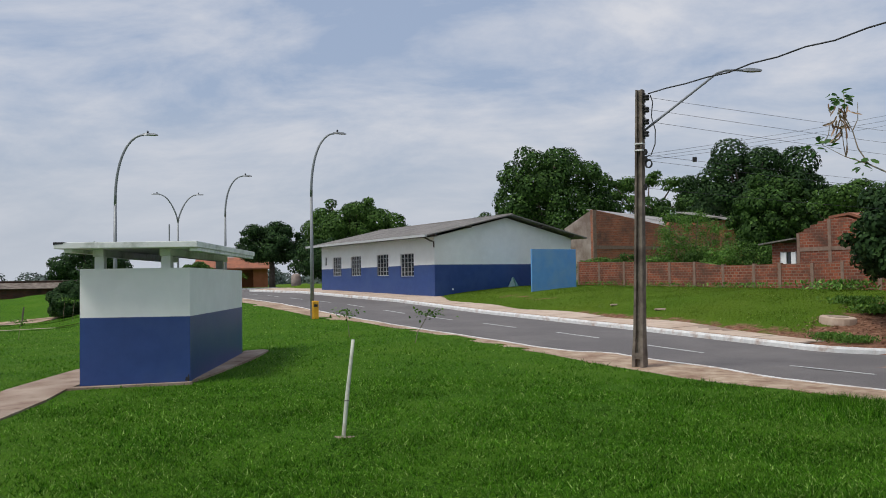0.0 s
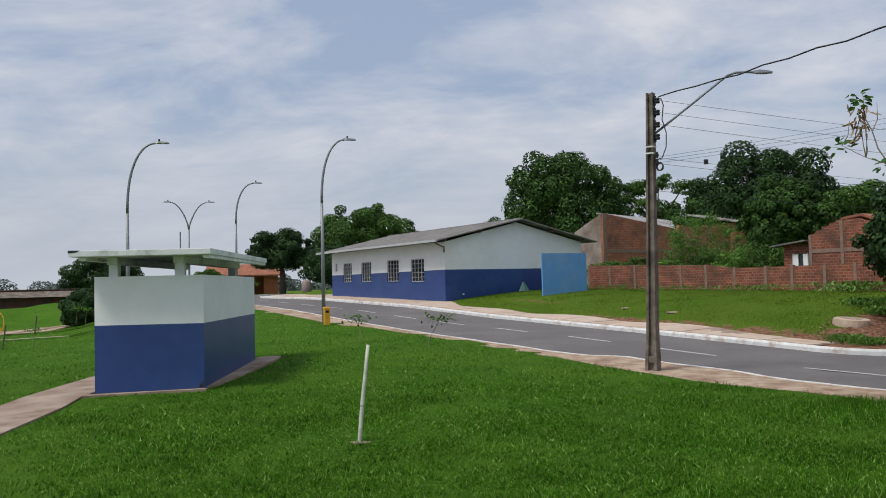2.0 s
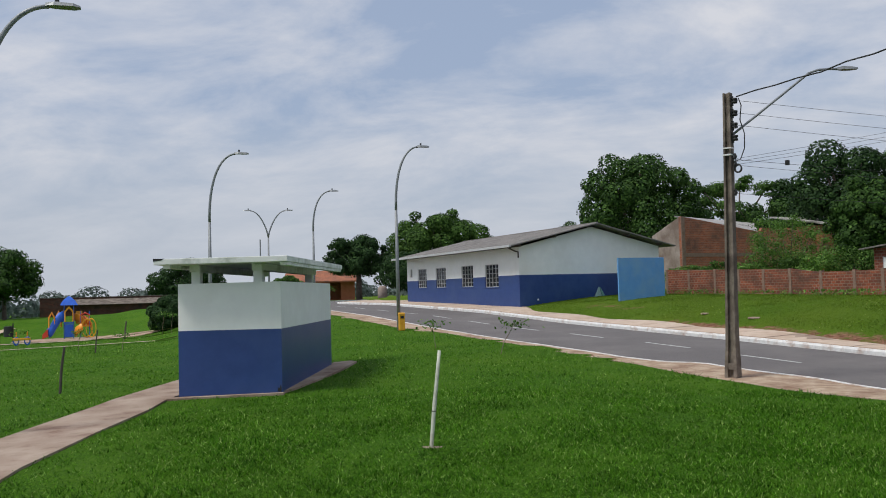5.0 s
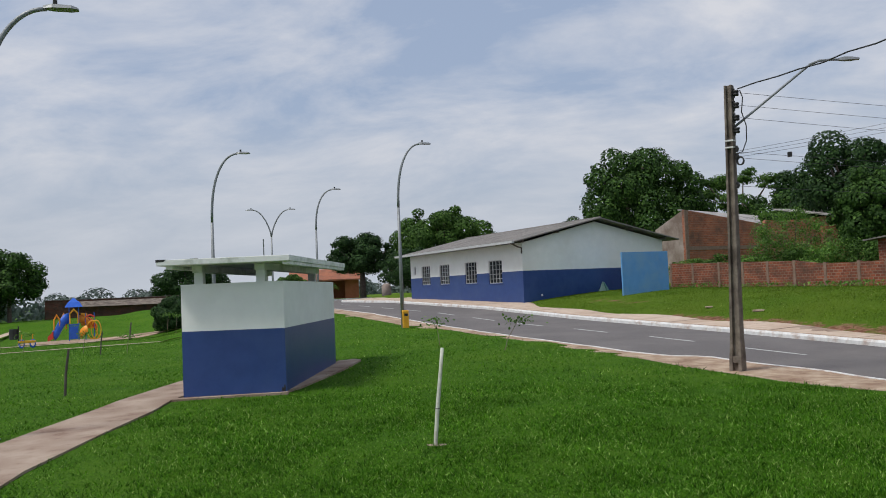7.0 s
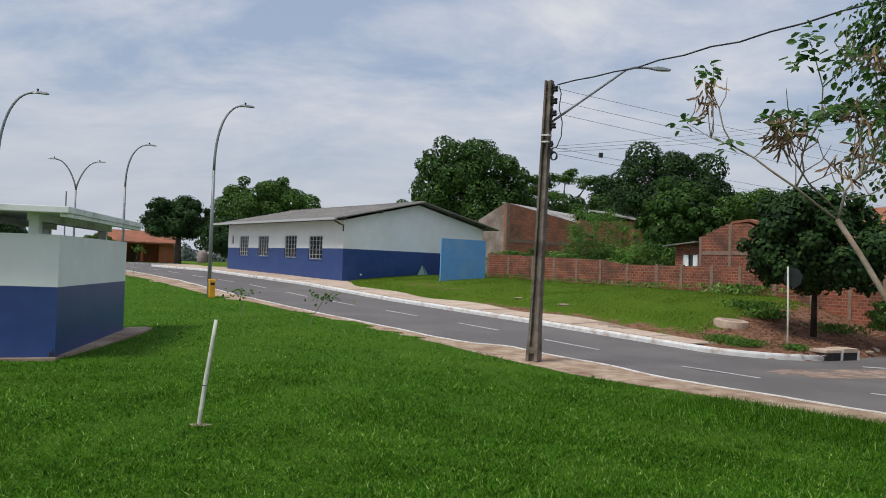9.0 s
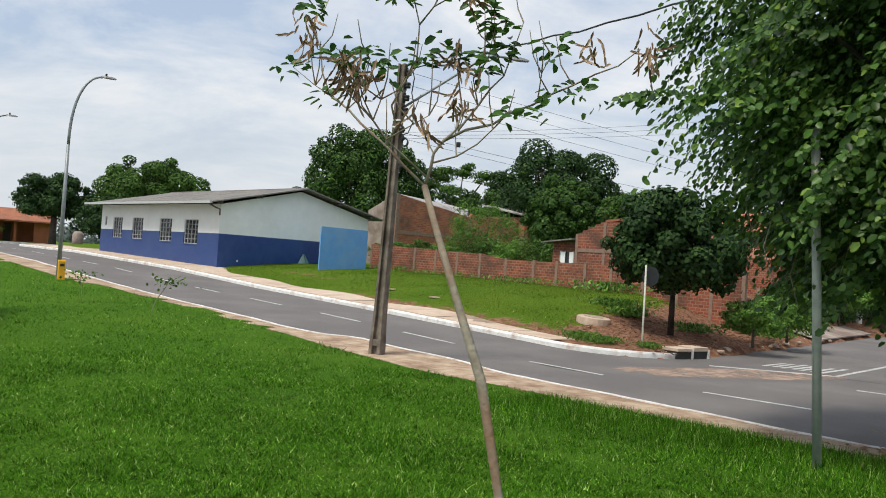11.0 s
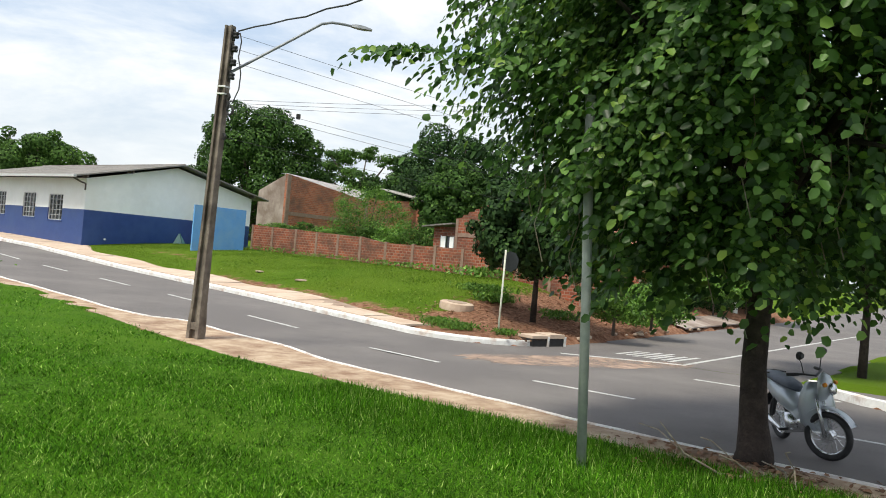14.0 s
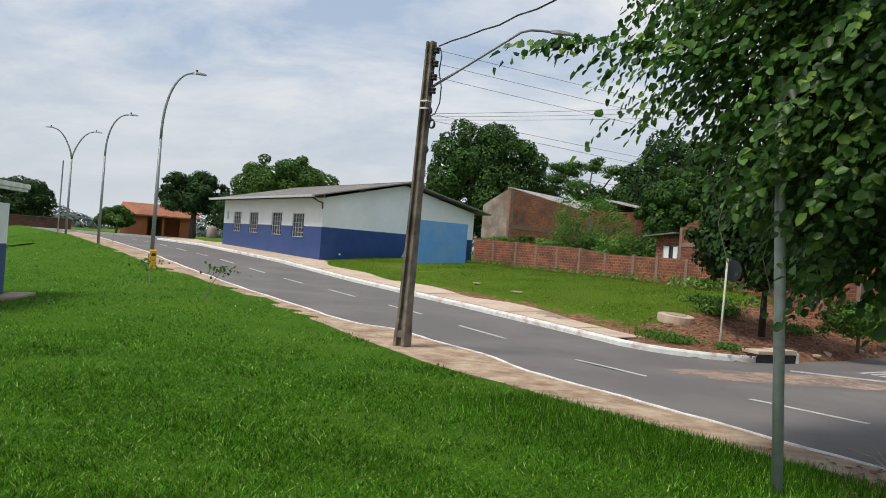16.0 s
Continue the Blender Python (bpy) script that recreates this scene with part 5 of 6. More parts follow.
# ---- big leafy tree at the roadside ----
TX, TY = 10.15, 8.55
roadside = thing("roadside_tree", "broad dense roadside tree with drooping rounded leaves", "tree", pose(TX, TY, 0))
tp = [(0.0, 0.0, -0.25), (0.02, -0.01, 0.0), (-0.02, 0.0, 0.3), (-0.06, 0.02, 0.9), (-0.05, 0.02, 1.5), (-0.02, 0.0, 2.1), (0.0, 0.0, 2.7)]
part("trunk", Mesh().tube(tp, [0.25, 0.195, 0.155, 0.133, 0.125, 0.12, 0.115], 14), BARK, roadside, "rough dark brown trunk", smooth=True)
random.seed(11)
for k in range(11):
    a = 2 * math.pi * k / 11 + random.uniform(-0.2, 0.2)
    e = Vector((math.cos(a) * random.uniform(1.9, 2.9), math.sin(a) * random.uniform(1.9, 2.9), random.uniform(2.8, 5.2)))
    s = Vector((0, 0, random.uniform(1.9, 2.7)))
    part("limb", Mesh().tube([s, s.lerp(e, 0.35) + Vector((0, 0, 0.4)), s.lerp(e, 0.7) + Vector((0, 0, 0.3)), e], [0.075, 0.055, 0.035, 0.015], 7), BARK, roadside, smooth=True)
TW = 14500
az = rng.uniform(0, 2 * math.pi, TW)
zz = 1.95 + 5.3 * rng.uniform(0, 1, TW) ** 0.85
reach = 2.85 * (0.58 + 0.42 * np.clip((zz - 1.9) / 1.5, 0, 1)) * np.sqrt(np.maximum(0.02, 1 - np.abs((zz - 3.4) / 4.0) ** 3)) * (1 + 0.13 * np.sin(az * 5 + zz * 1.3) + 0.12 * np.sin(az * 9 - zz * 2.1))
rr_ = reach * rng.uniform(0.02, 1, TW) ** 0.4
zz = zz + 0.3 * np.sin(az * 7) * (zz < 2.4)
seat = np.column_stack([rr_ * np.cos(az), rr_ * np.sin(az), zz])
seat = seat[~((np.hypot(seat[:, 0], seat[:, 1]) < 0.8) & (seat[:, 2] < 2.3))]
void = np.sin(seat[:, 0] * 2.6 + 1.0) * np.sin(seat[:, 1] * 2.9 + 0.4) * np.sin(seat[:, 2] * 2.7 + 2.0)
seat = seat[(void > -0.22) | (rng.uniform(0, 1, len(seat)) < 0.12)]     # gaps between the leafy boughs
near_right = (seat[:, 0] * 0.79 - seat[:, 1] * 0.61 > 0.15) & (-seat[:, 0] * 0.61 - seat[:, 1] * 0.79 > 0.3) & (seat[:, 2] < 4.0)
seat = seat[~near_right | (rng.uniform(0, 1, len(seat)) < 0.3)]         # the open, hollow side over the kerb
extra = []
for k in range(36):          # a longer spray that reaches out over the lawn
    t = k / 35
    extra.append((-2.2 - 2.2 * t, -0.3 - 0.35 * t, 3.56 - 0.1 * t + 0.15 * math.sin(2.5 * t)))
seat = np.concatenate([seat, np.array(extra)])
hd = unit(np.concatenate([seat[:-36, :2] * np.array([[1.0, 1.0]]), np.tile(np.array([[-1.0, -0.1]]), (36, 1))]) + rng.normal(size=(len(seat), 2)) * 0.7)
lb, la, ln, ls = [], [], [], []
for k, (p, h) in enumerate(zip(seat, hd)):
    length = rng.uniform(0.28, 0.62)
    dv = np.array((h[0], h[1], rng.uniform(-0.95, 0.1) if k < len(seat) - 36 else rng.uniform(-0.2, 0.25)))
    side = np.array((-h[1], h[0], 0))
    for j in range(9):
        t = j / 8
        q = p + dv * length * t + np.array((0, 0, -0.18 * t * t))
        sg = 1 if j % 2 else -1
        lb.append(q); la.append(side * sg * 0.8 + dv * 0.5 + np.array((0, 0, -0.5)) + rng.normal(size=3) * 0.25)
        ln.append(np.array((h[0] * 0.8, h[1] * 0.8, 0.55)) + rng.normal(size=3) * 0.45); ls.append(rng.uniform(0.065, 0.125))
part("crown", leaves("crown", np.array(lb), np.array(la), np.array(ln), np.array(ls), LEAF_NEAR), LEAF_NEAR, roadside, "rounded mid-green leaves, some yellowing")
for k in range(34):
    a = rng.uniform(0, 2 * math.pi)
    p = Vector((math.cos(a) * rng.uniform(1.2, 2.8), math.sin(a) * rng.uniform(1.2, 2.8), rng.uniform(2.6, 4.2)))
    part("hanging_twig", Mesh().tube([p, p + Vector((0.06, 0.02, -0.35)), p + Vector((0.0, 0.08, -0.7)), p + Vector((0.1, 0.05, -1.05))], 0.006, 5), SAPBARK, roadside)
second = tree("corner_tree", "leafy tree on the grass corner across the street", 18.34, 16.6, -0.07, 0.09, 3.6, (3.0, 3.0, 3.0), 9000, 0.17, LEAF_NEAR, 30, bark=BARK, shell=(0.4, 1.1))

# dead branches and litter at the tree's foot
for k in range(3):
    br = thing("fallen_branch", "thin bare fallen branch at the tree's foot", "branch", pose(9.15 + 0.35 * k, 7.75 - 0.12 * k, zr(1.5) + 0.12, 0, 0, 35 * k), "fallen branches")
    part("stem", Mesh().tube([(-0.5, 0.1, 0.5 - 0.2 * k), (-0.25, 0.05, 0.22), (0.1, 0, 0.05), (0.5, -0.1, 0.03), (0.8, 0.05, 0.05)], [0.005, 0.009, 0.013, 0.011, 0.006], 6), SAPBARK, br)
    part("twig", Mesh().tube([(-0.25, 0.05, 0.22), (-0.45, 0.2, 0.4), (-0.65, 0.22, 0.45)], 0.005, 5), SAPBARK, br)
ns = 420
ss, ww = rng.normal(1.0, 0.75, ns), rng.normal(12.75, 0.38, ns)
s2, w2 = rng.uniform(10, 14.5, 2400), rng.uniform(21, 30, 2400)
ss, ww = np.concatenate([ss, s2 + 0.15 * (w2 - 22)]), np.concatenate([ww, w2])
pos = np.array([(*at(s, w), (zr(s) + 0.115 if w < near_edge(s) - 0.1 and w > verge_edge(s) else zr(s) + 0.02 if w < 19.5 and w > 13 else ground_z(s, w) + 0.02)) for s, w in zip(ss, ww)])
tagged(new("leaf_litter", leaves("leaf_litter", pos, rng.normal(size=pos.shape) * np.array((1, 1, 0.15)), rng.normal(size=pos.shape) * 0.3 + np.array((0, 0, 1)), rng.uniform(0.04, 0.1, len(pos)), LITTER)), "scattered brown dead leaves on bare earth", "leaf litter", kind="stuff")

# ---- sapling by the camera ----
sap = thing("sapling", "slender leaning sapling with withered brown leaf bunches", "sapling")


branches = [
    ([(0.0, 0.0, 0.0), (-0.058, 0.03, 0.059), (-0.117, 0.07, 0.127), (-0.195, 0.11, 0.2), (-0.239, 0.15, 0.252), (-0.3, 0.2, 0.303), (-0.328, 0.23, 0.38), (-0.337, 0.25, 0.461), (-0.368, 0.27, 0.562)], 0.0085),
    ([(-0.3, 0.2, 0.303), (-0.361, 0.3, 0.354), (-0.441, 0.35, 0.424)], 0.004),
    ([(0.0, 0.0, 0.032), (-0.048, -0.03, 0.074), (-0.11, -0.05, 0.131), (-0.146, -0.07, 0.183), (-0.187, -0.09, 0.226), (-0.221, -0.1, 0.263)], 0.007),
    ([(-0.146, -0.07, 0.183), (-0.124, -0.05, 0.246), (-0.145, -0.05, 0.306), (-0.157, -0.05, 0.361)], 0.004),
    ([(-0.11, -0.05, 0.131), (-0.073, -0.07, 0.149), (-0.029, -0.09, 0.17), (0.013, -0.11, 0.191)], 0.004),
    ([(-0.117, 0.07, 0.127), (-0.086, 0.07, 0.185), (-0.099, 0.05, 0.245), (-0.056, 0.05, 0.322), (-0.024, 0.05, 0.379), (-0.015, 0.05, 0.487), (-0.034, 0.05, 0.576), (-0.056, 0.05, 0.666)], 0.0065),
    ([(-0.015, 0.05, 0.487), (0.028, 0.01, 0.529), (0.091, -0.03, 0.553), (0.126, -0.05, 0.582)], 0.0045),
    ([(0.0, 0.0, 0.0), (0.019, 0.0, 0.061), (0.026, 0.0, 0.097), (0.054, 0.0, 0.133), (0.091, 0.01, 0.166), (0.112, 0.03, 0.224), (0.105, 0.05, 0.29), (0.096, 0.05, 0.379)], 0.0085),
    ([(0.054, 0.0, 0.133), (0.123, 0.05, 0.173), (0.207, 0.11, 0.198), (0.272, 0.15, 0.243), (0.336, 0.17, 0.268), (0.392, 0.17, 0.3), (0.461, 0.15, 0.326), (0.522, 0.11, 0.352), (0.58, 0.05, 0.365), (0.636, 0.01, 0.406)], 0.0075),
    ([(0.098, 0.01, 0.166), (0.159, 0.05, 0.245), (0.199, 0.07, 0.301), (0.24, 0.09, 0.342), (0.273, 0.11, 0.429), (0.303, 0.11, 0.511)], 0.006),
    ([(0.026, 0.0, 0.07), (0.091, -0.05, 0.083), (0.149, -0.07, 0.115), (0.193, -0.08, 0.156), (0.245, -0.09, 0.209)], 0.005),
    ([(0.355, 0.17, 0.293), (0.369, 0.19, 0.372), (0.401, 0.2, 0.434)], 0.004),
    ([(0.159, 0.05, 0.245), (0.145, 0.05, 0.326), (0.18, 0.05, 0.397)], 0.004),
    ([(0.24, 0.09, 0.342), (0.213, 0.07, 0.42), (0.209, 0.05, 0.505)], 0.004),
]
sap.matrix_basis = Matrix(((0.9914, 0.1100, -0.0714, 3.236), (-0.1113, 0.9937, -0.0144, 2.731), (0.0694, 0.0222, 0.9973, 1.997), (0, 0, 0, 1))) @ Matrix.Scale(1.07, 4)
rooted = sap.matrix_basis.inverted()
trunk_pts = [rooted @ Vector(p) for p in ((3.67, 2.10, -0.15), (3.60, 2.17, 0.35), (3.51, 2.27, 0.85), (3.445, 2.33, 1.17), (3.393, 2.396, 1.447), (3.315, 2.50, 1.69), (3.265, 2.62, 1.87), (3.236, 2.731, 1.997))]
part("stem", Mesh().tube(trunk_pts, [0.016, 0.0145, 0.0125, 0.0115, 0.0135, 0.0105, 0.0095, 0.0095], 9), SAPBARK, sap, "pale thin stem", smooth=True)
for pts, r in branches:
    part("branch", Mesh().tube(pts, [0.62 * r * (1 - 0.6 * i / (len(pts) - 1)) for i in range(len(pts))], 6), SAPBARK, sap, smooth=True)
for k in range(46):              # fine twigs that fork off the branches
    pts, r = branches[k % len(branches)]
    p = Vector(pts[rng.integers(1, len(pts))])
    q = Vector((rng.uniform(-0.08, 0.08), rng.normal() * 0.04, rng.uniform(0.07, 0.17)))
    part("twig", Mesh().tube([p, p + Vector((q.x * 0.7, q.y * 0.5, q.z * 0.4)), p + q], [0.0026, 0.002, 0.0011], 5), SAPBARK, sap)
tips = [(-0.368, 0.27, 0.605, 10), (-0.445, 0.35, 0.433, 8), (-0.313, 0.21, 0.309, 7), (-0.25, -0.1, 0.356, 9), (-0.158, -0.05, 0.372, 10), (-0.105, -0.05, 0.323, 8), (-0.002, 0.05, 0.383, 9), (0.052, 0.05, 0.411, 9), (0.026, 0.0, 0.583, 8), (-0.077, 0.05, 0.598, 10), (0.17, 0.05, 0.54, 10), (0.209, 0.05, 0.483, 11), (0.186, 0.05, 0.401, 10), (0.243, 0.09, 0.431, 10), (0.177, 0.05, 0.351, 8), (0.255, -0.09, 0.209, 8), (0.416, 0.2, 0.449, 10), (0.398, 0.17, 0.293, 8), (0.48, 0.15, 0.323, 7), (-0.056, 0.05, 0.666, 10)]
lb, la, ln = [], [], []
for x, y, z, n in tips:
    for j in range(int(n * 2.0)):
        a = rng.uniform(0, 2 * math.pi)
        dv = np.array((math.cos(a), math.sin(a) * 0.8, rng.uniform(-0.6, 0.4)))
        lb.append(np.array((x, y, z)) + dv * 0.012 + rng.normal(size=3) * 0.02); la.append(dv); ln.append(np.array((0, -0.4, 1)) + rng.normal(size=3) * 0.5)
part("green_leaves", leaves("green_leaves", np.array(lb), np.array(la), np.array(ln), rng.uniform(0.028, 0.05, len(lb)), LEAF_SAP, LEAF_SHAPE * np.array((1, 0.75, 1))), LEAF_SAP, sap, "whorls of fresh green leaves")
dry = [(-0.38, 0.27, 0.514, 16), (-0.228, -0.1, 0.322, 20), (-0.182, -0.09, 0.298, 20), (0.102, 0.05, 0.37, 14), (0.112, 0.03, 0.242, 14), (-0.014, -0.1, 0.192, 8), (0.126, -0.05, 0.556, 14), (0.507, 0.13, 0.419, 8), (0.659, 0.01, 0.397, 14)]
lb, la, ln = [], [], []
for x, y, z, n in dry:
    for j in range(int(n * 0.9)):
        q = np.array((x, y, z + 0.02)) + rng.normal(size=3) * np.array((0.016, 0.02, 0.025))
        way = np.array((rng.normal() * 0.35, rng.normal() * 0.4, -1.0))
        bend = rng.normal(size=3) * 0.85
        for piece in range(4):
            lb.append(q); la.append(way); ln.append(rng.normal(size=3) * 0.3 + np.array((0, -1, 0)))
            q = q + way / np.linalg.norm(way) * 0.022
            way = way + bend * 0.8
part("dry_leaves", leaves("dry_leaves", np.array(lb), np.array(la), np.array(ln), rng.uniform(0.026, 0.042, len(lb)), LEAF_DRY, STRAP_SHAPE * np.array((1, 0.9, 1.4))), LEAF_DRY, sap, "withered brown curling leaf strips")

# ---- stake, seedlings, posts ----
st = thing("stake", "slanting weathered wooden stake in the lawn", "stake")
part("shaft", Mesh().tube([(-0.76, 8.45, -0.2), (-0.742, 8.48, 0.0), (-0.71, 8.55, 0.45), (-0.68, 8.62, 0.8), (-0.655, 8.67, 1.1)], [0.023, 0.023, 0.025, 0.022, 0.02], 9), STICK, st, smooth=True)
stake_earth = [(-0.735 + 0.11 * math.cos(a) * (1 + 0.25 * math.sin(3 * a)), 8.47 + 0.08 * math.sin(a) * (1 + 0.2 * math.cos(2 * a))) for a in [2 * math.pi * k / 18 for k in range(18)]]
structure("stake_earth", Mesh().prism(stake_earth, lambda x, y: on_ground(x, y) - 0.05, lambda x, y: on_ground(x, y) + 0.012), CONCRETE, "small patch of bare earth round the stake", "earth")
part("tie", Mesh().ring((-0.713, 8.545, 0.40), (0.05, 0.04, 1), 0.031, 0.005, 14, 5), WOODDARK, st)


def seedling(x, y, h, bend, group="seedlings"):
    z = on_ground(x, y)
    th = thing("seedling", "thin young seedling tree with a few leaves", "seedling", pose(x, y, z), group)
    pts = [(0, 0, -0.1), (bend * 0.25, 0, h * 0.35), (bend * 0.75, 0, h * 0.75), (bend, 0.02, h)]
    part("stem", Mesh().tube(pts, [0.012, 0.011, 0.009, 0.005], 6), SAPBARK, th)
    n = 70
    c = np.array((bend, 0, h * 0.95)) + rng.normal(size=(n, 3)) * np.array((0.2, 0.16, 0.07))
    part("leaves", leaves("leaves", c, rng.normal(size=(n, 3)) + np.array((0, 0, -0.2)), rng.normal(size=(n, 3)) * 0.4 + np.array((0, 0, 1)), 0.085, LEAF_LIGHT), LEAF_LIGHT, th)


seedling(-1.44, 20.8, 0.85, 0.42)
seedling(-3.55, 22.6, 0.75, -0.1)
seedling(-13.5, 41.5, 1.3, 0.25)
for x, y, h in ((-22.5, 33, 0.9), (-19.0, 31, 0.8), (-24, 44, 1.2), (-26, 46.5, 1.3), (-22.5, 45.5, 1.1), (-28.0, 36, 1.0)):
    seedling(x, y, h, 0.12)
for x, y, h, r in ((-10.65, 15.4, 1.05, 0.03), (-20.6, 31.5, 1.0, 0.03), (-28.3, 46.0, 1.1, 0.05)):
    th = thing("dark_stake", "short dark wooden stake standing in the lawn", "stake", pose(x, y, on_ground(x, y)), "dark stakes")
    part("shaft", Mesh().tube([(0, 0, -0.15), (0.03, 0.02, h * 0.5), (0.11, 0.02, h)], [r, r, r * 0.85], 7), WOODDARK, th)

gp = thing("sign_post", "dull galvanised post standing among the leaves", "post", pose(7.95, 8.02, 0.1))
part("shaft", Mesh().tube([(0.03, 0, -0.3), (-0.07, 0.02, 1.5), (-0.18, 0.05, 3.3)], 0.046, 14), SIGNPOST, gp, smooth=True)
part("cap", Mesh().tube([(-0.18, 0.05, 3.3), (-0.182, 0.05, 3.33)], 0.05, 14), SIGNPOST, gp)
sp = thing("road_sign", "grey back of a road sign on a thin pale post", "road sign")
part("post", Mesh().tube([(11.23, 21.38, -0.35), (11.35, 21.7, 1.0), (11.46, 22.02, 2.13)], 0.026, 10), STICK, sp, "thin pale post", smooth=True)
part("plate", Mesh().tube([(11.62, 22.06, 1.83), (11.638, 22.072, 1.83)], 0.29, 8), surface("sign_back", (0.02, 0.024, 0.026), (0.035, 0.04, 0.042), 6, 0.8, 0, spec=0.1), sp, "dark grey octagonal plate")

# ---- street corner things ----
dr = thing("storm_drain", "concrete kerb inlet, its two openings filled with black for shade", "storm drain")
for k in range(2):
    s0, w0_, s1, w1_ = (10.08 - 0.10 * k, 21.72 + 0.64 * k, 9.99 - 0.10 * k, 22.28 + 0.64 * k)
    d1 = Vector((*at(s1, w1_), 0)) - Vector((*at(s0, w0_), 0))
    nrm = Vector((-d1.y, d1.x, 0)).normalized()
    o = Vector((*at(s0, w0_), zr(9.3)))
    q = [o, o + d1, o + d1 + nrm * 0.55, o + nrm * 0.55]
    part("cover", Mesh().prism([(p.x, p.y) for p in q], o.z + 0.2, o.z + 0.28 + 0.03 * k), FOOTPATH, dr, "pale concrete cover", bevel=0.01)
    part("side", Mesh().prism([(p.x, p.y) for p in (o + d1, o + d1 * 1.12, o + d1 * 1.12 + nrm * 0.5, o + d1 + nrm * 0.5)], o.z - 0.1, o.z + 0.25), KERB, dr)
    # no hollow here: a solid black block stands for the shade under the cover
    part("inlet_shade", Mesh().prism([(p.x, p.y) for p in (o + nrm * 0.03, o + d1 + nrm * 0.03, o + d1 + nrm * 0.5, o + nrm * 0.5)], o.z - 0.2, o.z + 0.199), DARK, dr, "solid black block standing for the shade inside the inlet")
mh = thing("manhole_cover", "round pale concrete manhole slab on the bare earth", "manhole", pose(10.87, 24.55, 0.37, 4, 3, 0))
part("slab", Mesh().tube([(0, 0, -0.15), (0, 0, 0.0), (0, 0, 0.10), (0, 0, 0.12)], [0.52, 0.52, 0.51, 0.47], 20), FOOTPATH, mh)
part("lid", Mesh().tube([(0, 0, 0.12), (0, 0, 0.135)], 0.3, 18), CONCRETE, mh)
random.seed(5)
stone_meshes = []
for k in range(6):
    bm = bmesh.new(); bmesh.ops.create_icosphere(bm, subdivisions=1, radius=0.1)
    for v in bm.verts:
        v.co = Vector((v.co.x * 1.3, v.co.y, v.co.z * 0.7)) * random.uniform(0.75, 1.2)
    me = bpy.data.meshes.new("stone"); bm.to_mesh(me); bm.free(); me.materials.append(FOOTPATH if k % 2 else CONCRETE)
    stone_meshes.append(me)
for k in range(46):
    w = random.uniform(24, 36)
    s = side_hi(w) + random.uniform(-0.1, 0.9)
    x, y = at(s, w)
    ob = tagged(new("stone", stone_meshes[k % 6]), "loose pale broken stone at the street edge", "stone", "loose stones")
    ob.matrix_basis = pose(x, y, zr(s) + 0.12, 0, 0, random.uniform(0, 360)) @ Matrix.Diagonal((*[random.uniform(0.35, 1.25)] * 3, 1))
for k in range(2):
    s, w = (20.5, 23.2, 14.8, 25.5, 17.5)[k], (22.4, 22.6, 22.2, 24.0, 23.5)[k]
    x, y = at(s, w)
    ob = tagged(new("stone", stone_meshes[k]), "small pale stone lying in the lot's grass", "stone", "loose stones")
    ob.matrix_basis = pose(x, y, lot(s, w) + 0.04, 0, 0, 40 * k) @ Matrix.Diagonal((1.6, 1.1, 0.7, 1))
structure("driveway", strip([[(side_hi(w) + 0.05, w) for w in (33.5, 36, 39, 42)], [(side_hi(w) + 1.5, w + 0.6) for w in (33.5, 36, 39, 42)]], lambda s, w: ground_z(s, w) + 0.03, 0.05), PLASTER, "grey concrete driveway off the side street", "pavement")
wp = thing("concrete_post", "short white concrete post beside the side street", "post", pose(*at(14.9, 46.5), 0.05))
part("shaft", Mesh().box(-0.11, 0.11, -0.11, 0.11, -0.3, 1.5), WHITE, wp, bevel=0.01)
gw = thing("garden_wall", "low pale garden wall along the side street", "wall", pose(*at(19, 44), 0, 0, 0, 40))
part("wall", Mesh().box(0, 26, 0, 0.18, -0.2, 1.6), PLASTER, gw)
part("coping", Mesh().box(0, 26, -0.03, 0.21, 1.601, 1.68), COLUMN, gw)
base, along, norm, size = [], [], [], []
for s, w, r, h, n in ((12.0, 20.95, 0.55, 0.3, 900), (12.8, 21.1, 0.5, 0.28, 700), (10.9, 21.6, 0.3, 0.26, 420), (13.9, 24.9, 0.55, 0.45, 900), (14.9, 25.6, 0.8, 0.4, 800), (12.3, 26.2, 0.8, 0.45, 320), (22, 29.1, 2.0, 0.4, 420), (17.5, 29.0, 1.6, 0.6, 480), (27, 29.2, 2.5, 0.35, 380), (11.9, 30.5, 1.0, 0.6, 320), (13, 34, 1.2, 0.7, 360), (31, 29.0, 1.5, 0.4, 200)):
    q = rng.normal(size=(n, 2)) * r * 0.5
    x, y = at(s, w)
    z = lot(s, w)
    base.append(np.column_stack([x + q[:, 0], y + q[:, 1], z + rng.uniform(0, 0.5, n) * h]))
    along.append(np.column_stack([rng.normal(size=(n, 2)) * 0.6, rng.uniform(0.2, 1, n)])); norm.append(rng.normal(size=(n, 3)) + np.array((0, 0, 0.5))); size.append(np.full(n, h * 0.3))
tagged(new("weeds", leaves("weeds", np.concatenate(base), np.concatenate(along), np.concatenate(norm), np.concatenate(size), LEAF_LIGHT, STRAP_SHAPE * np.array((1, 1.5, 1)))), "rank green weeds along the lot and wall", "weeds", kind="stuff")


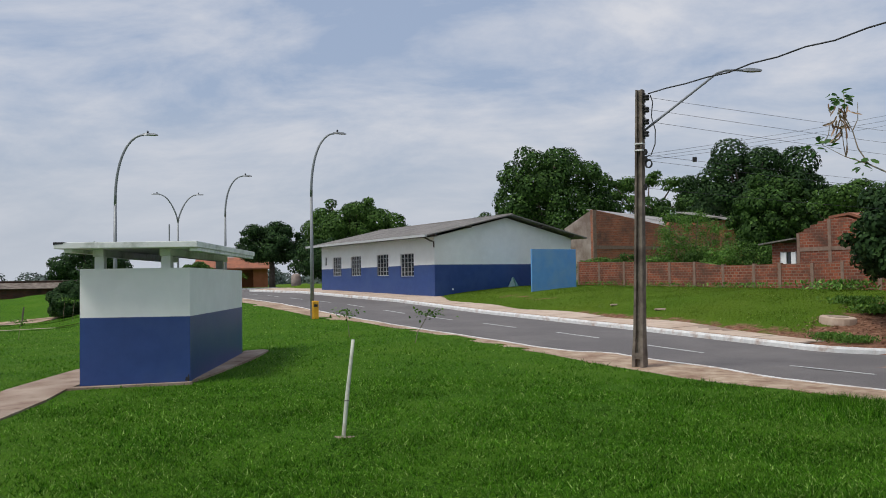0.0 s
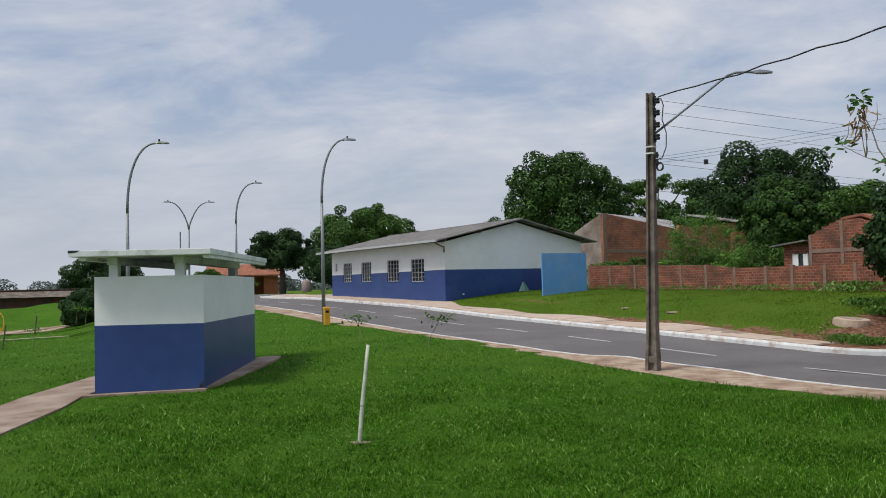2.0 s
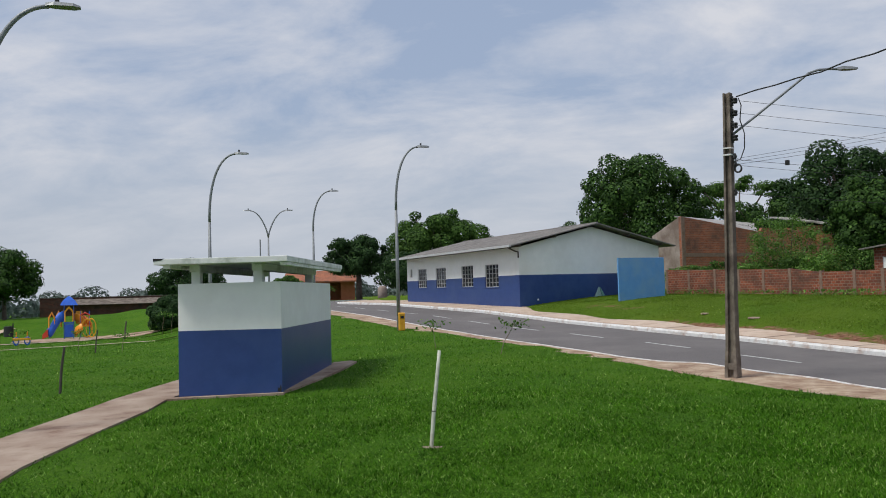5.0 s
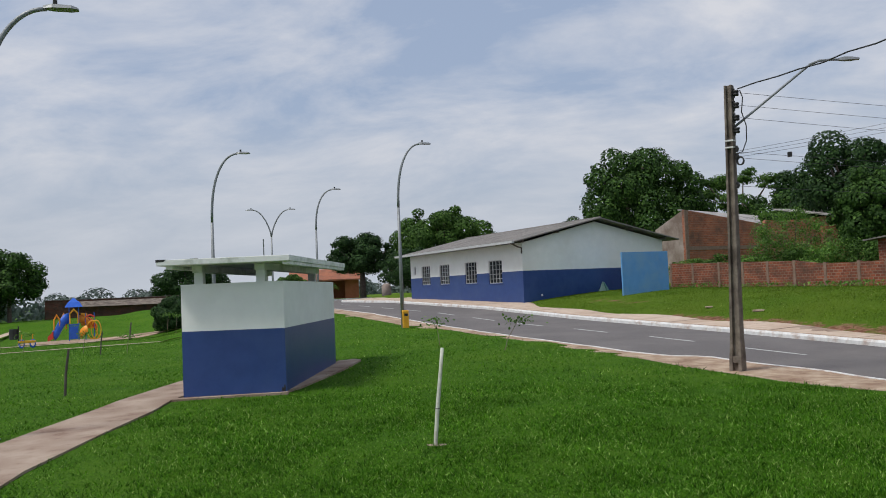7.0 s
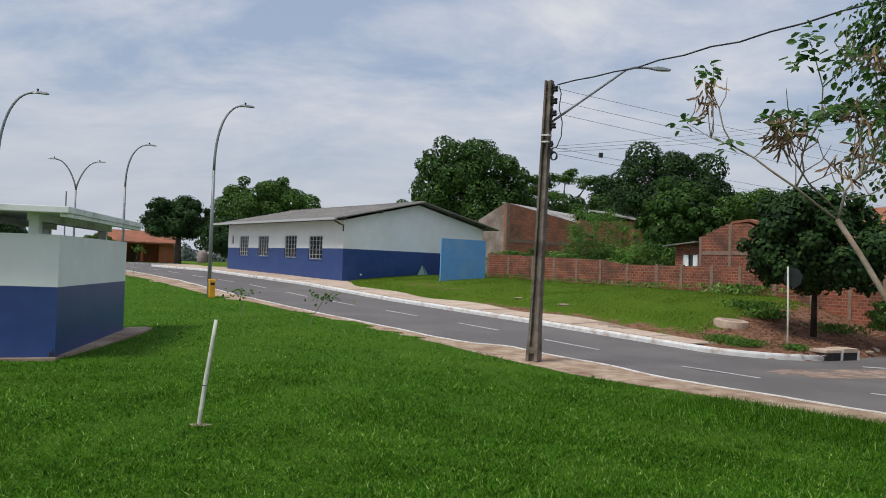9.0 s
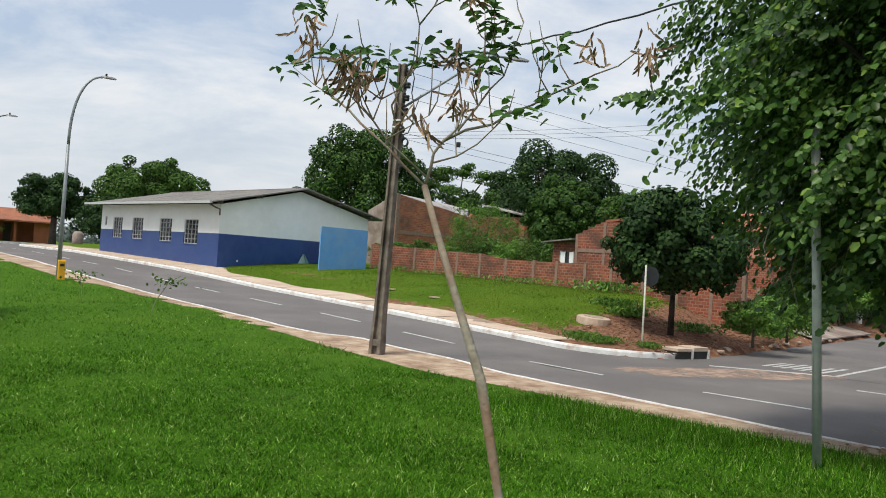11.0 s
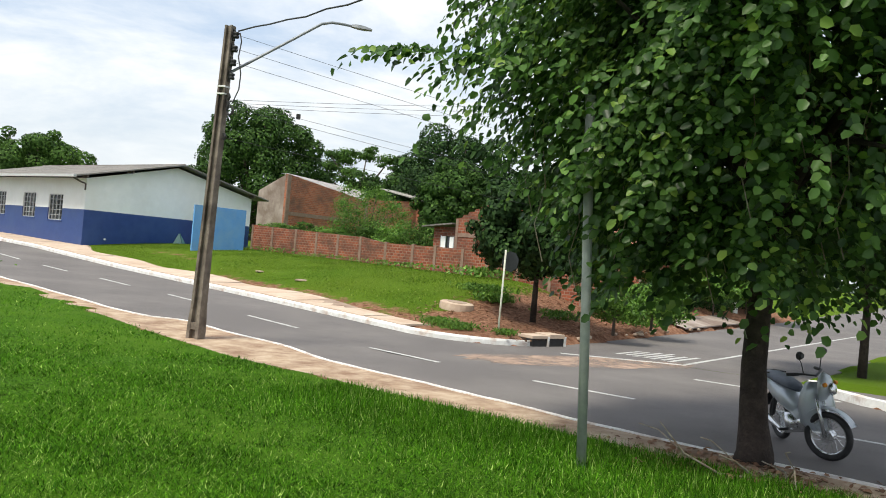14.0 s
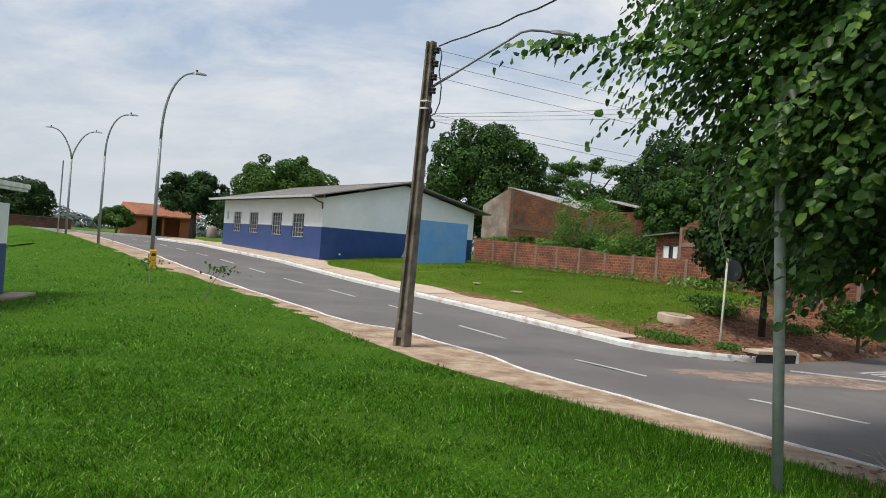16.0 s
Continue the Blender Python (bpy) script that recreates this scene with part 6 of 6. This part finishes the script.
# ---- motorcycle ----
def motorcycle():
    fx, fy, rx_, ry_ = 11.50, 9.12, 11.73, 10.24
    ang = math.degrees(math.atan2(fy - ry_, fx - rx_))
    th = thing("motorcycle", "silver step-through motorcycle parked at the kerb", "motorcycle", pose(rx_, ry_, zr(1.2), 7, 0, ang))
    WB, R = 1.2, 0.285
    steer = Matrix.Translation((WB - 0.06, 0, 0)) @ Matrix.Rotation(radians(38), 4, "Z") @ Matrix.Translation((0.06 - WB, 0, 0))

    def turned(ob):
        ob.matrix_basis = steer
        return ob

    for name, x in (("rear_wheel", 0.0), ("front_wheel", WB)):
        wheel = part(name, Mesh().tube([(x, -0.055, R), (x, 0.055, R)], 0.075, 14), CHROME, th, "bright hub")
        if x:
            turned(wheel)
        part("tyre", Mesh().ring((x, 0, R), (0, 1, 0), R - 0.036, 0.038, 36, 9), DARK, wheel, "black tyre", smooth=True)
        part("rim", Mesh().ring((x, 0, R), (0, 1, 0), R - 0.075, 0.014, 36, 6), CHROME, wheel, "bright rim", smooth=True)
        sp_ = Mesh()
        for k in range(24):
            a = 2 * math.pi * k / 24
            sp_.tube([(x + 0.07 * math.cos(a + 0.5), 0.03 * (-1) ** k, R + 0.07 * math.sin(a + 0.5)), (x + (R - 0.08) * math.cos(a), 0, R + (R - 0.08) * math.sin(a))], 0.0028, 4)
        part("spokes", sp_, CHROME, wheel)
    for y in (-0.085, 0.085):
        turned(part("fork_leg", Mesh().tube([(WB, y, R), (WB - 0.05, y, 0.55), (WB - 0.09, y * 0.8, 0.72)], [0.024, 0.022, 0.02], 8), CHROME, th, smooth=True))
        part("shock", Mesh().tube([(0.02, y * 1.3, R + 0.05), (0.16, y * 1.3, 0.62)], 0.028, 8), DARK, th)
    turned(part("front_mudguard", Mesh().loft([[(WB + (R + 0.045) * math.cos(a), y, R + (R + 0.045 + 0.02 * (1 - (y / 0.075) ** 2)) * math.sin(a)) for y in (-0.075, -0.04, 0, 0.04, 0.075, 0.05, 0, -0.05)] for a in [radians(25 + 12 * k) for k in range(12)]]), SILVER, th, smooth=True))
    part("leg_shield", Mesh().loft([[(WB - 0.15 - 0.02 * c, w_ * b, z) for b, c in ((-1, 2.4), (-0.7, 0), (0, -2.0), (0.7, 0), (1, 2.4), (0.7, 2.2), (0, 0.5), (-0.7, 2.2))] for w_, z in ((0.10, 0.32), (0.2, 0.42), (0.23, 0.6), (0.19, 0.78), (0.12, 0.9))]), SILVER, th, smooth=True)
    turned(part("front_cowl", Mesh().loft([[(WB - 0.06 + dx * (0.4 + 0.6 * math.cos(a)), wd * math.sin(a), z + 0.02 * math.cos(a)) for a in [2 * math.pi * k / 12 for k in range(12)]] for wd, dx, z in ((0.06, 0.05, 0.70), (0.13, 0.10, 0.78), (0.16, 0.12, 0.88), (0.12, 0.08, 0.97), (0.05, 0.03, 1.01))]), SILVER, th, smooth=True))
    turned(part("headlight", Mesh().tube([(WB + 0.06, 0, 0.84), (WB + 0.095, 0, 0.845)], [0.075, 0.06], 14), CHROME, th, "clear headlight", smooth=True))
    for y in (-0.12, 0.12):
        turned(part("indicator", Mesh().tube([(WB + 0.04, y, 0.9), (WB + 0.06, y * 1.2, 0.9)], [0.03, 0.02], 8), ORANGE, th))
    bar = part("handlebar", Mesh().tube([(WB - 0.28, -0.33, 1.02), (WB - 0.16, -0.22, 1.02), (WB - 0.12, 0, 0.98), (WB - 0.16, 0.22, 1.02), (WB - 0.28, 0.33, 1.02)], 0.013, 8), DARK, th, smooth=True)
    turned(bar)
    for y in (-1, 1):
        part("grip", Mesh().tube([(WB - 0.2, 0.26 * y, 1.02), (WB - 0.3, 0.345 * y, 1.02)], 0.019, 8), DARK, bar)
        part("mirror", Mesh().tube([(WB - 0.17, 0.2 * y, 1.03), (WB - 0.17, 0.24 * y, 1.15), (WB - 0.18, 0.27 * y, 1.2)], 0.006, 6).loft([[(WB - 0.18 + dx, 0.28 * y + 0.065 * r * math.cos(a), 1.24 + 0.05 * r * math.sin(a)) for a in [2 * math.pi * k / 12 for k in range(12)]] for dx, r in ((0.0, 0.95), (0.02, 1.0), (0.05, 0.6))]), DARK, bar)
    part("frame_spine", Mesh().tube([(WB - 0.14, 0, 0.85), (WB - 0.3, 0, 0.55), (0.62, 0, 0.42), (0.3, 0, 0.5), (0.05, 0, 0.68)], [0.06, 0.07, 0.08, 0.07, 0.05], 10), SILVER, th, smooth=True)
    part("engine", Mesh().tube([(0.42, -0.13, 0.3), (0.42, 0.13, 0.3)], 0.13, 16).tube([(0.5, 0, 0.31), (0.74, 0, 0.36)], 0.075, 12), CHROME, th, "grey metal engine", smooth=True)
    part("side_cover", Mesh().loft([[(x, wd * math.sin(a), zc + hh * math.cos(a)) for a in [2 * math.pi * k / 12 for k in range(12)]] for x, wd, hh, zc in ((-0.28, 0.05, 0.05, 0.74), (-0.15, 0.12, 0.10, 0.70), (0.1, 0.15, 0.15, 0.63), (0.35, 0.14, 0.16, 0.58), (0.55, 0.08, 0.10, 0.5))]), SILVER, th, smooth=True)
    part("seat", Mesh().loft([[(x, wd * math.sin(a), zc + hh * math.cos(a)) for a in [2 * math.pi * k / 12 for k in range(12)]] for x, wd, hh, zc in ((-0.3, 0.08, 0.03, 0.83), (-0.15, 0.13, 0.05, 0.82), (0.15, 0.14, 0.055, 0.79), (0.4, 0.12, 0.05, 0.76), (0.56, 0.06, 0.03, 0.73))]), SEAT, th, "blue-grey vinyl seat", smooth=True)
    part("rear_mudguard", Mesh().loft([[((R + 0.06) * math.cos(a), y, R + (R + 0.06) * math.sin(a)) for y in (-0.07, 0, 0.07, 0.04, -0.04)] for a in [radians(80 + 14 * k) for k in range(7)]]), DARK, th, smooth=True)
    part("tail_light", Mesh().box(-0.36, -0.3, -0.06, 0.06, 0.68, 0.76), RED, th, bevel=0.012)
    part("exhaust", Mesh().tube([(0.55, -0.1, 0.24), (0.3, -0.14, 0.2), (0.1, -0.16, 0.26), (-0.32, -0.17, 0.36)], [0.018, 0.02, 0.042, 0.042], 10), CHROME, th, "bright exhaust pipe", smooth=True)
    part("rack", Mesh().tube([(-0.05, -0.11, 0.86), (-0.38, -0.11, 0.84), (-0.4, 0, 0.84), (-0.38, 0.11, 0.84), (-0.05, 0.11, 0.86)], 0.01, 6), DARK, th)
    part("stand", Mesh().tube([(0.4, 0.1, 0.25), (0.36, 0.24, 0.0)], 0.012, 6), DARK, th)
    part("footpeg", Mesh().tube([(0.5, -0.24, 0.24), (0.5, 0.24, 0.24)], 0.016, 8), DARK, th)


motorcycle()

# ---- playground ----
pz = on_ground(-33.5, 50.5)
pg = thing("playground", "colourful plastic playground with slides and a blue canopy", "playground", pose(-35.2, 50.2, pz, 0, 0, 35) @ Matrix.Diagonal((0.5, 0.7, 0.98, 1)))
for x, y in ((-0.6, -0.6), (0.6, -0.6), (0.6, 0.6), (-0.6, 0.6)):
    part("tower_post", Mesh().tube([(x, y, -0.1), (x, y, 2.5)], 0.06), BLUE, pg)
part("deck", Mesh().box(-0.65, 0.65, -0.65, 0.65, 1.05, 1.15), BLUE, pg)
part("canopy", Mesh().loft([[(-1.15, -0.9, 2.35), (1.15, -0.9, 2.35), (1.15, 0.9, 2.35), (-1.15, 0.9, 2.35)], [(-0.75, -0.55, 2.7), (0.75, -0.55, 2.7), (0.75, 0.55, 2.7), (-0.75, 0.55, 2.7)], [(-0.06, -0.06, 3.0), (0.06, -0.06, 3.0), (0.06, 0.06, 3.0), (-0.06, 0.06, 3.0)]]), BLUE, pg, "blue plastic canopy")
part("tube_slide", Mesh().tube([(-0.6, -0.2, 1.6), (-1.2, -0.3, 1.5), (-1.7, -0.4, 1.1), (-2.2, -0.5, 0.6), (-2.6, -0.6, 0.4)], 0.38, 12), BLUE, pg, "blue tube slide", smooth=True)
part("slide_end", Mesh().loft([[(-2.6, -0.95, 0.2), (-2.6, -0.25, 0.2), (-2.6, -0.25, 0.75), (-2.6, -0.95, 0.75)], [(-3.3, -1.0, 0.05), (-3.3, -0.2, 0.05), (-3.3, -0.2, 0.35), (-3.3, -1.0, 0.35)]]), RED, pg, "red slide mouth")
part("panel", Mesh().box(-0.5, 0.5, -0.7, -0.66, 0.1, 1.0), BLUE, pg)
part("arch", Mesh().tube([(-0.5, -0.72, 1.2), (-0.5, -0.72, 1.9), (0, -0.72, 2.2), (0.5, -0.72, 1.9), (0.5, -0.72, 1.2)], 0.09, 8), YELLOW, pg)
part("arch", Mesh().tube([(-1.6, 0.5, 0.8), (-1.6, 0.5, 1.6), (-1.3, 0.5, 1.9), (-1.0, 0.5, 1.6), (-1.0, 0.5, 0.8)], 0.1, 8), ORANGE, pg)
part("spiral_slide", Mesh().tube([(0.7, 0.2, 1.5), (1.4, 0.1, 1.4), (1.9, -0.4, 1.1), (1.6, -1.0, 0.8), (1.0, -0.9, 0.55), (0.9, -0.5, 0.4)], 0.3, 10), ORANGE, pg, "orange spiral slide", smooth=True)
part("barrier", Mesh().box(0.9, 1.7, 0.3, 0.38, 1.0, 1.9), YELLOW, pg)
part("red_slide", Mesh().tube([(1.7, 0.3, 1.4), (2.3, 0.2, 1.2), (2.9, 0.1, 0.8)], 0.25, 8), RED, pg, smooth=True)
part("climber", Mesh().ring((2.3, -1.0, 0.7), (0, 1, 0.2), 0.65, 0.05, 20, 6).ring((2.8, -1.0, 0.7), (0.2, 1, 0), 0.65, 0.05, 20, 6), YELLOW, pg, "yellow hoop climber")
for x in (1.5, 2.6):
    for y in (-0.5, 0.5):
        part("tower_post", Mesh().tube([(x, y, -0.1), (x, y, 1.9)], 0.055), BLUE, pg)
part("low_deck", Mesh().box(1.4, 2.7, -0.55, 0.55, 0.8, 0.9), ORANGE, pg, "orange lower deck")
for x in (1.55, 1.8, 2.05, 2.3, 2.55):
    part("rail_bar", Mesh().tube([(x, -0.58, 0.9), (x, -0.58, 1.6)], 0.04, 6), ORANGE, pg)
part("hand_rail", Mesh().tube([(1.45, -0.58, 1.6), (2.05, -0.58, 1.78), (2.65, -0.58, 1.6)], 0.06, 8), RED, pg, "red curved rail")
part("arch", Mesh().tube([(-2.5, -0.7, 0.5), (-2.5, -0.7, 1.5), (-2.15, -0.7, 1.85), (-1.8, -0.7, 1.5), (-1.8, -0.7, 0.9)], 0.09, 8), ORANGE, pg)
part("ladder", Mesh().tube([(3.2, -0.3, 0.0), (2.7, -0.3, 0.85)], 0.05).tube([(3.2, 0.3, 0.0), (2.7, 0.3, 0.85)], 0.05).tube([(3.05, -0.3, 0.25), (3.05, 0.3, 0.25)], 0.04).tube([(2.88, -0.3, 0.55), (2.88, 0.3, 0.55)], 0.04), YELLOW, pg)
sz = on_ground(-32.8, 42.5)
sr = thing("spring_rider", "small yellow and blue seesaw on the lawn", "seesaw", pose(-32.8, 42.4, sz, 0, 0, 30) @ Matrix.Diagonal((0.6, 0.8, 0.9, 1)))
part("body", Mesh().box(-0.8, 0.8, -0.12, 0.12, 0.35, 0.5), YELLOW, sr, bevel=0.03)
for x in (-0.5, 0.5):
    part("wheel", Mesh().ring((x, 0, 0.3), (0, 1, 0), 0.24, 0.06, 18, 6), BLUE, sr)
    part("handle", Mesh().tube([(x, -0.15, 0.5), (x, -0.15, 0.9), (x, 0.15, 0.9), (x, 0.15, 0.5)], 0.03), ORANGE, sr)
bin2 = thing("park_bin", "small black park litter bin on a post", "litter bin", pose(-38.2, 48, on_ground(-38.2, 48)))
part("drum", Mesh().tube([(0, 0, 0.4), (0, 0, 1.1)], 0.3, 12), DARK, bin2)
part("post", Mesh().tube([(0.34, 0, -0.1), (0.34, 0, 1.3)], 0.04), DARK, bin2)


def flat_patch(name, outline, label, material, lift=0.03):
    m = Mesh()
    ol = [(x, y) for x, y in outline]
    c = (sum(p[0] for p in ol) / len(ol), sum(p[1] for p in ol) / len(ol))
    n = len(ol)
    m.add([(*c, on_ground(*c) + lift)] + [(x, y, on_ground(x, y) + lift) for x, y in ol], [(0, 1 + i, 1 + (i + 1) % n) for i in range(n)])
    structure(name, m, material, label, "pavement")


flat_patch("play_sand", [(-33.5 + 5.2 * math.cos(a) * (1 + 0.1 * math.sin(3 * a)), 49.2 + 3.4 * math.sin(a) * (1 + 0.1 * math.cos(2 * a))) for a in [2 * math.pi * k / 24 for k in range(24)]], "reddish sand round the playground", DIRT)
for name, pts, wd in (("park_path_far", [(-46, 42), (-38, 43.5), (-30, 45.2), (-24, 46.5)], 0.9), ("park_path_mid", [(-40, 34), (-30, 36.2), (-22, 39.0), (-17, 40.5)], 0.6), ("park_path_left", [(-30, 28), (-36, 38), (-42, 48), (-46, 58)], 1.4)):
    m = Mesh()
    k = len(pts)
    m.add([(x, y - wd / 2, on_ground(x, y) + 0.05) for x, y in pts] + [(x, y + wd / 2, on_ground(x, y) + 0.05) for x, y in pts], [(i, i + 1, k + i + 1, k + i) for i in range(k - 1)])
    structure(name, m, FOOTPATH, "pale concrete park path across the lawn", "pavement")

# ---- grass blades ----
def blades(name, pos, height, width, label, lean=0.5, material=BLADE):
    n = len(pos)
    a = rng.uniform(0, 2 * math.pi, n)
    side = np.column_stack([np.cos(a), np.sin(a), np.zeros(n)]) * (width / 2)[:, None]
    b = rng.uniform(0, 2 * math.pi, n)
    tilt = rng.uniform(0.1, 1.0, n) * lean
    tip = np.column_stack([np.cos(b) * tilt, np.sin(b) * tilt, np.ones(n)]) * height[:, None]
    v = np.stack([pos - side, pos + side, pos + tip], axis=1).reshape(-1, 3)
    tagged(new(name, array_mesh(name, v, 3, material)), label, "grass", kind="stuff")


def ground_many(x, y):
    s, w = -0.575 * x + 0.818 * y, 0.818 * x + 0.575 * y
    return np.array([ground_z(a, b) for a, b in zip(s, w)]), s, w


def lawn_blades(count, r0, r1, a0, a1, cx, cy, h0, h1, w0_, w1_):
    r = np.exp(rng.uniform(math.log(r0), math.log(r1), count))
    a = np.radians(rng.uniform(a0, a1, count))
    x, y = cx + r * np.sin(a), cy + r * np.cos(a)
    z, s, w = ground_many(x, y)
    hxy = np.array([(hm.inverted() @ Vector((p, q, 0)))[:2] for p, q in zip(x, y)])
    ragged = np.sin(hxy[:, 1] * 7.0) * 0.03 + rng.normal(size=count) * 0.06
    in_hut = (hxy[:, 0] > -HW - 0.02) & (hxy[:, 0] < 0.02) & (hxy[:, 1] > -0.02) & (hxy[:, 1] < HL)
    on_path = (hxy[:, 0] + ragged > -3.4 - 0.02 * np.minimum(0, hxy[:, 1])) & (hxy[:, 0] + ragged < -2.1 - 0.10 * np.minimum(0, hxy[:, 1])) & (hxy[:, 1] > -9.8) & (hxy[:, 1] < 6.4)
    on_apron = (hxy[:, 0] > 0) & (hxy[:, 0] + ragged < 0.1 + 0.085 * hxy[:, 1]) & (hxy[:, 1] > 0) & (hxy[:, 1] < 5.8)
    ve = np.array([verge_edge(v) for v in s]) + rng.normal(size=count) * 0.06
    keep = (w < ve) & ~in_hut & ~on_path & ~on_apron
    x, y, z, r = x[keep], y[keep], z[keep], r[keep]
    k = (r / r1) ** 0.7
    n = len(x)
    tuft = 0.75 + 0.5 * (np.sin(x * 9.1 + 2 * np.sin(y * 3.7)) * np.sin(y * 8.3 + 2 * np.sin(x * 4.1)) > 0.1)
    return np.column_stack([x, y, z - 0.01]), tuft * (h0 + (h1 - h0) * k) * rng.uniform(0.6, 1.3, n), (w0_ + (w1_ - w0_) * k) * rng.uniform(0.7, 1.3, n)


close = lawn_blades(260000, 3.0, 15, -44, 48, 3.0, 0.0, 0.04, 0.05, 0.006, 0.014)
front = lawn_blades(520000, 1.6, 60, -66, 62, 3.2, 0.0, 0.042, 0.055, 0.005, 0.040)
rest = lawn_blades(280000, 1.6, 25, 62, 294, 3.2, 0.0, 0.042, 0.055, 0.006, 0.030)
underfoot = [lawn_blades(k, r0, r1, 0, 360, 3.2, 0.0, 0.042, 0.045, 0.006, 0.006) for k, r0, r1 in ((6000, 0.03, 0.4), (30000, 0.4, 0.9), (80000, 0.9, 1.6))]
p, h, wd = [np.concatenate(q) for q in zip(front, close, rest, *underfoot)]
blades("lawn_grass", p, h, wd, "dense green blades of the mown lawn", 1.7)
n = 26000
s, w = rng.uniform(-6, 6.5, n), 12.35 - np.abs(rng.normal(size=n)) * 1.1
x, y = -0.575 * s + 0.818 * w, 0.818 * s + 0.575 * w
z = np.array([ground_z(a, b) for a, b in zip(s, w)])
blades("tall_grass", np.column_stack([x, y, z - 0.01]), rng.uniform(0.07, 0.17, n) * (0.5 + 0.5 * np.minimum(1, (12.6 - w) / 0.5)), rng.uniform(0.006, 0.012, n), "longer unmown grass along the pavement", 0.7)
n = 70000
s, w = rng.uniform(10, 36, n), rng.uniform(20.8, 29.4, n)
bb = np.array([bare(a, b) for a, b in zip(s, w)])
keep = (rng.uniform(0, 0.6, n) > bb) & (w > np.array([path_inner(v) for v in s]) + 0.05) & (s > np.array([side_hi(v) for v in w]) + 1.5)
s, w = s[keep], w[keep]
x, y = -0.575 * s + 0.818 * w, 0.818 * s + 0.575 * w
z = np.array([lot(a, b) for a, b in zip(s, w)])
n = len(s)
blades("lot_grass", np.column_stack([x, y, z - 0.01]), rng.uniform(0.025, 0.06, n), rng.uniform(0.012, 0.028, n), "rough green grass on the empty lot", 0.9, LOTBLADE)
